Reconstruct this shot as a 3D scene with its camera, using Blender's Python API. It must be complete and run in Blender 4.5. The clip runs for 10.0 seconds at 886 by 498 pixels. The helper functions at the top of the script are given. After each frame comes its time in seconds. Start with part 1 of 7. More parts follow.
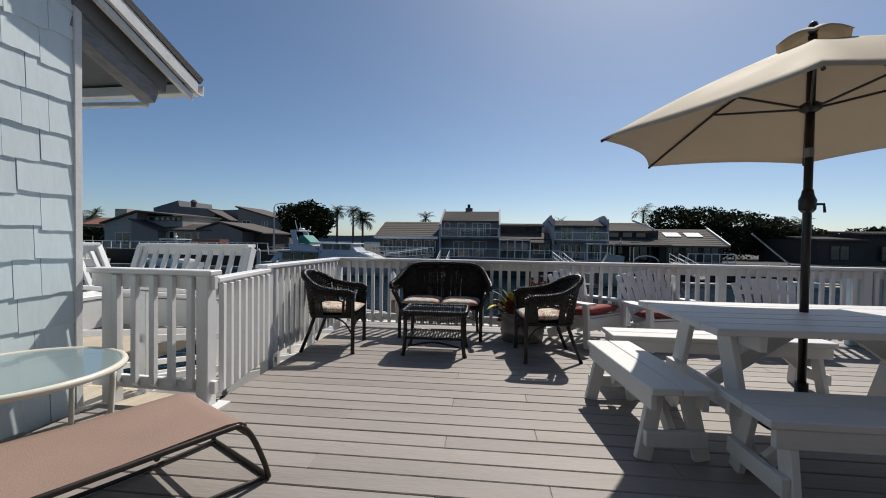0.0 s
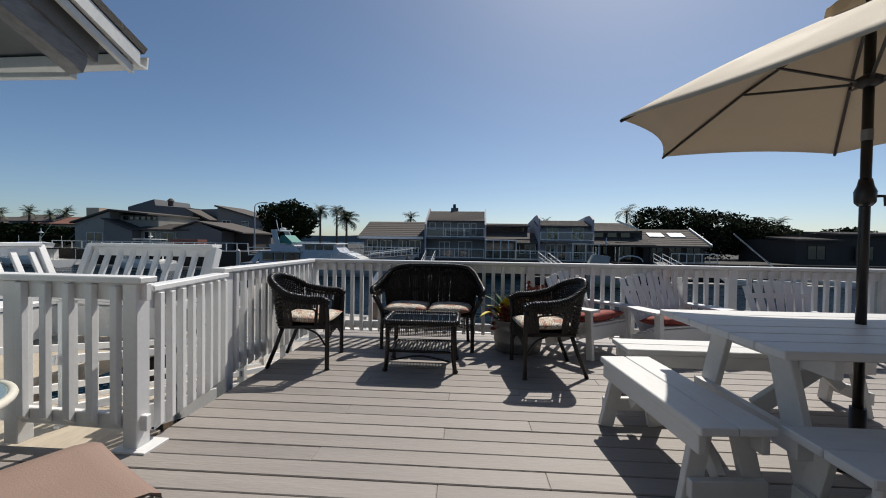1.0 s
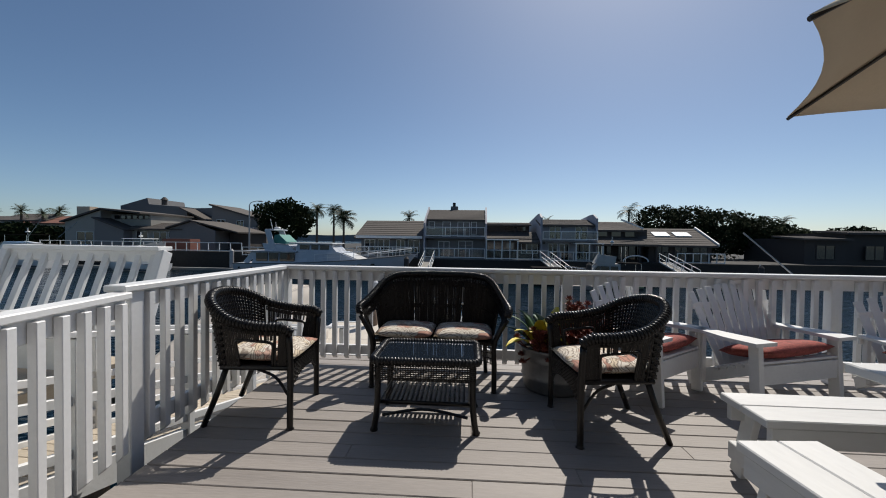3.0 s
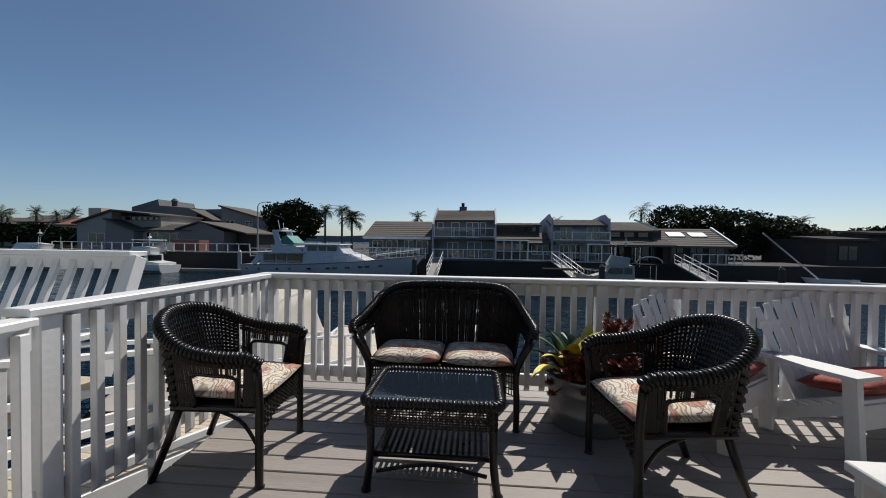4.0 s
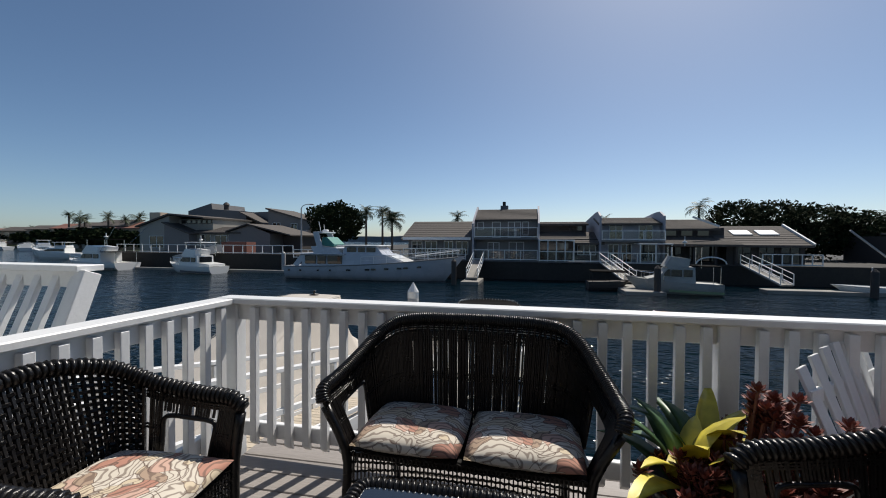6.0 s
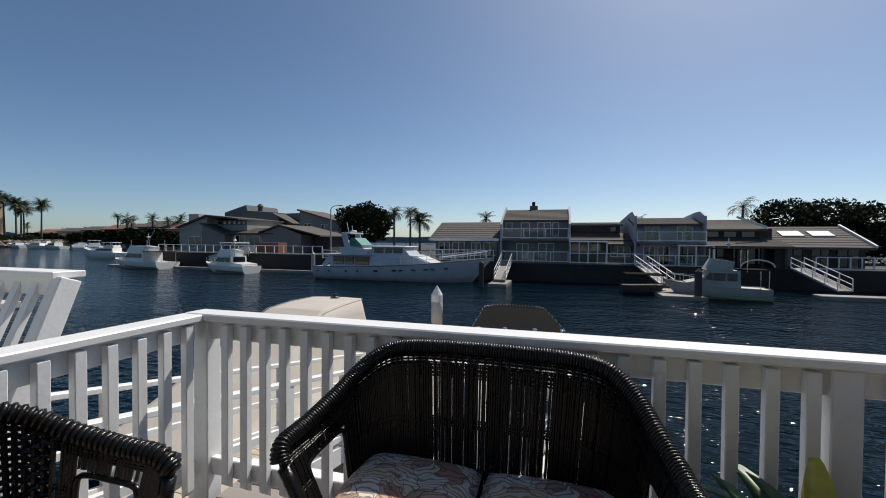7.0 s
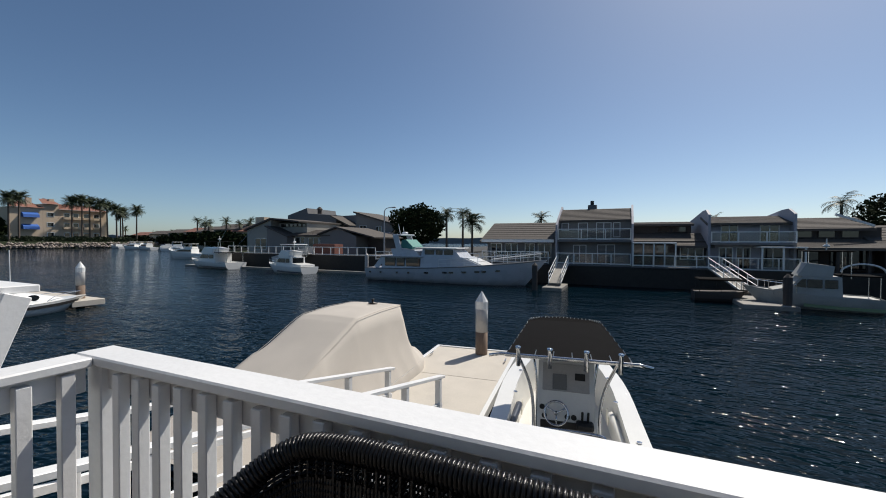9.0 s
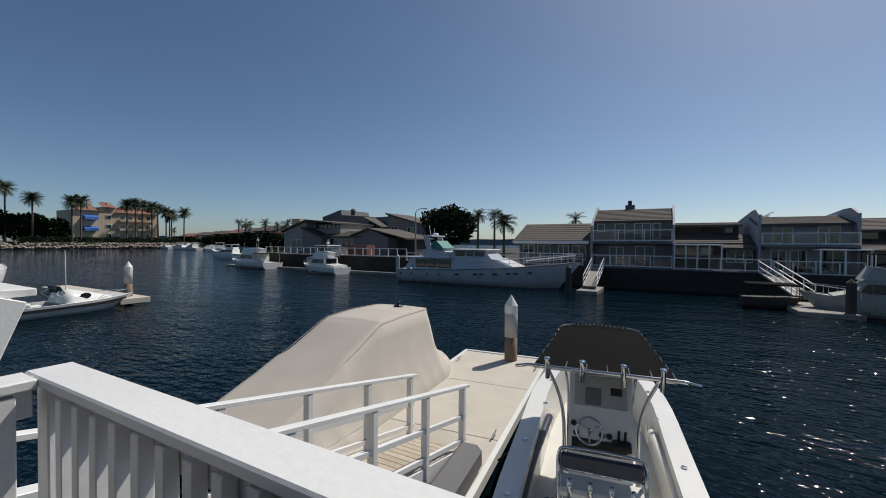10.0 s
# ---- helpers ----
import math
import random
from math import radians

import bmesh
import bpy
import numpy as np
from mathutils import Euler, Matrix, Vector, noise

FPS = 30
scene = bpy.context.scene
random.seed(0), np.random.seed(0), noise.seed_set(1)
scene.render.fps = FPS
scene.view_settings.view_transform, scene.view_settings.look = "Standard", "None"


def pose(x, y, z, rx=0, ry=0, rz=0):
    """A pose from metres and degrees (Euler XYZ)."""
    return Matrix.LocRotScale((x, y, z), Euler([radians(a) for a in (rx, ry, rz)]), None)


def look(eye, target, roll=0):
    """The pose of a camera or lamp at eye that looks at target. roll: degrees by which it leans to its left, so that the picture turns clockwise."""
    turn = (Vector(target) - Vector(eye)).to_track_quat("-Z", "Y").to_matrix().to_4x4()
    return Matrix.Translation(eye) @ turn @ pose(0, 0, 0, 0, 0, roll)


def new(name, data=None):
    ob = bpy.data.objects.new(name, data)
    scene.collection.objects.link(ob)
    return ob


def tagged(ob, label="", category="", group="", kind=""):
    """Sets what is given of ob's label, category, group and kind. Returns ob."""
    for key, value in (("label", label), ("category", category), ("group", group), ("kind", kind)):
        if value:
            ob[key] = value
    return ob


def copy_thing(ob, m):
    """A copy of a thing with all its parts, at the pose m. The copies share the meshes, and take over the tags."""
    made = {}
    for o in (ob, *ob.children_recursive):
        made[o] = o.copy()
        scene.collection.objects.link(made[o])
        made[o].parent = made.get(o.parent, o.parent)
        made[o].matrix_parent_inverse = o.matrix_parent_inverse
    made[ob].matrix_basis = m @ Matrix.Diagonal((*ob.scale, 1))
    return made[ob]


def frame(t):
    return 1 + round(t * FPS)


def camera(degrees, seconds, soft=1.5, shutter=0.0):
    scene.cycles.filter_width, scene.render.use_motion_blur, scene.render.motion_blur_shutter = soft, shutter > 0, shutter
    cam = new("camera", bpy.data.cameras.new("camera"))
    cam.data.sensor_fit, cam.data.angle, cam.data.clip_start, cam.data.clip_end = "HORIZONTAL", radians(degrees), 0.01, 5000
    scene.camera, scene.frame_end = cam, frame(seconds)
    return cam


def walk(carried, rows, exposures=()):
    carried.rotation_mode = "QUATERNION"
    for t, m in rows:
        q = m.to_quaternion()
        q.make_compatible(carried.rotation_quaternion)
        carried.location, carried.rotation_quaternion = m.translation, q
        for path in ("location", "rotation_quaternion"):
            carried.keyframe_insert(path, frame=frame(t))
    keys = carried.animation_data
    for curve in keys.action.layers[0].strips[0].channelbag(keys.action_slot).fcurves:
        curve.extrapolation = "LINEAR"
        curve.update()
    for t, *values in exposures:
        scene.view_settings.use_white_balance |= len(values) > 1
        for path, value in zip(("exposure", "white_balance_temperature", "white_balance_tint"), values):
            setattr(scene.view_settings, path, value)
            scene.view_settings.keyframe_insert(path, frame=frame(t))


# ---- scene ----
# ---------------------------------------------------------------- camera
cam = camera(96.0, 10.0, soft=1.0)
PATH = [
    (0, (0.192, 1.082, 1.202), (-0.078, 3.063, 1.161), 0.8),
    (0.5, (0.14, 1.333, 1.198), (-0.078, 3.321, 1.158), 0.75),
    (1, (0.101, 1.574, 1.194), (-0.095, 3.564, 1.155), 0.8),
    (1.5, (0.043, 1.851, 1.18), (-0.144, 3.842, 1.139), 0.8),
    (2, (-0.009, 2.129, 1.188), (-0.194, 4.119, 1.146), 0.75),
    (2.5, (-0.063, 2.401, 1.198), (-0.246, 4.392, 1.155), 0.75),
    (4, (-0.181, 3.25, 1.236), (-0.412, 5.236, 1.196), 0.7),
    (4.5, (-0.196, 3.507, 1.25), (-0.465, 5.488, 1.209), 0.55),
    (5, (-0.205, 3.779, 1.265), (-0.525, 5.753, 1.223), 0.5),
    (5.5, (-0.221, 4.049, 1.286), (-0.595, 6.014, 1.243), 0.35),
    (7, (-0.223, 4.782, 1.33), (-0.796, 6.697, 1.29), 0.4),
    (7.5, (-0.213, 4.982, 1.347), (-0.857, 6.875, 1.308), 0.4),
    (8, (-0.21, 5.185, 1.372), (-0.923, 7.053, 1.333), 0.3),
    (8.5, (-0.185, 5.37, 1.378), (-0.967, 7.21, 1.34), 0.2),
    (9, (-0.19, 5.572, 1.382), (-1.019, 7.392, 1.345), 0.3),
    (9.5, (-0.185, 5.731, 1.396), (-1.08, 7.519, 1.361), 0.3),
    (10, (-0.218, 5.887, 1.392), (-1.19, 7.635, 1.36), 0.4),
]
walk(cam, [(t, look(eye, aim, lean)) for t, eye, aim, lean in PATH],
     exposures=[(0, 0.05), (2.5, -0.02), (4.5, 0.0), (5.5, 0.06), (7.5, 0.08), (9.5, 0.04), (10, -0.2)])

# ---------------------------------------------------------------- light
SUN_ELEV, SUN_AZ = radians(51), radians(21)          # azimuth from +y towards +x
sun_way = Vector((math.sin(SUN_AZ) * math.cos(SUN_ELEV), math.cos(SUN_AZ) * math.cos(SUN_ELEV), math.sin(SUN_ELEV)))
sun = new("sun", bpy.data.lights.new("sun", "SUN"))
sun.data.energy, sun.data.angle, sun.data.color = 4.7, radians(0.53), (1.0, 0.94, 0.85)
sun.matrix_world = look(sun_way * 60, (0, 0, 0))
world = bpy.data.worlds.new("world")
scene.world = world
world.use_nodes = True
wt = world.node_tree
sky = wt.nodes.new("ShaderNodeTexSky")
sky.sky_type, sky.sun_disc = "NISHITA", False
sky.sun_elevation, sky.sun_rotation = SUN_ELEV, SUN_AZ
sky.air_density, sky.dust_density, sky.ozone_density, sky.altitude = 0.68, 0.75, 3.4, 0
rich = wt.nodes.new("ShaderNodeHueSaturation")
rich.inputs["Saturation"].default_value = 1.06
tint = wt.nodes.new("ShaderNodeVectorMath")
tint.operation = "MULTIPLY"
tint.inputs[1].default_value = (1.015, 1.01, 0.935)
wt.links.new(sky.outputs[0], rich.inputs["Color"])
wt.links.new(rich.outputs[0], tint.inputs[0])
wt.links.new(tint.outputs[0], wt.nodes["Background"].inputs[0])
wt.nodes["Background"].inputs[1].default_value = 0.098

WATER_Z, DOCK_Z = -2.1, -1.7
rnd = random.Random(4)


# ---------------------------------------------------------------- materials
def material(name, colour, rough=0.6, var=0.12, scale=6.0, fine=60.0, bump=0.15, metal=0.0, piece=0.0, stretch=(1, 1, 1), stain=0.0, spec=0.5):
    """Principled surface with broad and fine variation; piece: difference from one object to the next; stain: darker patches."""
    m = bpy.data.materials.new(name)
    m.use_nodes = True
    nt = m.node_tree
    b = nt.nodes["Principled BSDF"]
    b.inputs["Roughness"].default_value, b.inputs["Metallic"].default_value = rough, metal
    b.inputs["Specular IOR Level"].default_value = spec
    tc, mp = nt.nodes.new("ShaderNodeTexCoord"), nt.nodes.new("ShaderNodeMapping")
    mp.inputs["Scale"].default_value = stretch
    nt.links.new(tc.outputs["Object"], mp.inputs[0])
    info = nt.nodes.new("ShaderNodeObjectInfo")
    nt.links.new(info.outputs["Random"], mp.inputs["Location"])
    big, small = nt.nodes.new("ShaderNodeTexNoise"), nt.nodes.new("ShaderNodeTexNoise")
    for n, s in ((big, scale), (small, fine)):
        n.inputs["Scale"].default_value, n.inputs["Detail"].default_value = s, 4.0
        nt.links.new(mp.outputs[0], n.inputs["Vector"])
    add = nt.nodes.new("ShaderNodeMath")
    add.operation = "ADD"
    nt.links.new(big.outputs[0], add.inputs[0])
    nt.links.new(small.outputs[0], add.inputs[1])
    ramp = nt.nodes.new("ShaderNodeMapRange")
    ramp.inputs["From Min"].default_value, ramp.inputs["From Max"].default_value = 0.6, 1.4
    ramp.inputs["To Min"].default_value, ramp.inputs["To Max"].default_value = 1 - var, 1 + var
    nt.links.new(add.outputs[0], ramp.inputs[0])
    last = ramp.outputs[0]
    if piece:
        pr = nt.nodes.new("ShaderNodeMapRange")
        pr.inputs["To Min"].default_value, pr.inputs["To Max"].default_value = 1 - piece, 1 + piece
        nt.links.new(info.outputs["Random"], pr.inputs[0])
        mu = nt.nodes.new("ShaderNodeMath")
        mu.operation = "MULTIPLY"
        nt.links.new(last, mu.inputs[0])
        nt.links.new(pr.outputs[0], mu.inputs[1])
        last = mu.outputs[0]
    if stain:
        st, sr = nt.nodes.new("ShaderNodeTexNoise"), nt.nodes.new("ShaderNodeMapRange")
        st.inputs["Scale"].default_value, st.inputs["Detail"].default_value = scale * 0.35, 6.0
        nt.links.new(mp.outputs[0], st.inputs["Vector"])
        sr.inputs["From Min"].default_value, sr.inputs["From Max"].default_value = 0.52, 0.7
        sr.inputs["To Min"].default_value, sr.inputs["To Max"].default_value = 1.0, 1 - stain
        nt.links.new(st.outputs[0], sr.inputs[0])
        mu = nt.nodes.new("ShaderNodeMath")
        mu.operation = "MULTIPLY"
        nt.links.new(last, mu.inputs[0])
        nt.links.new(sr.outputs[0], mu.inputs[1])
        last = mu.outputs[0]
    mix = nt.nodes.new("ShaderNodeVectorMath")
    mix.operation = "SCALE"
    mix.inputs[0].default_value = colour
    nt.links.new(last, mix.inputs["Scale"])
    nt.links.new(mix.outputs[0], b.inputs["Base Color"])
    rr = nt.nodes.new("ShaderNodeMapRange")
    rr.inputs["To Min"].default_value, rr.inputs["To Max"].default_value = max(rough - 0.1, 0.02), min(rough + 0.1, 1)
    nt.links.new(big.outputs[0], rr.inputs[0])
    nt.links.new(rr.outputs[0], b.inputs["Roughness"])
    if bump:
        bp = nt.nodes.new("ShaderNodeBump")
        bp.inputs["Strength"].default_value, bp.inputs["Distance"].default_value = bump, 0.01
        nt.links.new(small.outputs[0], bp.inputs["Height"])
        nt.links.new(bp.outputs[0], b.inputs["Normal"])
    return m


M_WHITE = material("white_painted_wood", (0.71, 0.71, 0.705), 0.45, 0.05, 3, 40, 0.12, piece=0.03, stretch=(1, 1, 1), stain=0.06)
M_TABLE = material("white_painted_table_wood", (0.60, 0.60, 0.59), 0.5, 0.06, 4, 30, 0.2, piece=0.04, stretch=(0.3, 1, 1), stain=0.1)
M_DECK = material("taupe_deck_paint", (0.255, 0.23, 0.212), 0.62, 0.12, 5, 55, 0.25, piece=0.11, stretch=(0.2, 1.5, 1), stain=0.12)
M_UNDER = material("dark_joist_wood", (0.05, 0.045, 0.04), 0.8)
M_BEIGE = material("beige_plank_wood", (0.42, 0.36, 0.28), 0.65, 0.15, 5, 40, 0.2, piece=0.1, stretch=(1, 0.2, 1))
M_SHINGLE = material("pale_blue_shingle_paint", (0.68, 0.78, 0.81), 0.6, 0.05, 4, 22, 0.1, piece=0.05, stretch=(1, 2, 0.4), stain=0.05)
M_WALLBLUE = material("pale_blue_wall_paint", (0.5, 0.62, 0.68), 0.6)
M_TRIM = material("off_white_trim", (0.7, 0.71, 0.7), 0.5, 0.08, 5, 40, 0.15)
M_BEAM = material("peeling_grey_beam", (0.23, 0.23, 0.235), 0.75, 0.3, 7, 26, 0.9, stretch=(2, 0.5, 2), stain=0.5)
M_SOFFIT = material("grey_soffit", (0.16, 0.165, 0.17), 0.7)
M_ROOF = material("dark_roof_shingle", (0.06, 0.055, 0.05), 0.9, 0.3, 8, 60, 0.5)
M_WICKER = material("black_brown_wicker", (0.007, 0.006, 0.0055), 0.3, 0.4, 20, 120, 0.2, spec=0.42)
M_WICKER_IN = material("dark_wicker_core", (0.006, 0.005, 0.0045), 0.6, spec=0.2)
M_TUBGREY = material("galvanised_tub_steel", (0.24, 0.24, 0.24), 0.45, 0.15, 6, 40, 0.1, metal=0.7)
M_SOIL = material("potting_soil", (0.03, 0.022, 0.015), 0.95)
M_LEAF_Y = material("yellow_green_agave_leaf", (0.50, 0.42, 0.045), 0.45, 0.35, 4, 20, 0.1, piece=0.25)
M_LEAF_G = material("deep_green_leaf", (0.05, 0.11, 0.04), 0.45, 0.25, 5, 20, 0.1, piece=0.2)
M_LEAF_R = material("rust_red_succulent", (0.17, 0.045, 0.03), 0.5, 0.4, 14, 50, 0.1, piece=0.25)
M_RED = material("brick_red_cushion_cloth", (0.30, 0.07, 0.055), 0.85, 0.55, 26, 90, 0.2, stain=0.35)
M_CANVAS = material("tan_umbrella_canvas", (0.55, 0.47, 0.35), 0.8, 0.06, 3, 90, 0.1)
bsdf = M_CANVAS.node_tree.nodes["Principled BSDF"]
thin = M_CANVAS.node_tree.nodes.new("ShaderNodeBsdfTranslucent")
thin.inputs[0].default_value = (0.62, 0.44, 0.24, 1)
both = M_CANVAS.node_tree.nodes.new("ShaderNodeMixShader")
both.inputs[0].default_value = 0.09
M_CANVAS.node_tree.links.new(bsdf.outputs[0], both.inputs[1])
M_CANVAS.node_tree.links.new(thin.outputs[0], both.inputs[2])
M_CANVAS.node_tree.links.new(both.outputs[0], M_CANVAS.node_tree.nodes["Material Output"].inputs[0])
M_BRONZE = material("dark_bronze_metal", (0.035, 0.028, 0.024), 0.4, 0.2, 10, 60, 0.05, metal=0.5)
M_BLACKMETAL = material("black_painted_pole", (0.014, 0.013, 0.013), 0.35, 0.2, 10, 60, 0.05)
M_SLING = material("brown_sling_fabric", (0.245, 0.165, 0.13), 0.75, 0.08, 5, 160, 0.25, stain=0.08)
M_CREAMMETAL = material("cream_powder_coat", (0.66, 0.63, 0.54), 0.4, 0.05, 5, 40, 0.05)
M_DOCK = material("pale_concrete_dock", (0.50, 0.46, 0.40), 0.75, 0.1, 2, 40, 0.2, stain=0.14)
M_FARDOCK = material("weathered_dock_boards", (0.26, 0.245, 0.22), 0.8, 0.2, 1, 12, 0.2, stain=0.3)
M_COVER = material("sand_boat_cover_canvas", (0.47, 0.43, 0.38), 0.8, 0.07, 2, 70, 0.2, stain=0.06)
M_GEL = material("white_boat_gelcoat", (0.74, 0.74, 0.72), 0.22, 0.04, 2, 30, 0.03)
# white gelcoat again, its colour darkened for a boat lying in shade
M_SHADEGEL = material("shaded_white_gelcoat", (0.38, 0.38, 0.36), 0.5, 0.12, 2, 20, 0.05, stain=0.2)
M_CREAMGEL = material("cream_boat_liner", (0.66, 0.645, 0.60), 0.4, 0.05, 2, 30, 0.05)
M_BLACKCLOTH = material("black_mesh_top", (0.008, 0.0075, 0.0075), 0.9, 0.15, 4, 120, 0.1, spec=0.04)
M_CHROME = material("polished_steel", (0.62, 0.62, 0.62), 0.16, 0.05, 4, 30, 0.0, metal=1.0)
M_NAVY = material("navy_vinyl", (0.02, 0.028, 0.05), 0.4)
M_BLACK = material("black_rubber", (0.012, 0.012, 0.012), 0.6)
M_PILE = material("weathered_pile_wood", (0.20, 0.14, 0.10), 0.8, 0.35, 5, 30, 0.5, stretch=(2, 2, 0.3))
M_PILESLEEVE = material("grey_pile_sleeve", (0.42, 0.41, 0.40), 0.55, 0.1, 4, 30, 0.1)
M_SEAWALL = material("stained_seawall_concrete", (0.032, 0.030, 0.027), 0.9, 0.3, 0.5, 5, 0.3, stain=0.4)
M_GREYWALL = material("grey_house_siding", (0.19, 0.18, 0.175), 0.7, 0.06, 0.6, 8, 0.1)
M_GREYWALL2 = material("slate_house_siding", (0.135, 0.135, 0.14), 0.7, 0.06, 0.6, 8, 0.1)
M_BLUEWALL = material("blue_white_house_siding", (0.34, 0.34, 0.38), 0.7, 0.06, 0.6, 8, 0.1)
M_TANWALL = material("grey_green_house_siding", (0.33, 0.315, 0.28), 0.7, 0.06, 0.6, 8, 0.1)
M_BROWNROOF = material("brown_shake_roof", (0.088, 0.076, 0.067), 0.9, 0.25, 1.2, 9, 0.6, stretch=(0.4, 2, 2))
M_DARKWOOD = material("dark_brown_siding", (0.06, 0.05, 0.045), 0.8)
M_STUCCO = material("cream_stucco", (0.58, 0.46, 0.34), 0.8, 0.08, 0.3, 6, 0.1)
M_REDTILE = material("terracotta_roof_tile", (0.22, 0.10, 0.07), 0.8, 0.2, 0.6, 8, 0.3)
M_AWNING = material("royal_blue_awning", (0.03, 0.12, 0.42), 0.6)
M_BRICK = material("red_brick_planter", (0.22, 0.085, 0.06), 0.85)
M_TREE = material("dark_olive_foliage", (0.019, 0.027, 0.011), 0.95, 0.5, 0.8, 6, 0.0, spec=0.05)
M_PALM = material("palm_frond_green", (0.05, 0.07, 0.03), 0.6, 0.3, 2, 10, 0.0)
M_TRUNK = material("grey_brown_bark", (0.13, 0.10, 0.075), 0.9, 0.25, 3, 20, 0.4)
M_ROCK = material("shore_riprap_rock", (0.26, 0.22, 0.19), 0.9, 0.3, 0.4, 3, 0.4)
M_BUSH = material("shore_shrub", (0.045, 0.06, 0.025), 0.8, 0.4, 0.5, 4, 0.0)
# distance haze is mixed into this blue-grey base colour
M_HILL = material("haze_tinted_far_land", (0.17, 0.19, 0.21), 1.0, 0.15, 0.02, 0.2, 0.0)
M_TEAL = material("teal_canvas", (0.05, 0.22, 0.19), 0.7)
M_GREEN = material("pale_green_hull_stripe", (0.2, 0.27, 0.15), 0.6)
# the yacht's white, greyed and blued to carry the shade on its sides
M_YACHT = material("shade_toned_white_gelcoat", (0.46, 0.48, 0.52), 0.28, 0.04, 1, 20, 0.02)


def glass_material(name, colour, rough=0.04):
    m = bpy.data.materials.new(name)
    m.use_nodes = True
    b = m.node_tree.nodes["Principled BSDF"]
    b.inputs["Base Color"].default_value = (*colour, 1)
    b.inputs["Roughness"].default_value = rough
    b.inputs["IOR"].default_value = 1.5
    b.inputs["Coat Weight"].default_value = 0.6
    b.inputs["Coat Roughness"].default_value = 0.03
    return m


M_WINDOW = glass_material("dark_window_glass", (0.012, 0.015, 0.018))
M_SMOKED = glass_material("smoked_table_glass", (0.012, 0.018, 0.028))
M_RAILGLASS = glass_material("clear_rail_glass", (0.75, 0.8, 0.82))
M_RAILGLASS.node_tree.nodes["Principled BSDF"].inputs["Transmission Weight"].default_value = 1.0
M_RAILGLASS.node_tree.nodes["Principled BSDF"].inputs["IOR"].default_value = 1.15
M_FROST = glass_material("frosted_table_glass", (0.20, 0.265, 0.275), 0.18)


def floral_material():
    """Cream cushion cloth printed with large leaves and petals in rust, olive and charcoal."""
    m = bpy.data.materials.new("floral_cushion_cloth")
    m.use_nodes = True
    nt = m.node_tree
    b = nt.nodes["Principled BSDF"]
    b.inputs["Roughness"].default_value = 0.85
    tc = nt.nodes.new("ShaderNodeTexCoord")
    warp = nt.nodes.new("ShaderNodeTexNoise")
    warp.inputs["Scale"].default_value = 5
    nt.links.new(tc.outputs["Object"], warp.inputs["Vector"])
    mixv = nt.nodes.new("ShaderNodeMix")
    mixv.data_type = "VECTOR"
    mixv.inputs["Factor"].default_value = 0.22
    nt.links.new(tc.outputs["Object"], mixv.inputs[4])
    nt.links.new(warp.outputs["Color"], mixv.inputs[5])
    cells = nt.nodes.new("ShaderNodeTexVoronoi")
    cells.inputs["Scale"].default_value = 17
    edges = nt.nodes.new("ShaderNodeTexVoronoi")
    edges.feature = "DISTANCE_TO_EDGE"
    edges.inputs["Scale"].default_value = 17
    wave = nt.nodes.new("ShaderNodeTexWave")
    wave.inputs["Scale"].default_value, wave.inputs["Distortion"].default_value = 15, 9
    for n in (cells, edges, wave):
        nt.links.new(mixv.outputs[1], n.inputs["Vector"])
    ramp = nt.nodes.new("ShaderNodeValToRGB")
    ramp.color_ramp.interpolation = "CONSTANT"
    el = ramp.color_ramp.elements
    el[0].position, el[0].color = 0.0, (0.62, 0.56, 0.47, 1)
    el[1].position, el[1].color = 0.42, (0.68, 0.62, 0.54, 1)
    for p, c in ((0.6, (0.44, 0.22, 0.16, 1)), (0.72, (0.60, 0.50, 0.36, 1)), (0.84, (0.40, 0.29, 0.21, 1)), (0.92, (0.58, 0.38, 0.30, 1))):
        e = el.new(p)
        e.color = c
    sep = nt.nodes.new("ShaderNodeSeparateColor")
    nt.links.new(cells.outputs["Color"], sep.inputs[0])
    nt.links.new(sep.outputs[0], ramp.inputs[0])
    line = nt.nodes.new("ShaderNodeMapRange")
    line.inputs["From Min"].default_value, line.inputs["From Max"].default_value = 0.004, 0.03
    nt.links.new(edges.outputs["Distance"], line.inputs[0])
    vein = nt.nodes.new("ShaderNodeMapRange")
    vein.inputs["From Min"].default_value, vein.inputs["From Max"].default_value = 0.1, 0.42
    vein.inputs["To Min"].default_value = 0.3
    nt.links.new(wave.outputs["Fac"], vein.inputs[0])
    mul = nt.nodes.new("ShaderNodeMath")
    mul.operation = "MULTIPLY"
    nt.links.new(line.outputs[0], mul.inputs[0])
    nt.links.new(vein.outputs[0], mul.inputs[1])
    mix = nt.nodes.new("ShaderNodeMix")
    mix.data_type = "RGBA"
    mix.inputs[6].default_value = (0.13, 0.085, 0.065, 1)
    nt.links.new(mul.outputs[0], mix.inputs["Factor"])
    nt.links.new(ramp.outputs[0], mix.inputs[7])
    nt.links.new(mix.outputs[2], b.inputs["Base Color"])
    return m


M_FLORAL = floral_material()


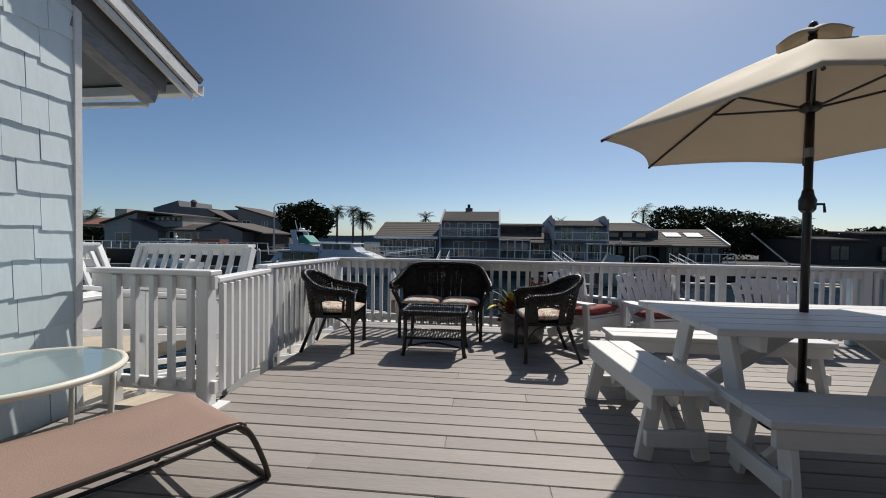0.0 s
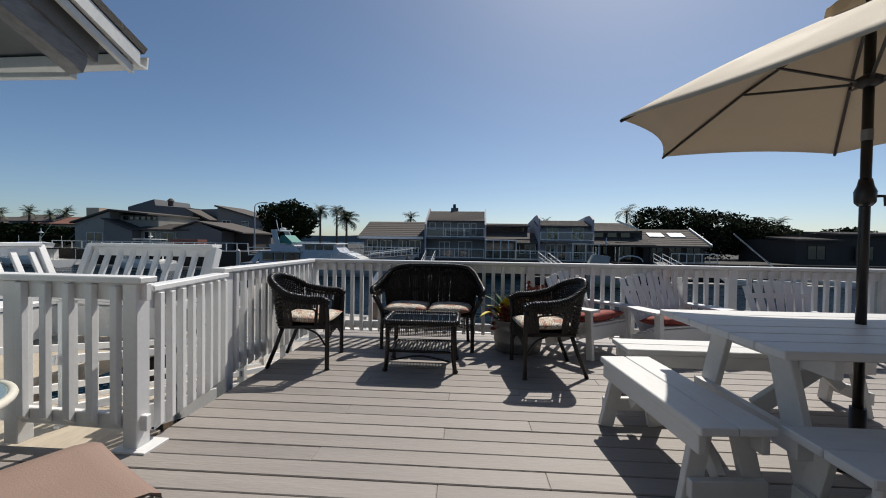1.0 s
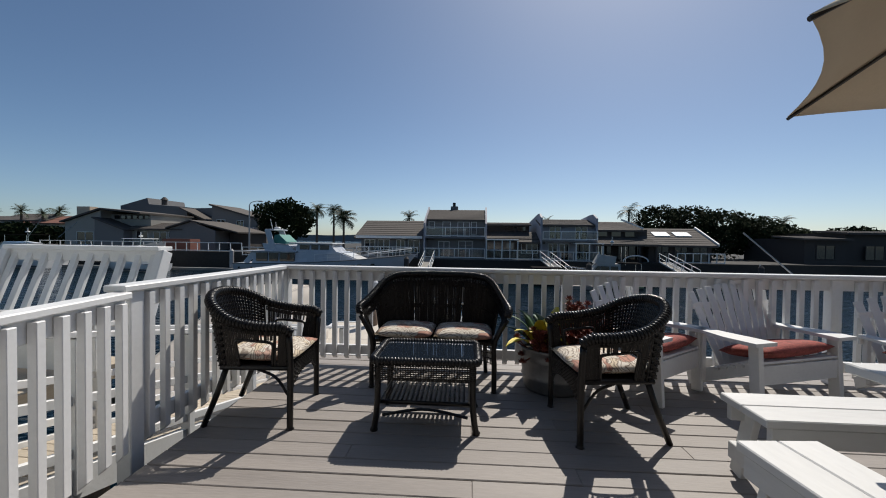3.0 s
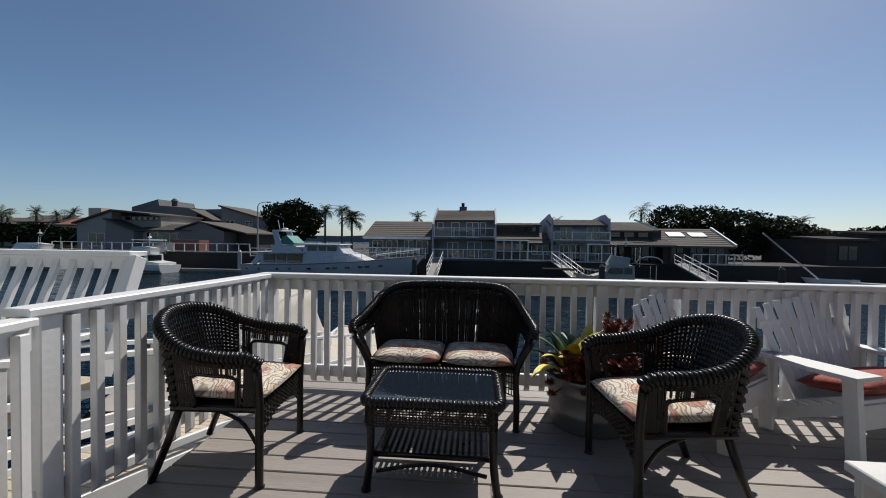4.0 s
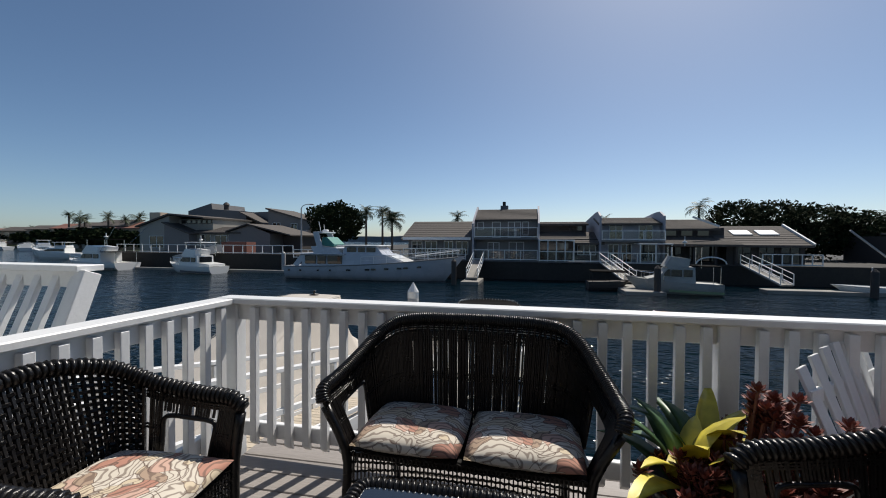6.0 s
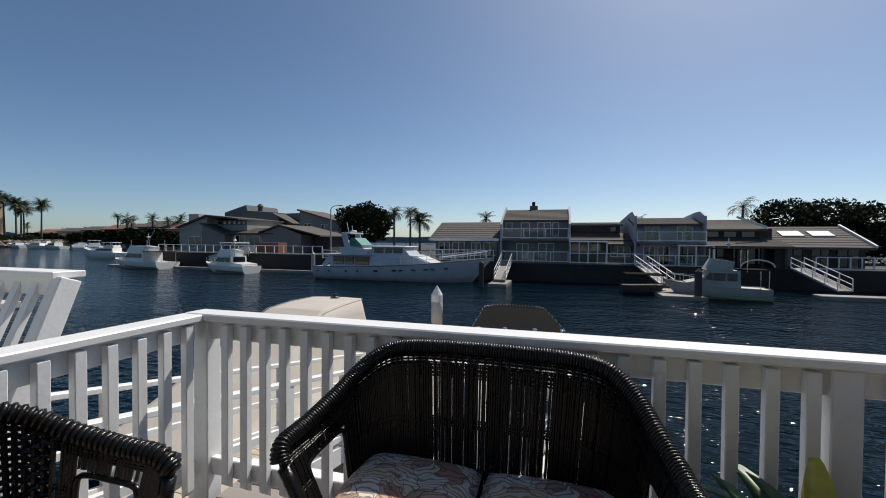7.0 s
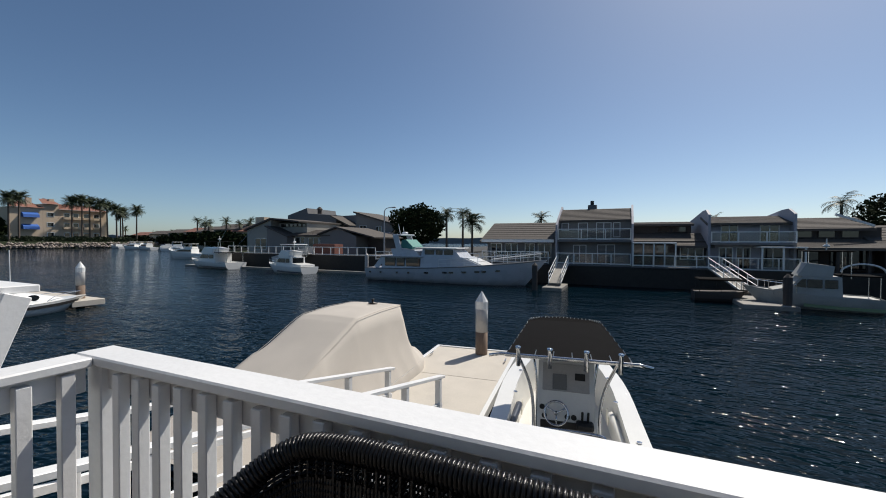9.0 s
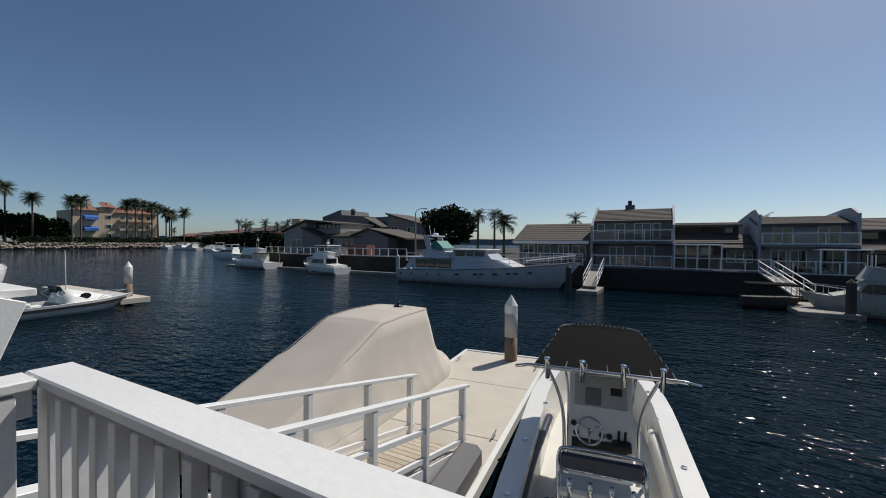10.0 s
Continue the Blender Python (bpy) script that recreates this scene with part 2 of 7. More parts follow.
def water_material():
    m = bpy.data.materials.new("harbour_water")
    m.use_nodes = True
    nt = m.node_tree
    b = nt.nodes["Principled BSDF"]
    b.inputs["Base Color"].default_value = (0.0009, 0.0068, 0.0118, 1)
    b.inputs["Roughness"].default_value, b.inputs["IOR"].default_value = 0.05, 1.3
    b.inputs["Specular IOR Level"].default_value = 0.105
    tc = nt.nodes.new("ShaderNodeTexCoord")
    mp = nt.nodes.new("ShaderNodeMapping")
    mp.inputs["Scale"].default_value = (0.7, 1.3, 1)
    mp.inputs["Rotation"].default_value = (0, 0, 0.3)
    nt.links.new(tc.outputs["Object"], mp.inputs[0])
    ripple, swell, gust = (nt.nodes.new("ShaderNodeTexNoise") for _ in range(3))
    for n, s, d in ((ripple, 3.4, 2.0), (swell, 0.5, 2.0), (gust, 0.05, 2.0)):
        n.inputs["Scale"].default_value, n.inputs["Detail"].default_value = s, d
        nt.links.new(mp.outputs[0], n.inputs["Vector"])
    mul = nt.nodes.new("ShaderNodeMath")
    mul.operation = "MULTIPLY_ADD"
    nt.links.new(swell.outputs[0], mul.inputs[0])
    mul.inputs[1].default_value = 2.0
    nt.links.new(ripple.outputs[0], mul.inputs[2])
    bp = nt.nodes.new("ShaderNodeBump")
    bp.inputs["Distance"].default_value = 0.145
    calm = nt.nodes.new("ShaderNodeMapRange")
    calm.inputs["From Min"].default_value, calm.inputs["From Max"].default_value = 0.35, 0.65
    calm.inputs["To Min"].default_value, calm.inputs["To Max"].default_value = 0.5, 1.0
    nt.links.new(gust.outputs[0], calm.inputs[0])
    nt.links.new(calm.outputs[0], bp.inputs["Strength"])
    nt.links.new(mul.outputs[0], bp.inputs["Height"])
    nt.links.new(bp.outputs[0], b.inputs["Normal"])
    return m


M_WATER = water_material()


# ---------------------------------------------------------------- mesh helpers
def finish(name, bm, mat, smooth=False):
    me = bpy.data.meshes.new(name)
    bmesh.ops.recalc_face_normals(bm, faces=bm.faces)
    bm.to_mesh(me)
    bm.free()
    me.materials.append(mat)
    if smooth:
        me.polygons.foreach_set("use_smooth", [True] * len(me.polygons))
    return me


def part(name, bm, mat, parent, label="", smooth=False):
    ob = new(name, finish(name, bm, mat, smooth))
    ob.parent = parent
    return tagged(ob, label)


def thing(name, label, category, m=None, group="", kind=""):
    ob = new(name)
    ob.empty_display_size = 0.1
    if m is not None:
        ob.matrix_world = m
    return tagged(ob, label, category, group, kind)


def solid(name, bm, mat, label, category, group="", kind="", smooth=False, m=None):
    ob = new(name, finish(name, bm, mat, smooth))
    if m is not None:
        ob.matrix_world = m
    return tagged(ob, label, category, group, kind)


def box(bm, lo, hi, bevel=0.0, m=None):
    """An upright box from corner lo to corner hi, with bevelled edges."""
    lo, hi = Vector(lo), Vector(hi)
    made = bmesh.ops.create_cube(bm, size=1.0)["verts"]
    d, c = hi - lo, (hi + lo) / 2
    for v in made:
        v.co = Vector((v.co.x * d.x + c.x, v.co.y * d.y + c.y, v.co.z * d.z + c.z))
    if bevel:
        es = {e for v in made for e in v.link_edges}
        made = [v for v in bmesh.ops.bevel(bm, geom=list(es), offset=bevel, segments=1, affect="EDGES")["verts"]] + [v for v in made if v.is_valid]
    if m is not None:
        for v in set(made):
            v.co = m @ v.co
    return bm


def beam(bm, a, b, w, h, up=(0, 0, 1), bevel=0.0):
    """A board from a to b; w across, h along up."""
    a, b = Vector(a), Vector(b)
    z = (b - a).normalized()
    x = Vector(up).cross(z)
    x = x.normalized() if x.length > 1e-5 else Vector((1, 0, 0))
    y = z.cross(x)
    m = Matrix((x, y, z)).transposed().to_4x4()
    m.translation = (a + b) / 2
    n = (b - a).length
    return box(bm, (-w / 2, -h / 2, -n / 2), (w / 2, h / 2, n / 2), bevel, m)


def tube(bm, pts, r, sides=6, closed=False, cap=True):
    """A round bar along pts; r is a number or one radius per point."""
    pts = [Vector(p) for p in pts]
    n = len(pts)
    rs = r if isinstance(r, (list, tuple)) else [r] * n
    rings, ref = [], None
    for i, p in enumerate(pts):
        a = pts[(i - 1) % n] if closed or i > 0 else p
        b = pts[(i + 1) % n] if closed or i < n - 1 else p
        t = (b - a).normalized()
        if ref is None:
            ref = t.orthogonal().normalized()
        ref = (ref - t * ref.dot(t))
        ref = ref.normalized() if ref.length > 1e-6 else t.orthogonal().normalized()
        o = t.cross(ref)
        rings.append([bm.verts.new(p + (ref * math.cos(k * math.tau / sides) + o * math.sin(k * math.tau / sides)) * rs[i]) for k in range(sides)])
    for i in range(n if closed else n - 1):
        A, B = rings[i], rings[(i + 1) % n]
        for k in range(sides):
            bm.faces.new((A[k], A[(k + 1) % sides], B[(k + 1) % sides], B[k]))
    if cap and not closed:
        bm.faces.new(rings[0][::-1])
        bm.faces.new(rings[-1])
    return bm


def spline(keys, n):
    """n points along a smooth line through keys."""
    keys = [Vector(k) for k in keys]
    out = []
    for i in range(n):
        s = i / (n - 1) * (len(keys) - 1)
        j = min(int(s), len(keys) - 2)
        f = s - j
        p0, p1, p2, p3 = keys[max(j - 1, 0)], keys[j], keys[j + 1], keys[min(j + 2, len(keys) - 1)]
        out.append(0.5 * ((2 * p1) + (p2 - p0) * f + (2 * p0 - 5 * p1 + 4 * p2 - p3) * f * f + (3 * p1 - p0 - 3 * p2 + p3) * f ** 3))
    return out


def prism(bm, outline, way):
    """A flat outline pushed along way."""
    way = Vector(way)
    a = [bm.verts.new(Vector(p)) for p in outline]
    b = [bm.verts.new(Vector(p) + way) for p in outline]
    bm.faces.new(a[::-1])
    bm.faces.new(b)
    for i in range(len(a)):
        j = (i + 1) % len(a)
        bm.faces.new((a[i], a[j], b[j], b[i]))
    return bm


def lathe(bm, rows, sides=24, centre=(0, 0)):
    """Rows of (radius, z) turned about the z axis."""
    rings = [[bm.verts.new((centre[0] + r * math.cos(k * math.tau / sides), centre[1] + r * math.sin(k * math.tau / sides), z)) for k in range(sides)] for r, z in rows]
    for A, B in zip(rings, rings[1:]):
        for k in range(sides):
            bm.faces.new((A[k], A[(k + 1) % sides], B[(k + 1) % sides], B[k]))
    bm.faces.new(rings[0][::-1])
    bm.faces.new(rings[-1])
    return bm


def loft(bm, sections, cap=True):
    """Skin through sections, each the same count of points."""
    rings = [[bm.verts.new(Vector(p)) for p in s] for s in sections]
    for A, B in zip(rings, rings[1:]):
        for k in range(len(A) - 1):
            bm.faces.new((A[k], A[k + 1], B[k + 1], B[k]))
    if cap:
        for R in (rings[0], rings[-1]):
            if len(R) > 2:
                bm.faces.new(R)
    return bm


def pillow(bm, size, n=14, puff=3.2):
    """A stuffed cushion with soft edges; size is its three sides."""
    sx, sy, sz = (s / 2 for s in size)
    for side in (1, -1):
        g = []
        for i in range(n + 1):
            row = []
            for j in range(n + 1):
                u, v = i / n * 2 - 1, j / n * 2 - 1
                h = (1 - abs(u) ** puff) * (1 - abs(v) ** puff)
                dent = 0.06 * noise.noise(Vector((u * 2.3 + 7, v * 2.3, side)))
                row.append(bm.verts.new((u * sx * (1 - 0.03 * v * v), v * sy * (1 - 0.03 * u * u), side * sz * (h ** 0.5 + dent * h))))
            g.append(row)
        for i in range(n):
            for j in range(n):
                bm.faces.new((g[i][j], g[i + 1][j], g[i + 1][j + 1], g[i][j + 1]))
    bmesh.ops.remove_doubles(bm, verts=bm.verts, dist=1e-4)
    return bm


# ---------------------------------------------------------------- water and land
bm = bmesh.new()
box(bm, (-2500, -300, WATER_Z - 0.5), (2500, 2600, WATER_Z))
solid("water", bm, M_WATER, "dark blue harbour water with small ripples", "water", kind="structure")

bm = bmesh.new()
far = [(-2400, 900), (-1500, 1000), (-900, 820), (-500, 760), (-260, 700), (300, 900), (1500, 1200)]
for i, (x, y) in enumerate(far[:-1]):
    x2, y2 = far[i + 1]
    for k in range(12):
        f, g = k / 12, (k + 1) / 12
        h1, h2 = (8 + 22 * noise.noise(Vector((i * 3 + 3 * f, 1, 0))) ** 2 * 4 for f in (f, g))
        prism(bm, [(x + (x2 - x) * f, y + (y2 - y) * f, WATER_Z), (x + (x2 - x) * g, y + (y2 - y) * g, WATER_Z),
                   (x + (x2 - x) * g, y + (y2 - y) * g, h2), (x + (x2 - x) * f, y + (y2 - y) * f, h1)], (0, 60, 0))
solid("backdrop", bm, M_HILL, "low hills beyond the harbour with haze in their colour", "hills", kind="structure")

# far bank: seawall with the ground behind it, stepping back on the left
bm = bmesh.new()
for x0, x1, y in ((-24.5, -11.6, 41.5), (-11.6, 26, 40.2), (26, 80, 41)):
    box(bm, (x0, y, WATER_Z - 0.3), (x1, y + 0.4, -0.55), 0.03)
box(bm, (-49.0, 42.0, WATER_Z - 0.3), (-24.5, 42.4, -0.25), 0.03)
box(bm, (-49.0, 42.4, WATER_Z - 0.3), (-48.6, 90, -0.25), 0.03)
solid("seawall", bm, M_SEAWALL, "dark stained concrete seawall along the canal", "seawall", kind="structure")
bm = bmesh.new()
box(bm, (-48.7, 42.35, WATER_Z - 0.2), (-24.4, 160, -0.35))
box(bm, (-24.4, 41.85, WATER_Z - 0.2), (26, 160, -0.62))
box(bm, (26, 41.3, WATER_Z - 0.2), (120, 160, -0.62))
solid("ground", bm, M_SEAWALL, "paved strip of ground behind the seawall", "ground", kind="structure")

# ---------------------------------------------------------------- deck
TILT = Matrix.Translation((-2.1, 6.5, 0)) @ Matrix.Rotation(radians(1.9), 4, "Z") @ Matrix.Translation((2.1, -6.5, 0))
deck = thing("floor", "taupe painted timber deck with dark open joints", "deck", TILT, kind="structure")
bm = bmesh.new()
box(bm, (-1.9, -4.0, -0.3), (5.6, 6.70, -0.06))
box(bm, (-2.8, -4.0, -0.3), (-1.9, 3.5, -0.06))
part("joists", bm, M_UNDER, deck, "dark timber framing under the boards")
bm = bmesh.new()
box(bm, (-1.99, 6.68, -0.16), (5.6, 6.74, 0.012), 0.004)
part("edge_board", bm, M_WHITE, deck, "white board along the deck's edge")
plank_meshes = {}


def plank(x0, x1, y, w=0.14):
    n = round(x1 - x0, 2)
    if n not in plank_meshes:
        bm = bmesh.new()
        box(bm, (-n / 2, -w / 2, -0.036), (n / 2, w / 2, 0.0), 0.004)
        plank_meshes[n] = finish("plank", bm, M_DECK)
    ob = new("plank", plank_meshes[n])
    ob.parent = deck
    ob.location = ((x0 + x1) / 2, y, rnd.uniform(-0.0015, 0.0015))
    ob.rotation_euler = (rnd.uniform(-0.004, 0.004), 0, rnd.uniform(-0.0006, 0.0006))


# ---------------------------------------------------------------- railings
PICKET = {}


def railing(name, a, b, top, cap_w=0.13, posts=(), pickets=True, pitch=0.116, inner=1, label="white painted wooden deck railing with square pickets", cap_ext=(0, 0), low=0.06, post_base=0.0, foot_rail=True):
    """A railing along the cap's centre line from a to b; inner: the side (+1 left of the line) on which the pickets hang."""
    a, b = Vector((*a, 0)), Vector((*b, 0))
    n = (b - a).length
    way = (b - a) / n
    ang = math.atan2(way.y, way.x)
    rail = thing(name, label, "railing", Matrix.Translation(a) @ Matrix.Rotation(ang, 4, "Z"))
    bm = bmesh.new()
    box(bm, (-cap_ext[0], -cap_w / 2, top - 0.036), (n + cap_ext[1], cap_w / 2, top), 0.006)
    part("cap_rail", bm, M_WHITE, rail)
    bm = bmesh.new()
    box(bm, (0, -0.02, top - 0.135), (n, 0.018, top - 0.038), 0.004)
    part("top_rail", bm, M_WHITE, rail)
    if foot_rail:
        bm = bmesh.new()
        box(bm, (0, -0.02, 0.10), (n, 0.018, 0.19), 0.004)
        part("bottom_rail", bm, M_WHITE, rail)
    key = (round(top, 3), low)
    if key not in PICKET:
        bm = bmesh.new()
        box(bm, (-0.021, -0.019, low), (0.021, 0.019, top - 0.05), 0.003)
        for v in bm.verts:
            if v.co.z < low + 0.01 and v.co.y > 0:
                v.co.z += 0.03
        PICKET[key] = finish("picket", bm, M_WHITE)
    i, x = 0, pitch * 0.6
    while x < n - 0.03:
        if all(abs(x - p) > 0.075 for p in posts):
            ob = new("picket", PICKET[key])
            ob.parent = rail
            ob.location = (x, inner * 0.040, rnd.uniform(-0.004, 0.004))
            ob.rotation_euler = (0, rnd.uniform(-0.004, 0.004), 0 if inner > 0 else math.pi)
        x += pitch
    for p in posts:
        bm = bmesh.new()
        box(bm, (p - 0.045, -0.045, post_base), (p + 0.045, 0.045, top - 0.037), 0.005)
        part("post", bm, M_WHITE, rail)
    return rail


LINE = Matrix.Translation((-2.1, 6.5, 0)) @ Matrix.Rotation(radians(0.5), 4, "Z") @ Matrix.Translation((2.1, -6.5, 0))
far_end = LINE @ Vector((5.4, 6.435, 0))
far_start = LINE @ Vector((-2.035, 6.435, 0))
railing("railing", far_start[:2], far_end[:2], 0.95, posts=(0.02, 2.72, 5.0, 6.6), inner=-1, cap_ext=(0.065, 0), post_base=-0.3)
railing("railing", (-2.035, 6.37), (-2.035, 4.66), 0.948, posts=(1.66,), inner=1, cap_ext=(0, 0.05), low=0.04, post_base=-0.3)
railing("railing", (-1.99, 4.62), (-1.83, 3.69), 0.915, posts=(), inner=1, cap_w=0.1, low=0.05, foot_rail=False)
railing("railing", (-2.77, 3.66), (-1.76, 3.64), 0.972, posts=(0.16, 0.93), inner=-1, cap_w=0.12, pitch=0.15, low=0.12, post_base=-0.02)
bm = bmesh.new()
box(bm, (-1.93, 3.56, -0.02), (-1.72, 3.74, 0.012), 0.003)
solid("post_base_plate", bm, M_WHITE, "white board under the railing's corner post", "trim", kind="structure")
bm = bmesh.new()
box(bm, (4.42, 6.50, 0.0), (5.7, 6.58, 0.93), 0.01)
solid("screen_panel", bm, M_WALLBLUE, "pale blue solid screen panel at the end of the railing", "panel", kind="structure")

# lower landing and gangway beside the deck
bm = bmesh.new()
box(bm, (-3.62, 2.2, -0.16), (-2.0, 4.0, -0.08), 0.004)
solid("landing", bm, M_BEIGE, "bare beige plywood landing beside the deck", "landing", kind="structure")


def gangway():
    """White railed gangway that slopes from the landing to the dock."""
    y0, y1, z0, z1 = 3.9, 11.0, -0.12, DOCK_Z + 0.12
    g = thing("gangway", "white railed wooden gangway sloping down to the dock", "gangway")
    up = lambda y: z0 + (z1 - z0) * (y - y0) / (y1 - y0)
    for x in (-3.56, -2.68):
        bm = bmesh.new()
        beam(bm, (x, y0, up(y0) + 0.92), (x, y1 + 0.05, up(y1) + 0.92), 0.09, 0.04, bevel=0.004)
        part("handrail", bm, M_WHITE, g)
        for dz, h in ((0.5, 0.06), (0.16, 0.06), (-0.04, 0.2)):
            bm = bmesh.new()
            beam(bm, (x, y0, up(y0) + dz), (x, y1, up(y1) + dz), 0.04, h, bevel=0.003)
            part("rail" if dz > 0 else "stringer", bm, M_WHITE, g)
        for k in range(8):
            y = y0 + 0.1 + k * (y1 - y0 - 0.2) / 7
            bm = bmesh.new()
            box(bm, (x - 0.04, y - 0.035, up(y) - 0.1), (x + 0.04, y + 0.035, up(y) + 0.90), 0.004)
            part("post", bm, M_WHITE, g)
        bm = bmesh.new()
        tube(bm, [(x - 0.03, y1, DOCK_Z + 0.06), (x + 0.03, y1, DOCK_Z + 0.06)], 0.06, 14)
        part("caster", bm, M_BLACK, g, "black rubber caster wheel")
    me = None
    k = 0
    y = y0 + 0.08
    while y < y1 - 0.05:
        if me is None:
            bm = bmesh.new()
            box(bm, (-0.41, -0.066, -0.02), (0.41, 0.066, 0.02), 0.003)
            me = finish("plank", bm, M_BEIGE)
        ob = new("plank", me)
        ob.parent = g
        ob.location, ob.rotation_euler = (-3.12, y, up(y)), (math.atan((z1 - z0) / (y1 - y0)), 0, 0)
        y += 0.142


gangway()


# neighbour's deck with benches whose slatted backs lean outwards
def bench_back(name, a, b, lean, base, n, label):
    a, b, lean = Vector(a), Vector(b), Vector(lean)
    g = thing(name, label, "bench")
    out = lean.normalized()
    top = Vector((0, 0, base + 0.7))
    foot = Vector((0, 0, base))
    bm = bmesh.new()
    beam(bm, a + lean + top, b + lean + top, 0.2, 0.045, bevel=0.005)
    part("cap_rail", bm, M_WHITE, g)
    bm = bmesh.new()
    beam(bm, a + lean * 0.9 + top - Vector((0, 0, 0.085)), b + lean * 0.9 + top - Vector((0, 0, 0.085)), 0.04, 0.12, bevel=0.004)
    part("top_rail", bm, M_WHITE, g)
    for i in range(n):
        f = (i + 0.5) / n
        p = a.lerp(b, f)
        bm = bmesh.new()
        beam(bm, p + foot, p + lean * 0.93 + top - Vector((0, 0, 0.04)), 0.07, 0.04, up=lean, bevel=0.003)
        part("back_slat", bm, M_WHITE, g)
    for e in (a, b):
        bm = bmesh.new()
        beam(bm, e + foot - Vector((0, 0, 0.35)) - lean * 0.4, e + lean * 0.95 + top - Vector((0, 0, 0.03)), 0.09, 0.13, up=lean, bevel=0.005)
        part("end_board", bm, M_WHITE, g)
    bm = bmesh.new()
    beam(bm, a - out * 0.28 + Vector((0, 0, base + 0.02)), b - out * 0.28 + Vector((0, 0, base + 0.02)), 0.5, 0.05, bevel=0.006)
    part("seat", bm, M_WHITE, g)
    bm = bmesh.new()
    beam(bm, a - out * 0.5 + Vector((0, 0, base - 0.2)), b - out * 0.5 + Vector((0, 0, base - 0.2)), 0.04, 0.36, bevel=0.004)
    part("seat_front", bm, M_WHITE, g)
    return g


bench_back("built_in_bench", (-5.35, 6.42, 0), (-3.5, 6.42, 0), (0, 0.27, 0), 0.38, 10, "white built-in bench with a slatted back leaning out over the water")
bench_back("built_in_bench", (-5.5, 3.6, 0), (-5.5, 6.35, 0), (-0.34, 0, 0), 0.38, 13, "white built-in bench along the side of the next deck")
bm = bmesh.new()
box(bm, (-6.0, 1.5, -0.2), (-3.7, 6.5, -0.05), 0.004)
solid("neighbour_deck", bm, M_BEIGE, "beige boarded deck next door", "deck", kind="structure")
bm = bmesh.new()
for x in (-5.8, -3.9):
    for y in (2, 6.2):
        box(bm, (x - 0.12, y - 0.12, WATER_Z - 0.5), (x + 0.12, y + 0.12, -0.2), 0.01)
for x in (-1.7, 1.5, 4.8):
    for y in (0.5, 6.1):
        box(bm, (x - 0.12, y - 0.12, WATER_Z - 0.5), (x + 0.12, y + 0.12, -0.28), 0.01)
solid("deck_piles", bm, M_PILE, "timber piles that carry the decks over the water", "pile", kind="structure")

# ---------------------------------------------------------------- shingled house beside the deck
house = thing("wall_west", "pale blue shingled house wall with white corner trim", "wall", kind="structure")
EAVE_Y, EAVE_Z, SLOPE = 4.22, 2.52, 0.42


def roof_z(y):
    return EAVE_Z + (EAVE_Y - y) * SLOPE


bm = bmesh.new()
prism(bm, [(-2.95, 3.5, -0.3), (-2.95, -2.6, -0.3), (-2.95, -2.6, 4.6), (-2.95, 3.5, 4.6)], (0.18, 0, 0))
part("sheathing", bm, M_WALLBLUE, house)
bm = bmesh.new()
box(bm, (-6.5, 3.32, -0.3), (-2.95, 3.5, 4.6))
part("end_wall", bm, M_WALLBLUE, house)
bm = bmesh.new()
box(bm, (-2.83, 3.50, -0.02), (-2.735, 3.555, 4.6), 0.005)
part("corner_trim", bm, M_TRIM, house, "white corner board")
# unseen wall, added tall and dark to keep rear sky light off the deck
back = thing("wall_south", "unseen dark wall added behind the deck to cut sky light", "wall", kind="structure")
bm = bmesh.new()
box(bm, (-2.77, -1.5, -0.3), (9.0, -1.3, 6.4))
part("sheathing", bm, M_DARKWOOD, back)

roof = thing("roof", "weathered eave of the shingled house with a peeling beam", "roof", kind="structure",
             m=pose(-0.01, -0.14, -0.12) @ Matrix.Scale(1.1, 4))
y0 = 3.30
bm = bmesh.new()
prism(bm, [(-6.5, EAVE_Y + 0.03, EAVE_Z), (-6.5, y0, roof_z(y0)), (-6.5, y0, roof_z(y0) + 0.05), (-6.5, EAVE_Y + 0.06, EAVE_Z + 0.05)], (4.14, 0, 0))
part("roof_deck", bm, M_ROOF, roof, "dark roof shingles with a ragged edge")
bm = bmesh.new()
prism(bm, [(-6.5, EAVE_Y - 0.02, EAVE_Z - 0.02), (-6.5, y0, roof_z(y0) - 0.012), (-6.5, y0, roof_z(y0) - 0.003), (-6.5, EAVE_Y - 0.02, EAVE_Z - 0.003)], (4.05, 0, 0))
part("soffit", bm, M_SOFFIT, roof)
for x, d, h, mt, nm, back_off in ((-2.365, 0.0, 0.10, M_TRIM, "rake_board", 0.0), (-2.39, 0.11, 0.05, M_TRIM, "rake_moulding", 0.03)):
    bm = bmesh.new()
    prism(bm, [(x, EAVE_Y - back_off, EAVE_Z - d), (x, y0, roof_z(y0) - d), (x, y0, roof_z(y0) - d - h), (x, EAVE_Y - back_off, EAVE_Z - d - h)], (-0.03, 0, 0))
    part(nm, bm, mt, roof, "flaking off-white rake board")
# the recess between rake and beam: its shade is drawn as a dark board
bm = bmesh.new()
prism(bm, [(-2.47, EAVE_Y - 0.2, roof_z(EAVE_Y - 0.2) - 0.03), (-2.47, y0, roof_z(y0) - 0.03), (-2.47, y0, roof_z(y0) - 0.25), (-2.47, EAVE_Y - 0.22, roof_z(EAVE_Y - 0.2) - 0.25)], (-0.03, 0, 0))
part("shadow_board", bm, M_SOFFIT, roof, "dark grey board standing in for the shaded recess behind the rake")
bm = bmesh.new()
sec = []
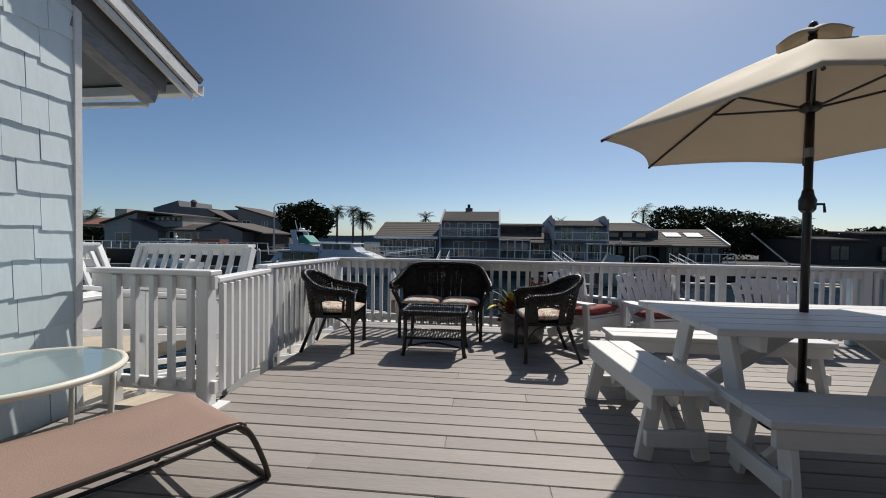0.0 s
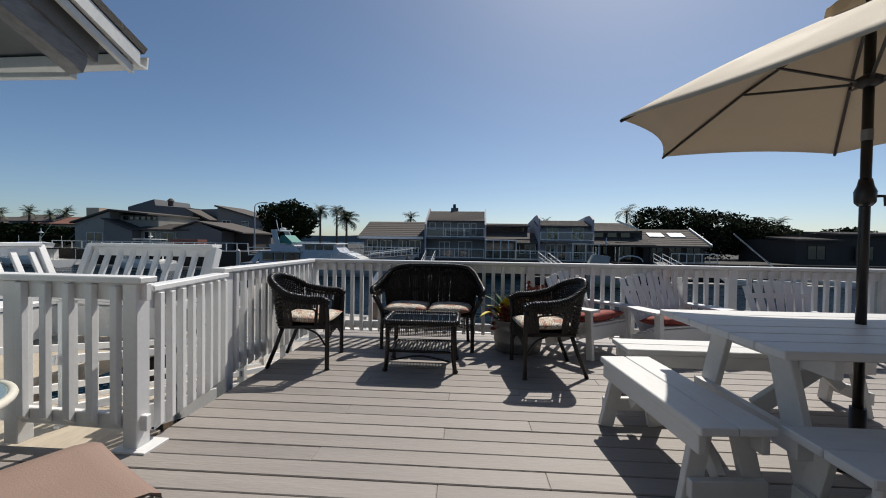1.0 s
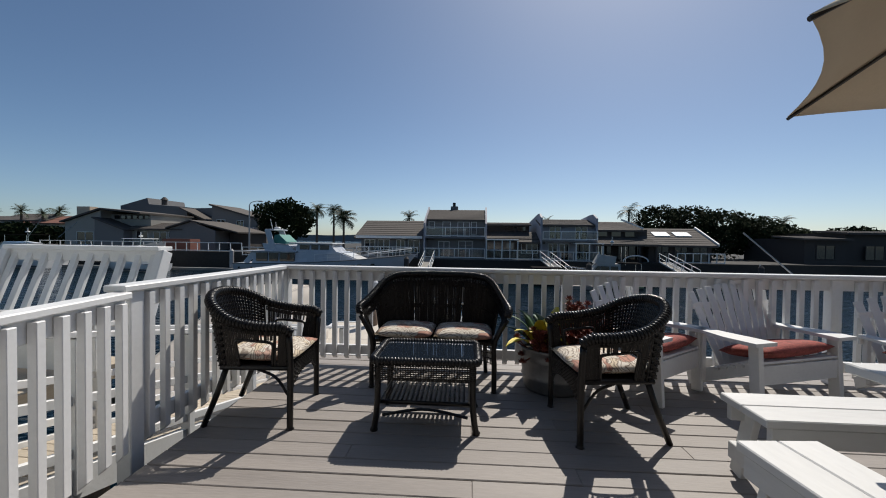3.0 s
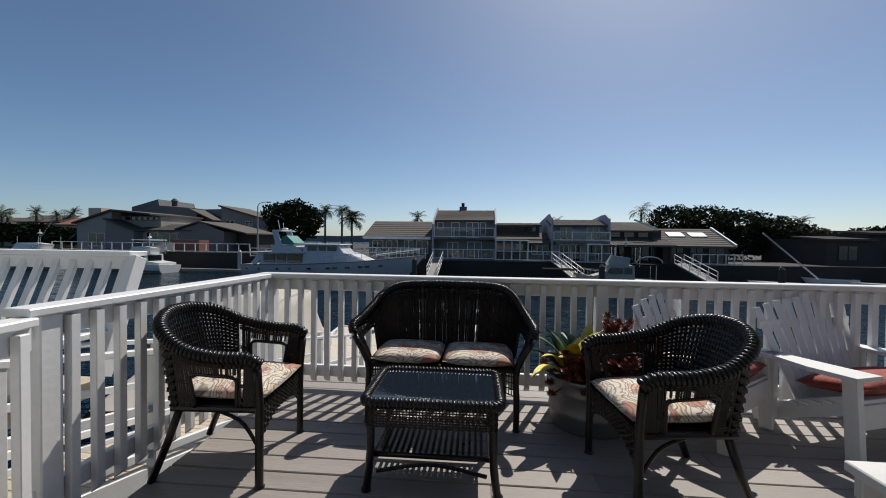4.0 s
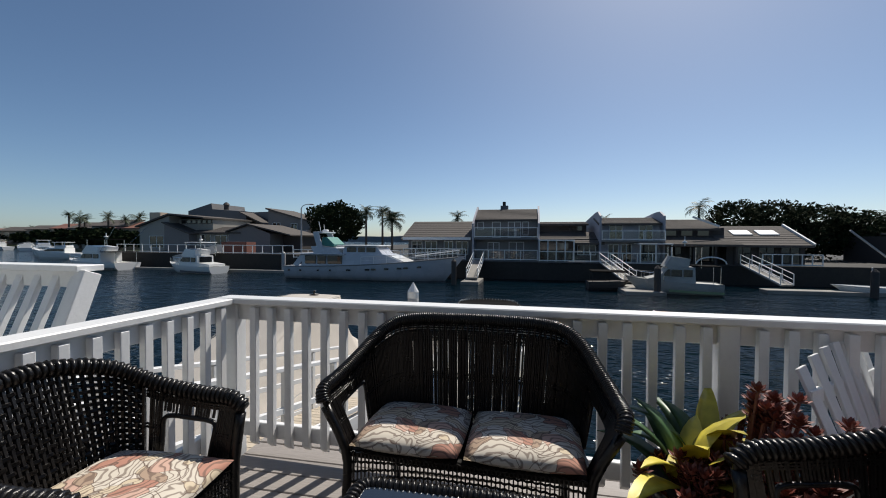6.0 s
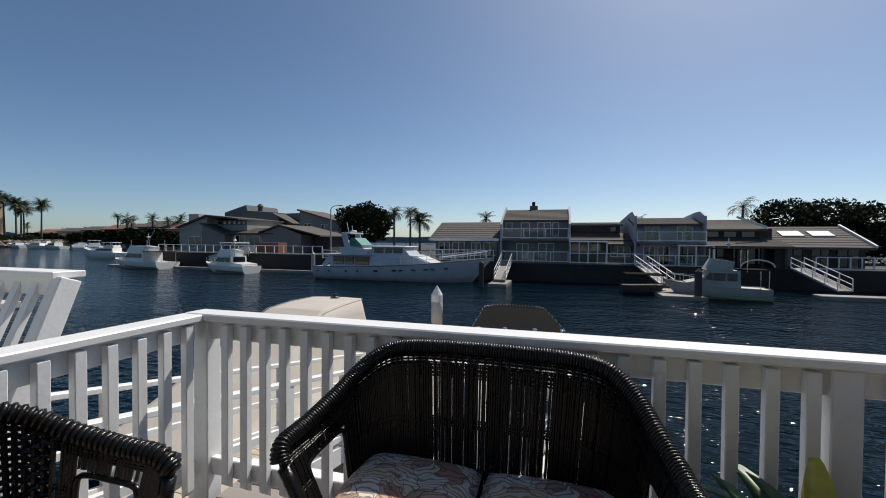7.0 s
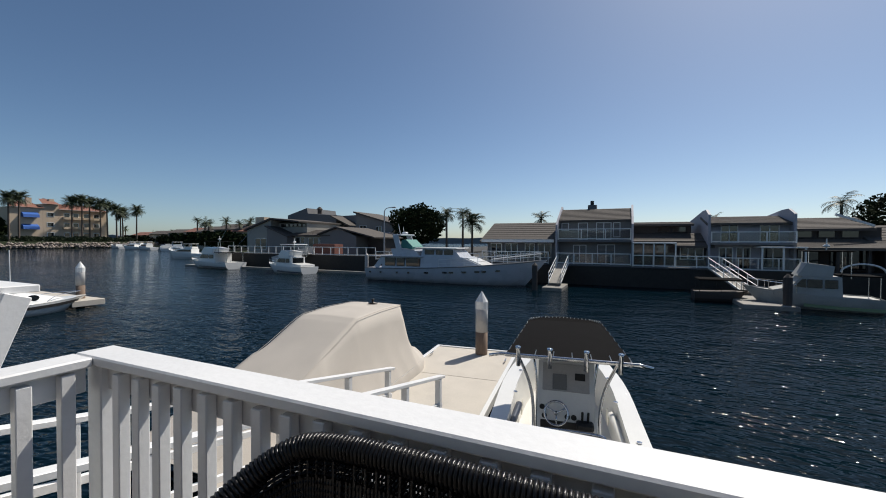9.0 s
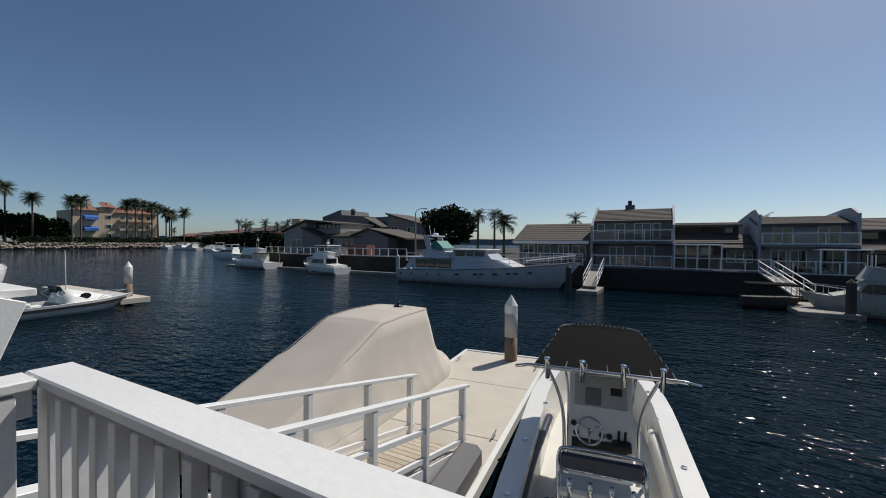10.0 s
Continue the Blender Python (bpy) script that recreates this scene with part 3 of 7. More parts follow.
for i in range(10):
    y = 3.95 - i * 0.07
    w = 0.03 * noise.noise(Vector((y * 3, 0, 0)))
    z = roof_z(y) - 0.25
    sec.append([(-2.60, y, z), (-2.49 + w * 0.4, y, z), (-2.485 + w * 0.5, y - 0.01, z - 0.06), (-2.49, y - 0.03, z - 0.135 + w * 0.5), (-2.59, y - 0.03, z - 0.14), (-2.60, y, z)])
loft(bm, sec)
part("barge_beam", bm, M_BEAM, roof, "grey beam with peeling paint and a rotten end")
bm = bmesh.new()
box(bm, (-6.5, EAVE_Y - 0.06, EAVE_Z - 0.11), (-2.47, EAVE_Y - 0.02, EAVE_Z - 0.03), 0.004)
part("fascia", bm, M_TRIM, roof)
bm = bmesh.new()
a = [(0.0, 0.0), (0.10, 0.0), (0.11, 0.09), (0.095, 0.09), (0.088, 0.014), (0.012, 0.014), (0.012, 0.09), (0.0, 0.09)]
prism(bm, [(-6.5, EAVE_Y - 0.018 + u, EAVE_Z - 0.09 + v) for u, v in a], (4.12, 0, 0))
part("gutter", bm, M_TRIM, roof, "white metal rain gutter")
bm = bmesh.new()
beam(bm, (-6.4, 3.98, 2.33), (-2.62, 3.98, 2.26), 0.05, 0.035, bevel=0.004)
part("outrigger", bm, M_TRIM, roof)


# ---------------------------------------------------------------- wicker furniture
def weave(bm, at, rows, cols, keep, r, wob=1.0, sides=4):
    """Woven strands over the surface at(s, v): rows run along s, stakes along v; keep(s, v) says where there is any."""
    def normal(s, v):
        e = 1e-3
        a = at(min(s + e, 1), v) - at(max(s - e, 0), v)
        b = at(s, min(v + e, 1)) - at(s, max(v - e, 0))
        n = a.cross(b)
        return n.normalized() if n.length else Vector((0, 0, 1))
    grid = {}
    for c in range(cols + 1):
        for q in range(rows + 1):
            s, v = c / cols, q / rows
            grid[c, q] = (at(s, v), normal(s, v), keep(s, v))
    for q in range(rows + 1):
        run = []
        for c in range(cols + 1):
            p, n, ok = grid[c, q]
            if ok:
                run.append(p + n * r * 1.1 * wob * (1 if (c + q) % 2 else -1))
            if (not ok or c == cols) and len(run) > 1:
                tube(bm, run, r, sides, cap=False)
            if not ok:
                run = []
    for c in range(0, cols + 1):
        run = []
        for q in range(rows + 1):
            p, n, ok = grid[c, q]
            if ok:
                run.append(p)
            if (not ok or q == rows) and len(run) > 1:
                tube(bm, run[::3] + ([run[-1]] if (len(run) - 1) % 3 else []), r * 0.9, sides, cap=False)
            if not ok:
                run = []
    return bm


def wrap(bm, pts, r, pitch, cane, closed=False):
    """One cane wound round and round the line pts."""
    pts = [Vector(p) for p in pts] + ([Vector(pts[0])] if closed else [])
    total = sum((b - a).length for a, b in zip(pts, pts[1:]))
    out, done, ref = [], 0.0, None
    for a, b in zip(pts, pts[1:]):
        seg = (b - a).length
        if seg < 1e-6:
            continue
        t = (b - a) / seg
        ref = t.orthogonal() if ref is None else ref - t * ref.dot(t)
        ref.normalize()
        o = t.cross(ref)
        n = max(1, round(seg / pitch * 9))
        for k in range(n):
            s = done + seg * k / n
            w = s / pitch * math.tau
            out.append(a.lerp(b, k / n) + (ref * math.cos(w) + o * math.sin(w)) * r)
        done += seg
    tube(bm, out, cane, 5)
    return bm


def braid(bm, keys, n, r, pitch=0.0215, cane=0.0092):
    """A thick ribbed roll of wrapped cane along keys."""
    pts = spline(keys, n)
    tube(bm, pts, r * 0.80, 10)
    wrap(bm, pts, r * 0.80, pitch, cane)
    return bm


def stakes(bm, at, cols, keep, r, seed):
    """Upright canes side by side over the surface at(s, v), a little uneven, with slits between them and woven bands across."""
    rng = random.Random(seed)
    for c in range(cols + 1):
        if rng.random() < 0.08:
            continue
        s = min(1, max(0, (c + rng.uniform(-0.2, 0.2)) / cols))
        top = 1.0 if c % 3 == 0 else 0.885
        run = []
        for q in range(13):
            v = top * q / 12
            if keep(s, v):
                run.append(at(s, v))
            elif len(run) > 1:
                tube(bm, run, r, 5, cap=False)
                run = []
        if len(run) > 1:
            tube(bm, run, r * rng.uniform(0.85, 1.12), 5, cap=False)
    for v in (0.06, 0.10, 0.42, 0.46, 0.80, 0.83, 0.865, 0.905, 0.93, 0.955):
        run = []
        for c in range(cols * 2 + 1):
            s = c / (cols * 2)
            ok = keep(s, v)
            if ok:
                run.append(at(s, v) + Vector((r * (1 if c % 2 else -1), 0, 0)))
            if (not ok or c == cols * 2) and len(run) > 1:
                tube(bm, run, r * 0.85, 5, cap=False)
            if not ok:
                run = []
    return bm


def wicker_seat(name, label, category, half_w, rim, seat_front, seat_back, open_at, m, group="", step=0.0225, rows=17, cane=0.0086, upright=False):
    """An armed wicker seat that faces +x. rim: keys of the rolled edge from one arm's end round the back to the other."""
    g = thing(name, label, category, m, group)
    seat_z = 0.40
    edge = spline(rim, 121)
    # the seat's outline below the rim
    def low(s):
        p = edge[round(s * 120)]
        x = max(min(p.x * 0.86, seat_front), seat_back)
        return Vector((x, max(-half_w * 0.86, min(half_w * 0.86, p.y * 0.9)), seat_z))
    def shell(s, v):
        f = s * 120
        i = min(int(f), 119)
        a = edge[i].lerp(edge[i + 1], f - i)
        lo0, lo1 = low(i / 120), low((i + 1) / 120)
        b = lo0.lerp(lo1, f - i)
        p = b.lerp(a, v)
        return p
    total = sum((edge[i + 1] - edge[i]).length for i in range(120))
    cols = int(total / step)
    keep = lambda s, v: not any(a < s < b and v < 0.60 for a, b in open_at)
    bm = bmesh.new()
    if upright:
        stakes(bm, shell, cols, keep, cane, 17)
        stakes(bm, lambda s, v: shell(s, v) * 0.985 + Vector((0.006, 0, 0.004)), cols, keep, cane * 0.9, 41)
    else:
        weave(bm, shell, rows, cols, lambda s, v: 0.27 < s < 0.73 and keep(s, v), cane, sides=5)
        stakes(bm, shell, int(total / 0.0105), lambda s, v: not 0.275 < s < 0.725 and keep(s, v), 0.0054, 23)
    tagged(part("woven_shell", bm, M_WICKER, g, "woven dark cane arms and back"), kind="stuff")
    bm = bmesh.new()
    braid(bm, rim, int(total / 0.02), 0.034 if upright else 0.031, *((0.0105, 0.0052) if upright else ()))
    part("rolled_rim", bm, M_WICKER, g, "thick rolled cane edge", True)
    # ribs round the openings
    for a, b in open_at:
        bm = bmesh.new()
        pts = [shell(a, 0), shell(a, 0.3), shell(a, 0.55), shell(a + (b - a) * 0.15, 0.62), shell((a + b) / 2, 0.63), shell(b - (b - a) * 0.15, 0.62), shell(b, 0.55), shell(b, 0.3), shell(b, 0)]
        tube(bm, spline(pts, 30), 0.010, 6)
        part("arm_opening", bm, M_WICKER, g, "", True)
    # seat base and woven aprons
    bm = bmesh.new()
    box(bm, (seat_back + 0.01, -half_w * 0.84, seat_z - 0.03), (seat_front - 0.005, half_w * 0.84, seat_z + 0.005), 0.01)
    part("seat", bm, M_WICKER_IN, g)
    hw = half_w * 0.86
    bm = bmesh.new()
    arch = lambda s: 0.09 + 0.09 * abs(2 * s - 1) ** 2.5
    weave(bm, lambda s, v: Vector((seat_front, hw * (2 * s - 1), seat_z - arch(s) * (1 - v))), 4 if upright else 8, max(int(2 * hw / 0.017), 8), lambda s, v: True, 0.0048)
    part("front_apron", bm, M_WICKER, g, "arched woven front apron")
    for sgn in (-1, 1):
        bm = bmesh.new()
        tube(bm, [(seat_back + 0.02, sgn * hw * 0.95, seat_z - 0.012), (seat_front, sgn * hw, seat_z - 0.012)], 0.017, 8)
        part("seat_rail", bm, M_WICKER, g)
        tip = Vector(rim[0 if sgn < 0 else -1])
        bm = bmesh.new()
        tube(bm, spline([(seat_front + 0.0, sgn * hw, 0.0), (seat_front + 0.0, sgn * hw, 0.03), (seat_front, sgn * hw, 0.2), (seat_front, sgn * hw, seat_z), (tip.x - 0.015, tip.y, tip.z - 0.02)], 14),
             [0.026, 0.028] + [0.021] * 12, 8)
        part("leg", bm, M_WICKER, g, "", True)
        bm = bmesh.new()
        tube(bm, [(seat_back + 0.05, sgn * hw * 0.86, seat_z), (seat_back - 0.02, sgn * hw * 0.86, 0.2), (seat_back - 0.10, sgn * hw * 0.88, 0.0)], 0.019, 8)
        part("leg", bm, M_WICKER, g, "", True)
        bm = bmesh.new()
        tube(bm, spline([(seat_front - 0.015, sgn * hw, 0.22), (seat_front - 0.09, sgn * hw, 0.33), (seat_front - 0.2, sgn * hw, 0.38)], 8), 0.009, 6)
        part("brace", bm, M_WICKER, g)
    return g


def chair(m):
    rim = [(0.26, -0.30, 0.62), (0.20, -0.31, 0.655), (0.05, -0.32, 0.665), (-0.12, -0.31, 0.70), (-0.26, -0.25, 0.78), (-0.335, -0.12, 0.825), (-0.35, 0, 0.835),
           (-0.335, 0.12, 0.825), (-0.26, 0.25, 0.78), (-0.12, 0.31, 0.70), (0.05, 0.32, 0.665), (0.20, 0.31, 0.655), (0.26, 0.30, 0.62)]
    return wicker_seat("wicker_armchair", "dark wicker armchair with a rolled rim on the deck", "chair", 0.31, rim, 0.24, -0.22, [(0.115, 0.235), (0.765, 0.885)], m, "wicker seating set")


def seat_cushion(label, size, m, mat=None, name="seat_cushion", group="floral seat cushions"):
    bm = bmesh.new()
    pillow(bm, size)
    return solid(name, bm, mat or M_FLORAL, label, "cushion", group, smooth=True, m=m)


CH_L = pose(-1.575, 5.35, 0, 0, 0, 7) @ Matrix.Diagonal((1, 1.08, 1, 1))
CH_R = pose(0.69, 5.40, 0, 0, 0, 187) @ Matrix.Diagonal((1, 1.1, 1, 1))
chair(CH_L)
chair(CH_R)
for m in (CH_L, CH_R):
    seat_cushion("cream floral cushion on a wicker armchair", (0.50, 0.50, 0.085), m @ pose(0.015, 0, 0.447, 0, 1.5, 0))

LOVE = pose(-0.49, 6.07, 0, 0, 0, -90)
rim = [(0.22, -0.595, 0.61), (0.19, -0.61, 0.655), (0.08, -0.60, 0.675), (-0.06, -0.555, 0.74), (-0.17, -0.50, 0.82), (-0.235, -0.42, 0.875), (-0.25, -0.3, 0.895), (-0.252, -0.15, 0.9), (-0.252, 0, 0.902),
       (-0.252, 0.15, 0.9), (-0.25, 0.3, 0.895), (-0.235, 0.42, 0.875), (-0.17, 0.50, 0.82), (-0.06, 0.555, 0.74), (0.08, 0.60, 0.675), (0.19, 0.61, 0.655), (0.22, 0.595, 0.61)]
wicker_seat("wicker_loveseat", "dark wicker two-seat loveseat against the railing", "sofa", 0.58, rim, 0.20, -0.2, [(0.10, 0.19), (0.81, 0.90)], LOVE, "wicker seating set", 0.0086, 48, 0.0052, True)
for sgn in (-1, 1):
    seat_cushion("cream floral cushion on the wicker loveseat", (0.44, 0.475, 0.09), LOVE @ pose(0.015, sgn * 0.243, 0.448, 0, 1.5, 0))


def coffee_table():
    g = thing("coffee_table", "dark wicker coffee table with a smoked glass top", "table", pose(-0.455, 5.36, 0, 0, 0, 2), "wicker seating set")
    w, d, z = 0.33, 0.245, 0.455
    bm = bmesh.new()
    ring = []
    for cx, cy, a0 in ((w - 0.05, d - 0.05, 0), (-w + 0.05, d - 0.05, 90), (-w + 0.05, -d + 0.05, 180), (w - 0.05, -d + 0.05, 270)):
        for k in range(6):
            a = radians(a0 + k * 18)
            ring.append(Vector((cx + 0.05 * math.cos(a), cy + 0.05 * math.sin(a), z)))
    dense = []
    for i, p in enumerate(ring):
        q = ring[(i + 1) % len(ring)]
        n = max(1, int((q - p).length / 0.0115))
        dense += [p.lerp(q, k / n) for k in range(n)]
    tube(bm, dense, 0.021, 10, closed=True)
    wrap(bm, dense, 0.020, 0.021, 0.0088, True)
    part("rolled_rim", bm, M_WICKER, g, "braided cane edge round the top", True)
    bm = bmesh.new()
    box(bm, (-w + 0.02, -d + 0.02, z - 0.012), (w - 0.02, d - 0.02, z + 0.008), 0.003)
    part("glass_top", bm, M_SMOKED, g, "smoked glass pane")
    for a, b in (((-w, -d), (w, -d)), ((w, -d), (w, d)), ((w, d), (-w, d)), ((-w, d), (-w, -d))):
        a, b = Vector((*a, 0)) * 0.95, Vector((*b, 0)) * 0.95
        bm = bmesh.new()
        weave(bm, lambda s, v: a.lerp(b, s) + Vector((0, 0, z - 0.12 + 0.1 * v)), 8, int((b - a).length / 0.016), lambda s, v: True, 0.004)
        part("apron", bm, M_WICKER, g, "woven apron")
    for sx in (-1, 1):
        for sy in (-1, 1):
            bm = bmesh.new()
            tube(bm, spline([(sx * (w - 0.03), sy * (d - 0.03), z - 0.02), (sx * (w - 0.03), sy * (d - 0.03), 0.2), (sx * (w - 0.015), sy * (d - 0.035), 0.05), (sx * (w - 0.005), sy * (d - 0.04), 0.0)], 10), [0.02] * 8 + [0.026, 0.026], 8)
            part("leg", bm, M_WICKER, g, "", True)
    # slatted lower shelf with a rolled edge
    shelf = bmesh.new()
    tube(shelf, [(-w + 0.05, -d + 0.04, 0.185), (w - 0.05, -d + 0.04, 0.185), (w - 0.05, d - 0.04, 0.185), (-w + 0.05, d - 0.04, 0.185)], 0.014, 8, closed=True)
    sh = part("shelf_frame", shelf, M_WICKER, g, "rolled frame of the lower shelf", True)
    for k in range(17):
        x = -w + 0.085 + k * (2 * w - 0.17) / 16
        bm = bmesh.new()
        tube(bm, [(x, -d + 0.05, 0.182), (x, d - 0.05, 0.182)], 0.009, 6)
        part("shelf_bar", bm, M_WICKER, sh)
    bm = bmesh.new()
    tube(bm, spline([(-w + 0.06, -d + 0.04, 0.10), (0, -d + 0.04, 0.145), (w - 0.06, -d + 0.04, 0.10)], 14), 0.01, 6)
    part("arch_brace", bm, M_WICKER, g)


coffee_table()


# ---------------------------------------------------------------- tub of plants
def planter():
    c = (0.51, 6.07)
    g = thing("planter", "galvanised steel tub planted with yellow-green agave and red succulents", "planter", pose(*c, 0))
    bm = bmesh.new()
    lathe(bm, [(0.235, 0.0), (0.25, 0.02), (0.258, 0.10), (0.268, 0.115), (0.262, 0.13), (0.272, 0.24), (0.282, 0.255), (0.276, 0.27), (0.285, 0.33), (0.298, 0.345), (0.29, 0.355), (0.272, 0.35), (0.265, 0.30), (0.26, 0.29)], 40)
    part("tub", bm, M_TUBGREY, g, "ribbed galvanised steel tub", True)
    bm = bmesh.new()
    lathe(bm, [(0.262, 0.28), (0.262, 0.315), (0.1, 0.33)], 24)
    part("soil", bm, M_SOIL, g)

    def blade(n, base, az, tilt, length, width, mat, nm):
        bm = bmesh.new()
        pts = []
        for i in range(9):
            f = i / 8
            bend = tilt + 0.45 * f * f
            r = length * f
            pts.append((Vector((math.cos(az) * math.sin(bend), math.sin(az) * math.sin(bend), math.cos(bend))) * r, width * math.sin(math.pi * min(0.15 + f * 0.85, 1)) ** 0.8))
        side = Vector((-math.sin(az), math.cos(az), 0))
        base = Vector(base)
        secs = []
        for p, w in pts:
            dip = Vector((math.cos(az), math.sin(az), 0.3)) * (-0.25 * w)
            secs.append([base + p - side * w, base + p + dip, base + p + side * w, base + p + dip * 0.7 + Vector((0, 0, -0.004)), base + p - side * w])
        loft(bm, secs, cap=False)
        part(nm, bm, mat, g, smooth=True)

    r2 = random.Random(11)
    for cx, cy, count, s in ((-0.13, -0.04, 13, 1.0), (-0.02, 0.07, 10, 1.05)):
        for k in range(count):
            az = k * 2.4 + r2.uniform(-0.3, 0.3)
            tilt = 0.10 + 0.85 * (k / count)
            blade(8, (cx, cy, 0.31), az, tilt, s * r2.uniform(0.32, 0.45), s * r2.uniform(0.046, 0.062), M_LEAF_Y if (k % 5) in (0, 2, 3) else M_LEAF_G, "agave_leaf")
    # red rosettes
    for k in range(190):
        a, rr = r2.uniform(-3.0, 1.3), r2.uniform(0.05, 0.40)
        if k % 3 == 0:
            a, rr = r2.uniform(-2.7, -0.5), r2.uniform(0.17, 0.33)
        x, y, z = 0.05 + rr * math.cos(a), -0.02 + rr * math.sin(a) * 0.9, r2.uniform(0.35, 0.60) - rr * 0.38 + 0.18 * max(math.cos(a), 0)
        bm = bmesh.new()
        for q in range(15):
            az, tl = q * 2.4, 0.25 + q * 0.075
            ln, wd = 0.046, 0.012
            w = Vector((math.cos(az) * math.sin(tl), math.sin(az) * math.sin(tl), math.cos(tl)))
            sd = Vector((-math.sin(az), math.cos(az), 0)) * wd
            o = Vector((x, y, z))
            v = [bm.verts.new(o + p) for p in (Vector((0, 0, 0)), w * ln * 0.6 + sd, w * ln, w * ln * 0.6 - sd, w * ln * 0.55 + Vector((0, 0, -0.008)))]
            bm.faces.new((v[0], v[1], v[4]))
            bm.faces.new((v[1], v[2], v[4]))
            bm.faces.new((v[2], v[3], v[4]))
            bm.faces.new((v[3], v[0], v[4]))
            bm.faces.new((v[0], v[3], v[2], v[1]))
        tube(bm, [(x * 0.6, y * 0.6, 0.3), (x, y, z)], 0.006, 5)
        part("succulent_rosette", bm, M_LEAF_R, g)


planter()


# ---------------------------------------------------------------- adirondack chairs
def adirondack(m, slats=7, label="white painted wooden adirondack chair by the railing"):
    """Faces +x."""
    g = thing("adirondack_chair", label, "chair", m, "white adirondack chairs")
    for s in (-1, 1):
        bm = bmesh.new()
        beam(bm, (0.33, s * 0.285, 0.0), (0.29, s * 0.285, 0.53), 0.10, 0.035, up=(0, 1, 0), bevel=0.004)
        part("front_leg", bm, M_WHITE, g)
        bm = bmesh.new()
        beam(bm, (0.31, s * 0.25, 0.36), (-0.48, s * 0.25, 0.06), 0.03, 0.12, bevel=0.004)
        part("seat_rail", bm, M_WHITE, g)
        bm = bmesh.new()
        outline = [(0.40, s * 0.22, 0.53), (0.40, s * 0.36, 0.53), (0.1, s * 0.375, 0.53), (-0.32, s * 0.33, 0.53), (-0.32, s * 0.26, 0.53), (0.1, s * 0.24, 0.53)]
        prism(bm, outline if s < 0 else outline[::-1], (0, 0, 0.028))
        part("armrest", bm, M_WHITE, g)
        bm = bmesh.new()
        beam(bm, (-0.27, s * 0.29, 0.10), (-0.27, s * 0.29, 0.53), 0.07, 0.03, up=(0, 1, 0), bevel=0.003)
        part("rear_leg", bm, M_WHITE, g)
    for k in range(6):
        x = 0.30 - k * 0.085
        bm = bmesh.new()
        beam(bm, (x, -0.28, 0.385 - k * 0.030), (x, 0.28, 0.385 - k * 0.030), 0.075, 0.02, bevel=0.003)
        part("seat_slat", bm, M_WHITE, g)
    bm = bmesh.new()
    beam(bm, (0.335, -0.3, 0.29), (0.335, 0.3, 0.29), 0.022, 0.15, bevel=0.003)
    part("front_apron", bm, M_WHITE, g)
    for k in range(slats):
        q = (k - (slats - 1) / 2) * 6 / (slats - 1)
        bm = bmesh.new()
        top = 0.93 - 0.022 * q * q * 0.35
        beam(bm, (-0.17, q * 0.066, 0.24), (-0.43, q * 0.096, top), 0.44 / slats, 0.018, up=(1, 0, 0), bevel=0.003)
        part("back_slat", bm, M_WHITE, g)
    for z, x, w in ((0.5, -0.30, 0.33), (0.74, -0.385, 0.3)):
        bm = bmesh.new()
        beam(bm, (x, -w, z), (x, w, z), 0.03, 0.06, bevel=0.003)
        part("back_brace", bm, M_WHITE, g)
    return g


first = None
for x, y, rz, wide in ((1.29, 6.14, -50, 0), (2.17, 6.10, -69, 1), (3.38, 6.10, -86, 0)):
    m = pose(x, y, 0, 0, 0, rz) @ Matrix.Diagonal((0.76, 1.42 if wide else 1.08, 0.93, 1))
    if wide:
        adirondack(m, 10, "wide two-seat white adirondack bench by the railing")
    else:
        first = adirondack(m) if first is None else copy_thing(first, m)
    seat_cushion("brick red patterned cushion on a white adirondack seat", (0.50, 0.52, 0.13), m @ pose(0.1, 0, 0.43, 0, -10, 0), M_RED, "chair_cushion", "red chair cushions")


# ---------------------------------------------------------------- picnic table, benches and umbrella
def picnic_bench(length, width, m, label):
    """Runs along x."""
    g = thing("picnic_bench", label, "bench", m, "white picnic benches")
    z, n = 0.43, 2
    for k in range(n):
        w = width / n
        bm = bmesh.new()
        y = -width / 2 + w * (k + 0.5)
        box(bm, (-length / 2, y - w / 2 + 0.0025, z - 0.038), (length / 2, y + w / 2 - 0.0025, z), 0.005)
        part("seat_plank", bm, M_TABLE, g)
    for s in (-1, 1):
        bm = bmesh.new()
        box(bm, (-length / 2 + 0.03, s * (width / 2 - 0.03) - 0.018, z - 0.13), (length / 2 - 0.03, s * (width / 2 - 0.03) + 0.018, z - 0.039), 0.004)
        part("apron", bm, M_TABLE, g)
        x = s * (length / 2 - 0.12)
        for q in (-1, 1):
            bm = bmesh.new()
            beam(bm, (x + s * 0.02, q * (width / 2 - 0.005), 0.0), (x, q * (width / 2 - 0.085), z - 0.04), 0.088, 0.038, up=(1, 0, 0), bevel=0.004)
            part("leg", bm, M_TABLE, g)
        bm = bmesh.new()
        box(bm, (x + s * 0.022 - 0.02 + s * 0.03, -width / 2 + 0.0, 0.09), (x + s * 0.022 + 0.02 + s * 0.03, width / 2 - 0.0, 0.175), 0.004)
        part("cross_rail", bm, M_TABLE, g)
        bm = bmesh.new()
        beam(bm, (x, 0, 0.15), (x - s * min(0.26, length * 0.22), 0, z - 0.05), 0.07, 0.036, up=(0, 1, 0), bevel=0.003)
        part("brace", bm, M_TABLE, g)
    return g


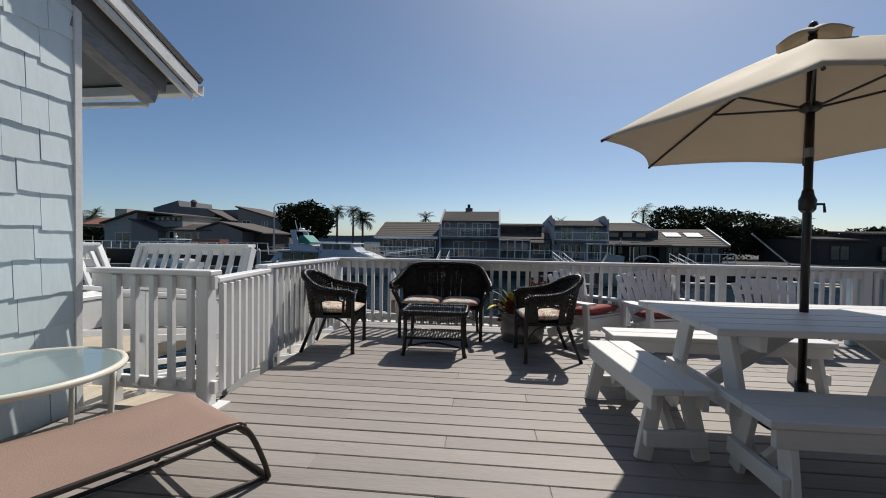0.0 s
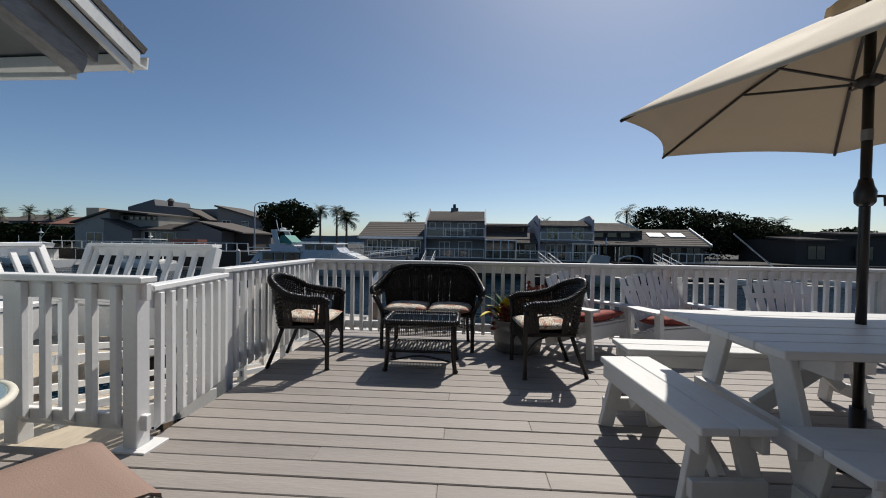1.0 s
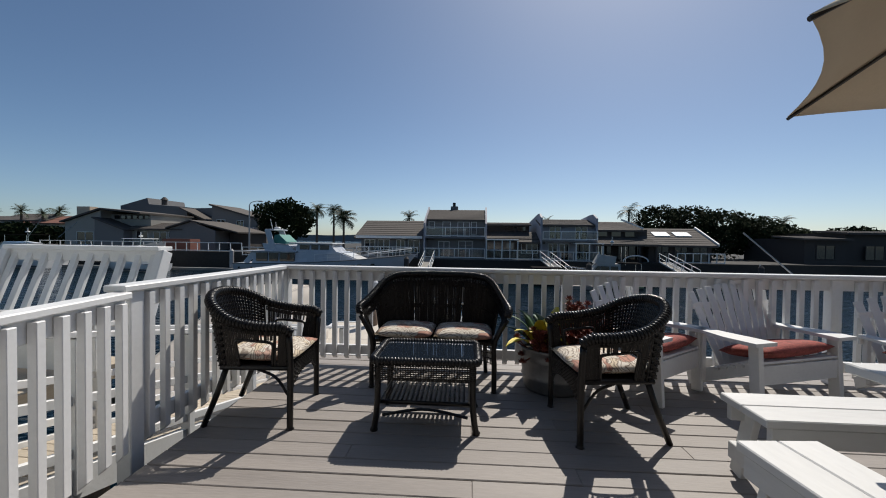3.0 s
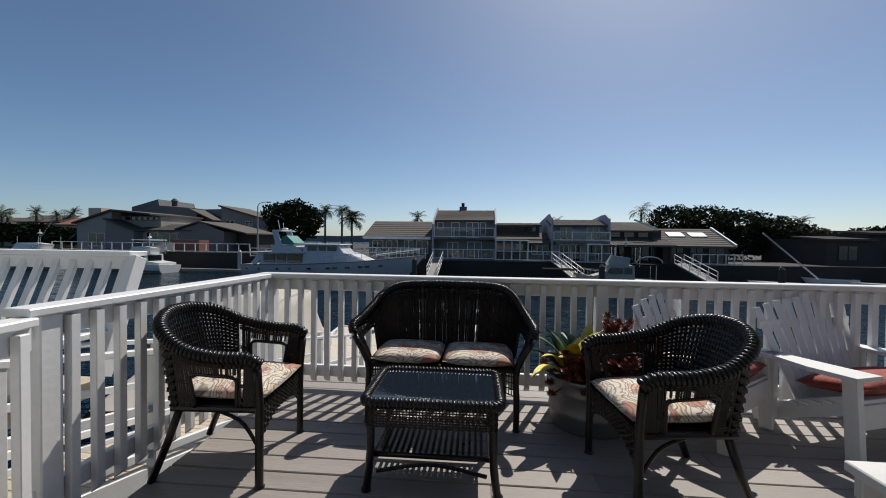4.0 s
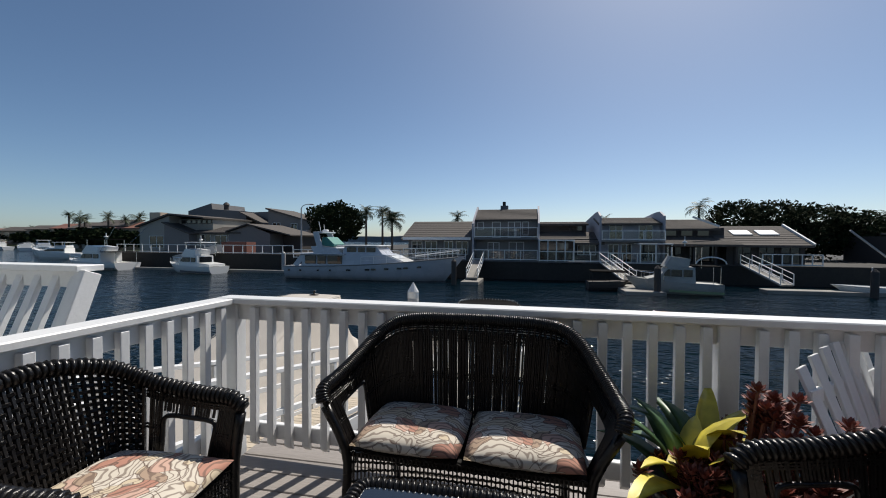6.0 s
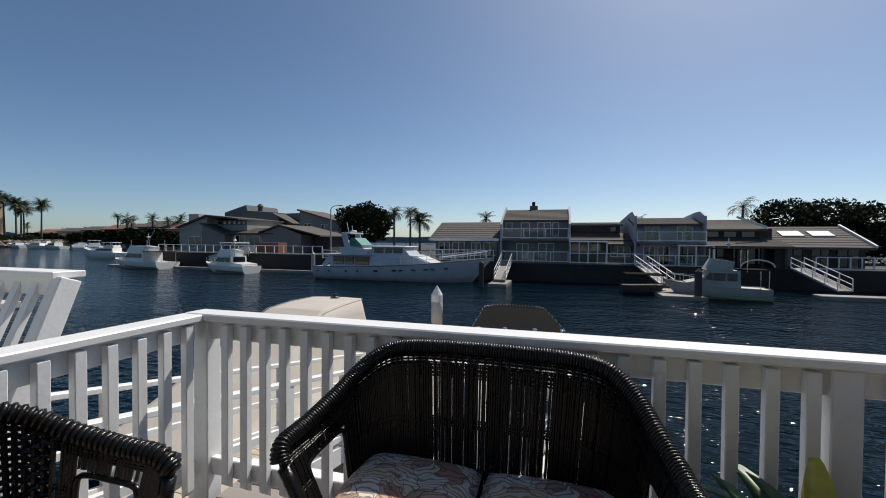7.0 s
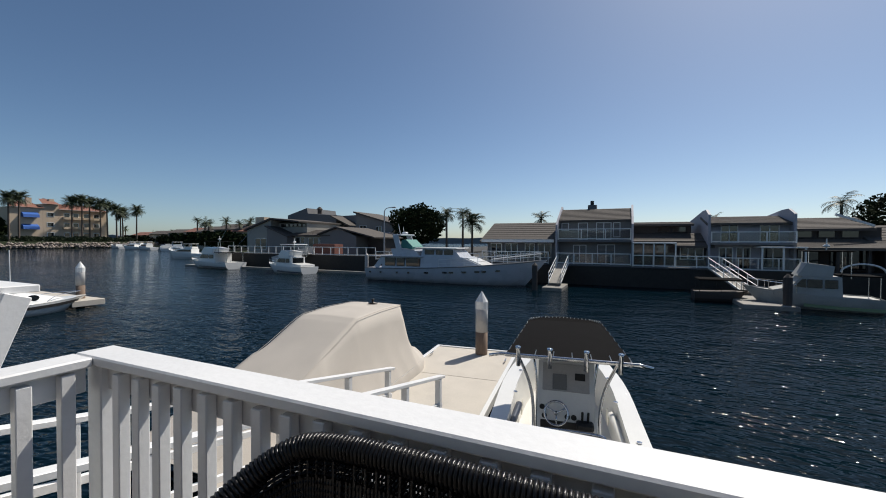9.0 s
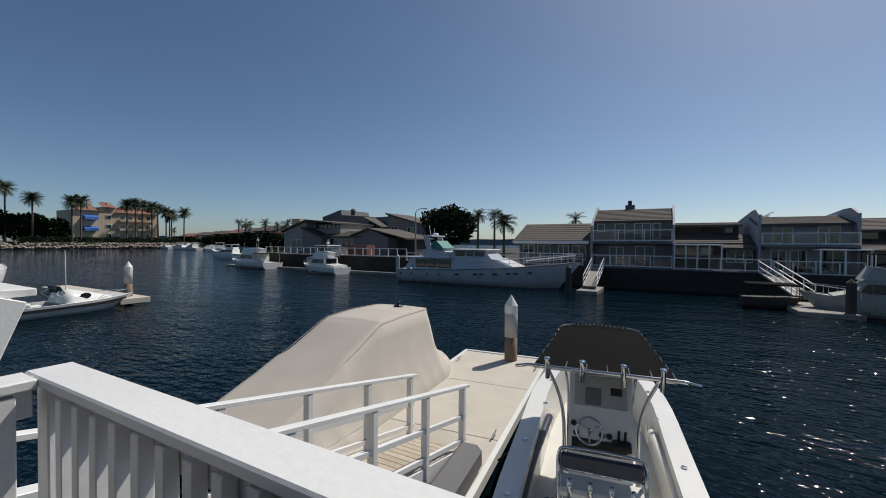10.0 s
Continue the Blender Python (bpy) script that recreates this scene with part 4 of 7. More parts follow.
picnic_bench(1.05, 0.335, pose(1.13, 3.86, 0, 0, 0, 96), "white painted bench at the end of the picnic table")
picnic_bench(1.72, 0.34, pose(2.02, 4.76, 0, 0, 0, 1.5), "white painted long bench beside the picnic table")
picnic_bench(1.72, 0.40, pose(2.25, 3.23, 0, 0, 0, 2), "white painted long bench in the umbrella's shade")


def picnic_table(m):
    """Runs along x."""
    g = thing("picnic_table", "white painted plank picnic table", "table", m)
    L, W, z, n = 1.85, 1.03, 0.765, 6
    for k in range(n):
        w = W / n
        y = -W / 2 + w * (k + 0.5)
        bm = bmesh.new()
        box(bm, (-L / 2, y - w / 2 + 0.002, z - 0.038), (L / 2, y + w / 2 - 0.002, z + rnd.uniform(-0.001, 0.001)), 0.005)
        part("top_plank", bm, M_TABLE, g)
    for s in (-1, 1):
        x = s * (L / 2 - 0.26)
        bm = bmesh.new()
        box(bm, (x - 0.02, -W / 2 + 0.05, z - 0.13), (x + 0.02, W / 2 - 0.05, z - 0.039), 0.004)
        part("cleat", bm, M_TABLE, g)
        for q in (-1, 1):
            bm = bmesh.new()
            beam(bm, (x + s * 0.04, q * 0.43, 0.0), (x + s * 0.04, q * 0.20, z - 0.04), 0.135, 0.038, up=(1, 0, 0), bevel=0.004)
            part("leg", bm, M_TABLE, g)
        bm = bmesh.new()
        box(bm, (x + s * 0.06, -0.38, 0.27), (x + s * 0.098, 0.38, 0.37), 0.004)
        part("cross_rail", bm, M_TABLE, g)
        bm = bmesh.new()
        beam(bm, (x, 0, 0.33), (s * 0.12, 0, z - 0.05), 0.09, 0.038, up=(0, 1, 0), bevel=0.004)
        part("brace", bm, M_TABLE, g)
    return g


picnic_table(pose(2.23, 3.88, 0, 0, 0, 3))


def umbrella():
    c, apex, tip_z, R = Vector((2.2, 4.0, 0)), 2.55, 1.94, 1.29
    g = thing("patio_umbrella", "tan canvas market umbrella on a black pole", "umbrella", pose(*c))
    bm = bmesh.new()
    tube(bm, [(0, 0, 0.05), (0, 0, apex + 0.02)], 0.024, 14)
    part("pole", bm, M_BLACKMETAL, g, smooth=True)
    bm = bmesh.new()
    lathe(bm, [(0.23, 0), (0.24, 0.02), (0.2, 0.05), (0.06, 0.075), (0.04, 0.09), (0.035, 0.3), (0.03, 0.3)], 28)
    part("base", bm, M_BLACKMETAL, g, "black weighted base", True)
    bm = bmesh.new()
    lathe(bm, [(0.03, 1.42), (0.045, 1.44), (0.048, 1.5), (0.036, 1.53), (0.028, 1.57)], 14)
    tube(bm, [(0.03, 0, 1.475), (0.09, -0.01, 1.475), (0.095, -0.012, 1.42)], 0.009, 6)
    part("crank", bm, M_BLACKMETAL, g, "crank housing on the pole", True)
    bm = bmesh.new()
    lathe(bm, [(0.027, 2.07), (0.06, 2.09), (0.06, 2.12), (0.03, 2.14)], 14)
    part("hub", bm, M_BLACKMETAL, g, "black runner hub", True)
    bm = bmesh.new()
    lathe(bm, [(0.0265, 1.78), (0.0265, 1.84)], 14)
    part("collar", bm, M_TUBGREY, g)
    top = Vector((0, 0, apex))
    A = [radians(177 - 60 * k) for k in range(6)]
    tips = [Vector((R * math.cos(a), R * math.sin(a), tip_z)) for a in A]
    bm = bmesh.new()
    n = 8
    for k in range(6):
        p, q = tips[k], tips[(k + 1) % 6]
        rows = []
        for i in range(n + 1):
            f = 0.13 + 0.87 * i / n
            row = []
            for j in range(n + 1):
                s = j / n
                v = top.lerp(p.lerp(q, s), f)
                dip = 4 * s * (1 - s)
                v = v + Vector((-v.x, -v.y, 0)) * 0.075 * dip * f ** 3 + Vector((0, 0, 0.03 * math.sin(math.pi * f) - 0.035 * dip * f * (1 - f) + 0.012 * dip * f ** 3))
                row.append(bm.verts.new(v))
            rows.append(row)
        for i in range(n):
            for j in range(n):
                bm.faces.new((rows[i][j], rows[i][j + 1], rows[i + 1][j + 1], rows[i + 1][j]))
    bmesh.ops.remove_doubles(bm, verts=bm.verts, dist=1e-4)
    bmesh.ops.solidify(bm, geom=bm.faces[:], thickness=0.003)
    part("canopy", bm, M_CANVAS, g, "tan canvas canopy with scalloped hem", True)
    bm = bmesh.new()
    for k in range(6):
        p, q = tips[k] * 0.165, tips[(k + 1) % 6] * 0.165
        p.z = q.z = apex - 0.035
        rows = []
        for i in range(5):
            row = []
            for j in range(7):
                s, f = j / 6, i / 4
                v = Vector((0, 0, apex + 0.055)).lerp(p.lerp(q, s), f)
                v.z += 0.035 * math.sin(math.pi * s) * f + 0.02 * math.sin(math.pi * f)
                row.append(bm.verts.new(v))
            rows.append(row)
        for i in range(4):
            for j in range(6):
                bm.faces.new((rows[i][j], rows[i][j + 1], rows[i + 1][j + 1], rows[i + 1][j]))
    bmesh.ops.remove_doubles(bm, verts=bm.verts, dist=1e-4)
    bmesh.ops.solidify(bm, geom=bm.faces[:], thickness=0.003)
    part("vent", bm, M_CANVAS, g, "canvas wind vent at the peak", True)
    bm = bmesh.new()
    lathe(bm, [(0.02, apex + 0.03), (0.032, apex + 0.06), (0.02, apex + 0.10), (0.005, apex + 0.11)], 12)
    part("finial", bm, M_BLACKMETAL, g, "", True)
    for k in range(6):
        p = tips[k]
        bm = bmesh.new()
        mid = top.lerp(p, 0.5) + Vector((0, 0, 0.012))
        tube(bm, [top - Vector((0, 0, 0.03)), mid, p + Vector((0, 0, -0.014))], 0.0095, 6)
        rb = part("rib", bm, M_BLACKMETAL, g)
        bm = bmesh.new()
        tube(bm, [Vector((0, 0, 2.105)) + Vector((p.x, p.y, 0)) * 0.04, mid - Vector((0, 0, 0.012))], 0.008, 6)
        part("strut", bm, M_BLACKMETAL, rb)


umbrella()


# ---------------------------------------------------------------- lounger and side table
def lounger():
    """Foot end at the origin, runs along -x."""
    g = thing("chaise_lounge", "brown sling chaise lounge on a dark bronze frame", "lounger", pose(-1.235, 2.945, 0, 0, 0, 61.5))
    h, w = 0.345, 0.29
    bm = bmesh.new()
    secs = []
    prof = [(0.015, h - 0.045), (0.012, h - 0.02), (-0.02, h - 0.002), (-0.08, h + 0.006), (-0.5, h - 0.006), (-1.0, h - 0.004), (-1.5, h + 0.0), (-1.9, h + 0.004)]
    for x, z in prof:
        secs.append([(x, y, z - 0.012 * math.cos(y / w * 1.4)) for y in [w * (k / 8 * 2 - 1) for k in range(9)]] + [(x, w, z - 0.016), (x, -w, z - 0.016), (x, -w, z - 0.012 * math.cos(1.4))])
    loft(bm, secs)
    part("sling", bm, M_SLING, g, "brown woven sling", True)
    for s in (-1, 1):
        bm = bmesh.new()
        tube(bm, spline([(-1.9, s * w, h - 0.02), (-0.9, s * w, h - 0.022), (-0.12, s * w, h - 0.02), (-0.02, s * w, h - 0.03), (0.04, s * w, h - 0.10), (0.10, s * w, 0.10), (0.125, s * w, 0.012)], 40), 0.0135, 8)
        part("side_rail", bm, M_BRONZE, g, "", True)
        bm = bmesh.new()
        tube(bm, [(-1.45, s * w, h - 0.03), (-1.5, s * w, 0.012)], 0.0135, 8)
        part("leg", bm, M_BRONZE, g)
    for x, z in ((0.126, 0.014), (0.03, h - 0.085), (-0.35, h - 0.035), (-1.5, 0.014)):
        bm = bmesh.new()
        tube(bm, [(x, -w, z), (x, w, z)], 0.012, 8)
        part("cross_bar", bm, M_BRONZE, g)
    for s in (-1, 1):
        bm = bmesh.new()
        tube(bm, spline([(0.126, s * w * 0.98, 0.016), (-0.25, s * w * 0.85, 0.018), (-0.75, s * w * 0.85, 0.018), (-1.5, s * w * 0.98, 0.016)], 20), 0.011, 8)
        part("skid", bm, M_BRONZE, g)


lounger()


def side_table():
    g = thing("side_table", "round frosted glass side table with a cream metal frame", "table", pose(-2.27, 2.80, 0))
    R, z = 0.455, 0.5
    bm = bmesh.new()
    lathe(bm, [(R - 0.02, z - 0.008), (R - 0.012, z - 0.004), (R - 0.012, z + 0.0), (R - 0.02, z + 0.002)], 48)
    part("glass_top", bm, M_FROST, g, "frosted glass top")
    bm = bmesh.new()
    tube(bm, [(R * math.cos(a * math.tau / 48), R * math.sin(a * math.tau / 48), z - 0.01) for a in range(48)], 0.019, 8, closed=True)
    part("rim", bm, M_CREAMMETAL, g, "cream metal rim", True)
    for a in (20, 110):
        bm = bmesh.new()
        c, s = math.cos(radians(a)), math.sin(radians(a))
        beam(bm, (-R * c, -R * s, z - 0.016), (R * c, R * s, z - 0.016), 0.022, 0.012)
        part("cross_bar", bm, M_CREAMMETAL, g)
        for q in (-1, 1):
            bm = bmesh.new()
            tube(bm, spline([(q * R * c, q * R * s, z - 0.012), (q * R * c * 0.97, q * R * s * 0.97, 0.25), (q * R * c * 0.95, q * R * s * 0.95, 0.0)], 8), 0.014, 8)
            part("leg", bm, M_CREAMMETAL, g, "", True)


side_table()


# ---------------------------------------------------------------- boats and dock below the deck
def hull(bm, L, beam, free, sheer, draft=0.35, bow_rake=0.9, n=20, full=0.62, transom=0.92):
    """A hull along +x from its transom at x = 0; water at z = 0. free: height of the side aft; sheer: its rise to the bow."""
    secs = []
    for i in range(n + 1):
        f = i / n
        w = beam / 2 * (transom + (1 - transom) * min(f / 0.3, 1)) * (1 if f < full else max(0.02, 1 - ((f - full) / (1 - full)) ** 2.2))
        x = L * f
        top = free + sheer * f ** 2
        lowx = x - bow_rake * max(0, (f - full) / (1 - full)) ** 1.5
        row = []
        for u, v in ((1.0, 1.0), (0.98, 0.72), (0.90, 0.3), (0.74, 0.0), (0.0, -1.0), (-0.74, 0.0), (-0.90, 0.3), (-0.98, 0.72), (-1.0, 1.0)):
            z = v * top if v >= 0 else -draft * (1 - max(0, f - 0.75) * 3)
            row.append((lowx + (x - lowx) * max(v, 0), w * u * (1 if v >= 0 else 0), z))
        secs.append(row)
    loft(bm, secs, cap=False)
    for s in (secs[0], secs[-1]):
        bm.faces.new([bm.verts.new(p) for p in s])
    return secs


def deck_plate(bm, secs, drop, inset=0.0, thick=0.04):
    """Closes a hull with a deck that lies drop below its edge."""
    low = [[Vector(s[0]) + Vector((0, -inset, -drop)), Vector(s[-1]) + Vector((0, inset, -drop))] for s in secs]
    for a, b in zip(low, low[1:]):
        if a[0].y - a[1].y > 0.02:
            v = [bm.verts.new(p) for p in (a[0], b[0], b[1], a[1])]
            bm.faces.new(v)


def finger_dock():
    m = pose(-3.4, 10.5, DOCK_Z, 0, 0, 6)
    g = thing("finger_dock", "pale floating finger dock between two boats", "dock", m)
    for k in range(4):
        bm = bmesh.new()
        y0 = -3.6 + k * 2.36
        box(bm, (-1.12, y0 + 0.006, -0.32), (1.08, y0 + 2.354, 0.0), 0.008)
        part("dock_panel", bm, M_DOCK, g)
    for x in (-1.16, 1.12):
        bm = bmesh.new()
        box(bm, (x - 0.045, -3.6, -0.14), (x + 0.045, 5.85, 0.025), 0.008)
        part("rub_rail", bm, M_GEL, g, "white edge board")
    bm = bmesh.new()
    box(bm, (-1.2, 5.84, -0.2), (1.165, 5.93, 0.025), 0.008)
    part("rub_rail", bm, M_GEL, g, "white edge board")
    for x, y in ((-1.02, 4.9), (0.98, 4.9), (-1.02, 1.6), (0.98, 1.2), (-1.02, -1.2)):
        bm = bmesh.new()
        tube(bm, [(x, y - 0.05, 0), (x, y - 0.05, 0.06)], 0.014, 6)
        tube(bm, [(x, y + 0.05, 0), (x, y + 0.05, 0.06)], 0.014, 6)
        tube(bm, [(x, y - 0.12, 0.065), (x, y + 0.12, 0.065)], 0.013, 6)
        part("cleat", bm, M_CHROME, g, "steel mooring cleat")


finger_dock()


def mooring_pile(x, y, base, top, r, label):
    g = thing("mooring_pile", label, "pile", pose(x, y, 0), "mooring piles")
    bm = bmesh.new()
    lathe(bm, [(r * 0.97, WATER_Z - 0.6), (r, base), (r * 1.0, base + (top - base) * 0.38)], 20)
    part("shaft", bm, M_PILE, g, "stained brown timber", True)
    bm = bmesh.new()
    lathe(bm, [(r * 1.015, base + (top - base) * 0.36), (r * 1.015, top - r * 1.7)], 20)
    part("sleeve", bm, M_PILESLEEVE, g, "grey plastic sleeve", True)
    bm = bmesh.new()
    lathe(bm, [(r * 1.06, top - r * 2.9), (r * 1.06, top - r * 1.7), (r * 0.05, top)], 12)
    part("cone_cap", bm, M_GEL, g, "white cone cap")
    return g


mooring_pile(-3.74, 15.95, DOCK_Z, 0.03, 0.165, "tall mooring pile with a white cone cap at the dock's end")
mooring_pile(-26.15, 16.7, DOCK_Z, 0.25, 0.19, "mooring pile with a white cone cap beside a small dock")


def covered_boat():
    m = pose(-5.45, 9.45, WATER_Z, 0, 0, 93.5)
    g = thing("covered_boat", "moored boat under a sand-coloured canvas cover", "boat", m)
    bm = bmesh.new()
    secs = hull(bm, 5.7, 2.3, 0.55, 0.1, full=0.72)
    part("hull", bm, M_GEL, g, "white hull", True)
    bm = bmesh.new()
    rows = []
    prof = [(-0.85, 0.70, 0.76, 0), (0.0, 0.98, 0.76, 0), (0.8, 1.25, 0.76, 0), (1.6, 1.57, 0.75, 0), (2.3, 1.88, 0.74, 0), (2.5, 1.95, 0.73, 0), (3.4, 1.99, 0.73, 0), (4.3, 1.96, 0.72, 0), (4.45, 1.72, 0.66, 0), (4.7, 1.34, 0.62, 0), (5.0, 1.03, 0.5, 0), (5.3, 0.82, 0.36, 0), (5.75, 0.64, 0.2, 0)]
    fine = []
    for i in range(len(prof) - 1):
        for k in range(10):
            f = k / 10
            fine.append([a + (b - a) * f for a, b in zip(prof[i], prof[i + 1])])
    fine.append(list(prof[-1]))
    r3 = random.Random(3)
    for x, top, flat, _ in fine:
        f = max(0, min(1, x / 5.75))
        half = 1.2 * (1 if f < 0.72 else max(0.04, 1 - 0.7 * ((f - 0.72) / 0.28) ** 2.2))
        edge = 0.42 + 0.16 * f * f
        row = []
        N = 26
        for j in range(N + 1):
            u = j / N * 2 - 1
            a = abs(u)
            fl = min(flat, half * 0.9)
            yy = half * math.copysign(min(1, a * 1.02), u)
            if abs(yy) <= fl:
                z = top + 0.03 * math.cos(yy / max(fl, 0.01) * 1.5)
            else:
                t = (abs(yy) - fl) / max(half - fl, 0.01)
                z = top + (edge - top) * (t ** 0.52)
                fold = math.sin(x * 11 + 5 * noise.noise(Vector((x * 0.8, u * 2, 4))) - t * 2.5)
                amp = max(0.25, min(1.0, 5.4 - x))
                z += amp * (0.036 * t * (1 - t * 0.4) * max(fold, -0.3) + 0.022 * noise.noise(Vector((x * 3.1, t * 3, u))) * t)
            z += 0.012 * noise.noise(Vector((x * 1.6, yy * 2.0, 1)))
            row.append((x, yy, z))
        row = [(x, row[0][1] * 1.0, row[0][2] - 0.22)] + row + [(x, row[-1][1], row[-1][2] - 0.22)]
        rows.append(row)
    loft(bm, rows, cap=False)
    part("canvas_cover", bm, M_COVER, g, "taut sand-coloured canvas with seams", True)
    for y in (-0.7, 0.7):
        bm = bmesh.new()
        pts = [(x, y * min(1, flat / 0.74), top + 0.035 * math.cos(0 if y == 0 else 1.5) + 0.008) for x, top, flat, _ in fine[2:110]]
        tube(bm, pts, 0.004, 5)
        part("seam", bm, M_COVER, g)
    bm = bmesh.new()
    lathe(bm, [(0.12, 2.02), (0.11, 2.035), (0.03, 2.04), (0.025, 2.10), (0.06, 2.11), (0.01, 2.12)], 14, (4.0, -0.1))
    part("vent_knob", bm, M_BRONZE, g, "metal vent knob on the cover", True)


covered_boat()


def console_boat():
    m = pose(-0.42, 7.9, WATER_Z, 0, 0, 98.3)
    g = thing("centre_console_boat", "white open centre-console motorboat with a black T-top", "boat", m)
    L, B = 8.4, 2.12
    bm = bmesh.new()
    secs = hull(bm, L, B, 0.72, 0.42, full=0.55)
    part("hull", bm, M_GEL, g, "white gelcoat hull", True)
    # gunwale cap
    bm = bmesh.new()
    for side in (0, -1):
        sg = 1 if side == 0 else -1
        rows = []
        for s in secs[:-1]:
            p = Vector(s[side])
            wd = min(0.24, max(0.03, abs(p.y) * 0.9))
            rows.append([p + Vector((0, sg * 0.03, 0.0)), p + Vector((0, sg * 0.025, 0.04)), p + Vector((0, -sg * wd, 0.045)), p + Vector((0, -sg * wd, -0.03)), p + Vector((0, sg * 0.03, 0.0))])
        loft(bm, rows)
    part("gunwale", bm, M_GEL, g, "broad white gunwale cap")
    bm = bmesh.new()
    for side in (0, -1):
        sg = 1 if side == 0 else -1
        rows = [[Vector(s[side]) + Vector((0, -sg * min(0.24, abs(s[side][1]) * 0.9), 0.02)), Vector((s[side][0], s[side][1] * 0.72, 0.22))] for s in secs[:-1]]
        loft(bm, rows, cap=False)
    deck_plate(bm, [[(s[0][0], s[0][1] * 0.73, 0.0)] + [(s[-1][0], s[-1][1] * 0.73, 0.0)] for s in secs[:-1]], -0.22)
    part("cockpit_liner", bm, M_CREAMGEL, g, "cream cockpit liner and sole")
    for side in (1, -1):
        bm = bmesh.new()
        tube(bm, spline([(1.2, side * 0.80, 0.62), (3.0, side * 0.82, 0.64), (4.6, side * 0.74, 0.68)], 16), 0.06, 8)
        # port side is navy in place of the shadow along that gunwale
        part("bolster", bm, M_NAVY if side > 0 else M_CREAMGEL, g, "padded coaming bolster, the port one dark for shade", True)
        for x in (2.2, 3.4, 4.6, 5.6):
            bm = bmesh.new()
            yy = B / 2 * (1 if x < 4.6 else 0.87) - 0.12
            lathe(bm, [(0.035, 0.0), (0.035, 0.01), (0.02, 0.012)], 10, (x, side * yy))
            for v in bm.verts:
                v.co.z += 0.765 + 0.42 * (x / L) ** 2 + 0.003
            part("rod_holder", bm, M_CHROME, g, "flush chrome rod holder")
        bm = bmesh.new()
        lathe(bm, [(0.14, 0.0), (0.14, 0.012), (0.11, 0.018), (0.1, 0.01)], 20)
        for v in bm.verts:
            v.co = Vector((4.9 + v.co.x, side * (0.72 - v.co.z), 0.52 + v.co.y))
        part("speaker", bm, M_CREAMMETAL, g, "round white speaker grille")
    # console
    cx = 3.05
    con = part("console", prism(bmesh.new(), [(cx, -0.36, 0.22), (cx, -0.36, 1.15), (cx + 0.12, -0.36, 1.5), (cx + 0.3, -0.36, 1.9), (cx + 0.42, -0.36, 1.92), (cx + 0.85, -0.36, 1.25), (cx + 0.95, -0.36, 0.22)], (0, 0.72, 0)), M_GEL, g, "white steering console")
    bm = bmesh.new()
    box(bm, (-0.005, -0.3, 0.0), (0.012, 0.3, 0.36), 0.006, Matrix.Translation((cx + 0.112, 0, 1.5)) @ Matrix.Rotation(radians(24), 4, "Y"))
    part("dash_panel", bm, M_PILESLEEVE, con, "grey instrument panel")
    for y, z, w, h in ((-0.18, 0.2, 0.13, 0.09), (0.08, 0.12, 0.18, 0.2)):
        bm = bmesh.new()
        box(bm, (-0.016, y - w / 2, z - h / 2), (-0.004, y + w / 2, z + h / 2), 0.003, Matrix.Translation((cx + 0.112, 0, 1.5)) @ Matrix.Rotation(radians(24), 4, "Y"))
        part("instrument", bm, M_BLACK if w < 0.15 else M_SOFFIT, con, "flush instrument screen")
    bm = bmesh.new()
    box(bm, (cx - 0.012, -0.3, 0.98), (cx + 0.0, 0.32, 1.15), 0.004)
    part("switch_panel", bm, M_BLACK, con, "black switch panel")
    bm = bmesh.new()
    c = Vector((cx - 0.08, 0.12, 1.28))
    ax, ay = Vector((0, 1, 0)), Vector((0.45, 0, 0.9)).normalized()
    tube(bm, [c + (ax * math.cos(k * math.tau / 28) + ay * math.sin(k * math.tau / 28)) * 0.145 for k in range(28)], 0.014, 8, closed=True)
    for k in range(3):
        a = k * math.tau / 3 + 0.5
        tube(bm, [c, c + (ax * math.cos(a) + ay * math.sin(a)) * 0.14], 0.011, 6)
    tube(bm, [c, c + Vector((0.14, 0, -0.06))], 0.03, 8)
    part("steering_wheel", bm, M_CHROME, con, "steel steering wheel", True)
    for y, z in ((-0.1, 1.21), (-0.02, 1.21), (0.27, 1.2), (0.3, 1.3)):
        bm = bmesh.new()
        lathe(bm, [(0.035, 0.0), (0.035, 0.012), (0.026, 0.018)], 14)
        for v in bm.verts:
            v.co = Vector((cx + (z - 1.15) * 0.34 - 0.005 - v.co.z, y + v.co.x, z + v.co.y))
        part("gauge", bm, M_BLACK, con, "round black gauge")
    bm = bmesh.new()
    box(bm, (cx - 0.13, -0.34, 1.1), (cx + 0.02, -0.13, 1.19), 0.02)
    part("throttle_box", bm, M_BLACK, con, "black throttle binnacle")
    for y in (-0.2, -0.27):
        bm = bmesh.new()
        tube(bm, [(cx - 0.02, y, 1.16), (cx - 0.09, y, 1.33)], 0.016, 6)
        part("throttle", bm, M_BLACK, con)
    # T-top with pipework
    zt = 2.06
    bm = bmesh.new()
    outline = [(cx - 0.28, -0.74), (cx + 1.75, -0.60), (cx + 1.9, -0.42), (cx + 1.97, 0.0), (cx + 1.9, 0.42), (cx + 1.75, 0.60), (cx - 0.28, 0.74)]
    prism(bm, [(x, y, zt + 0.05 - 0.10 * (y / 0.74) ** 2 * 0.5 + 0.02 * (x - cx)) for x, y in outline], (0, 0, 0.012))
    tt = part("canvas_top", bm, M_BLACKCLOTH, g, "black canvas T-top")
    bm = bmesh.new()
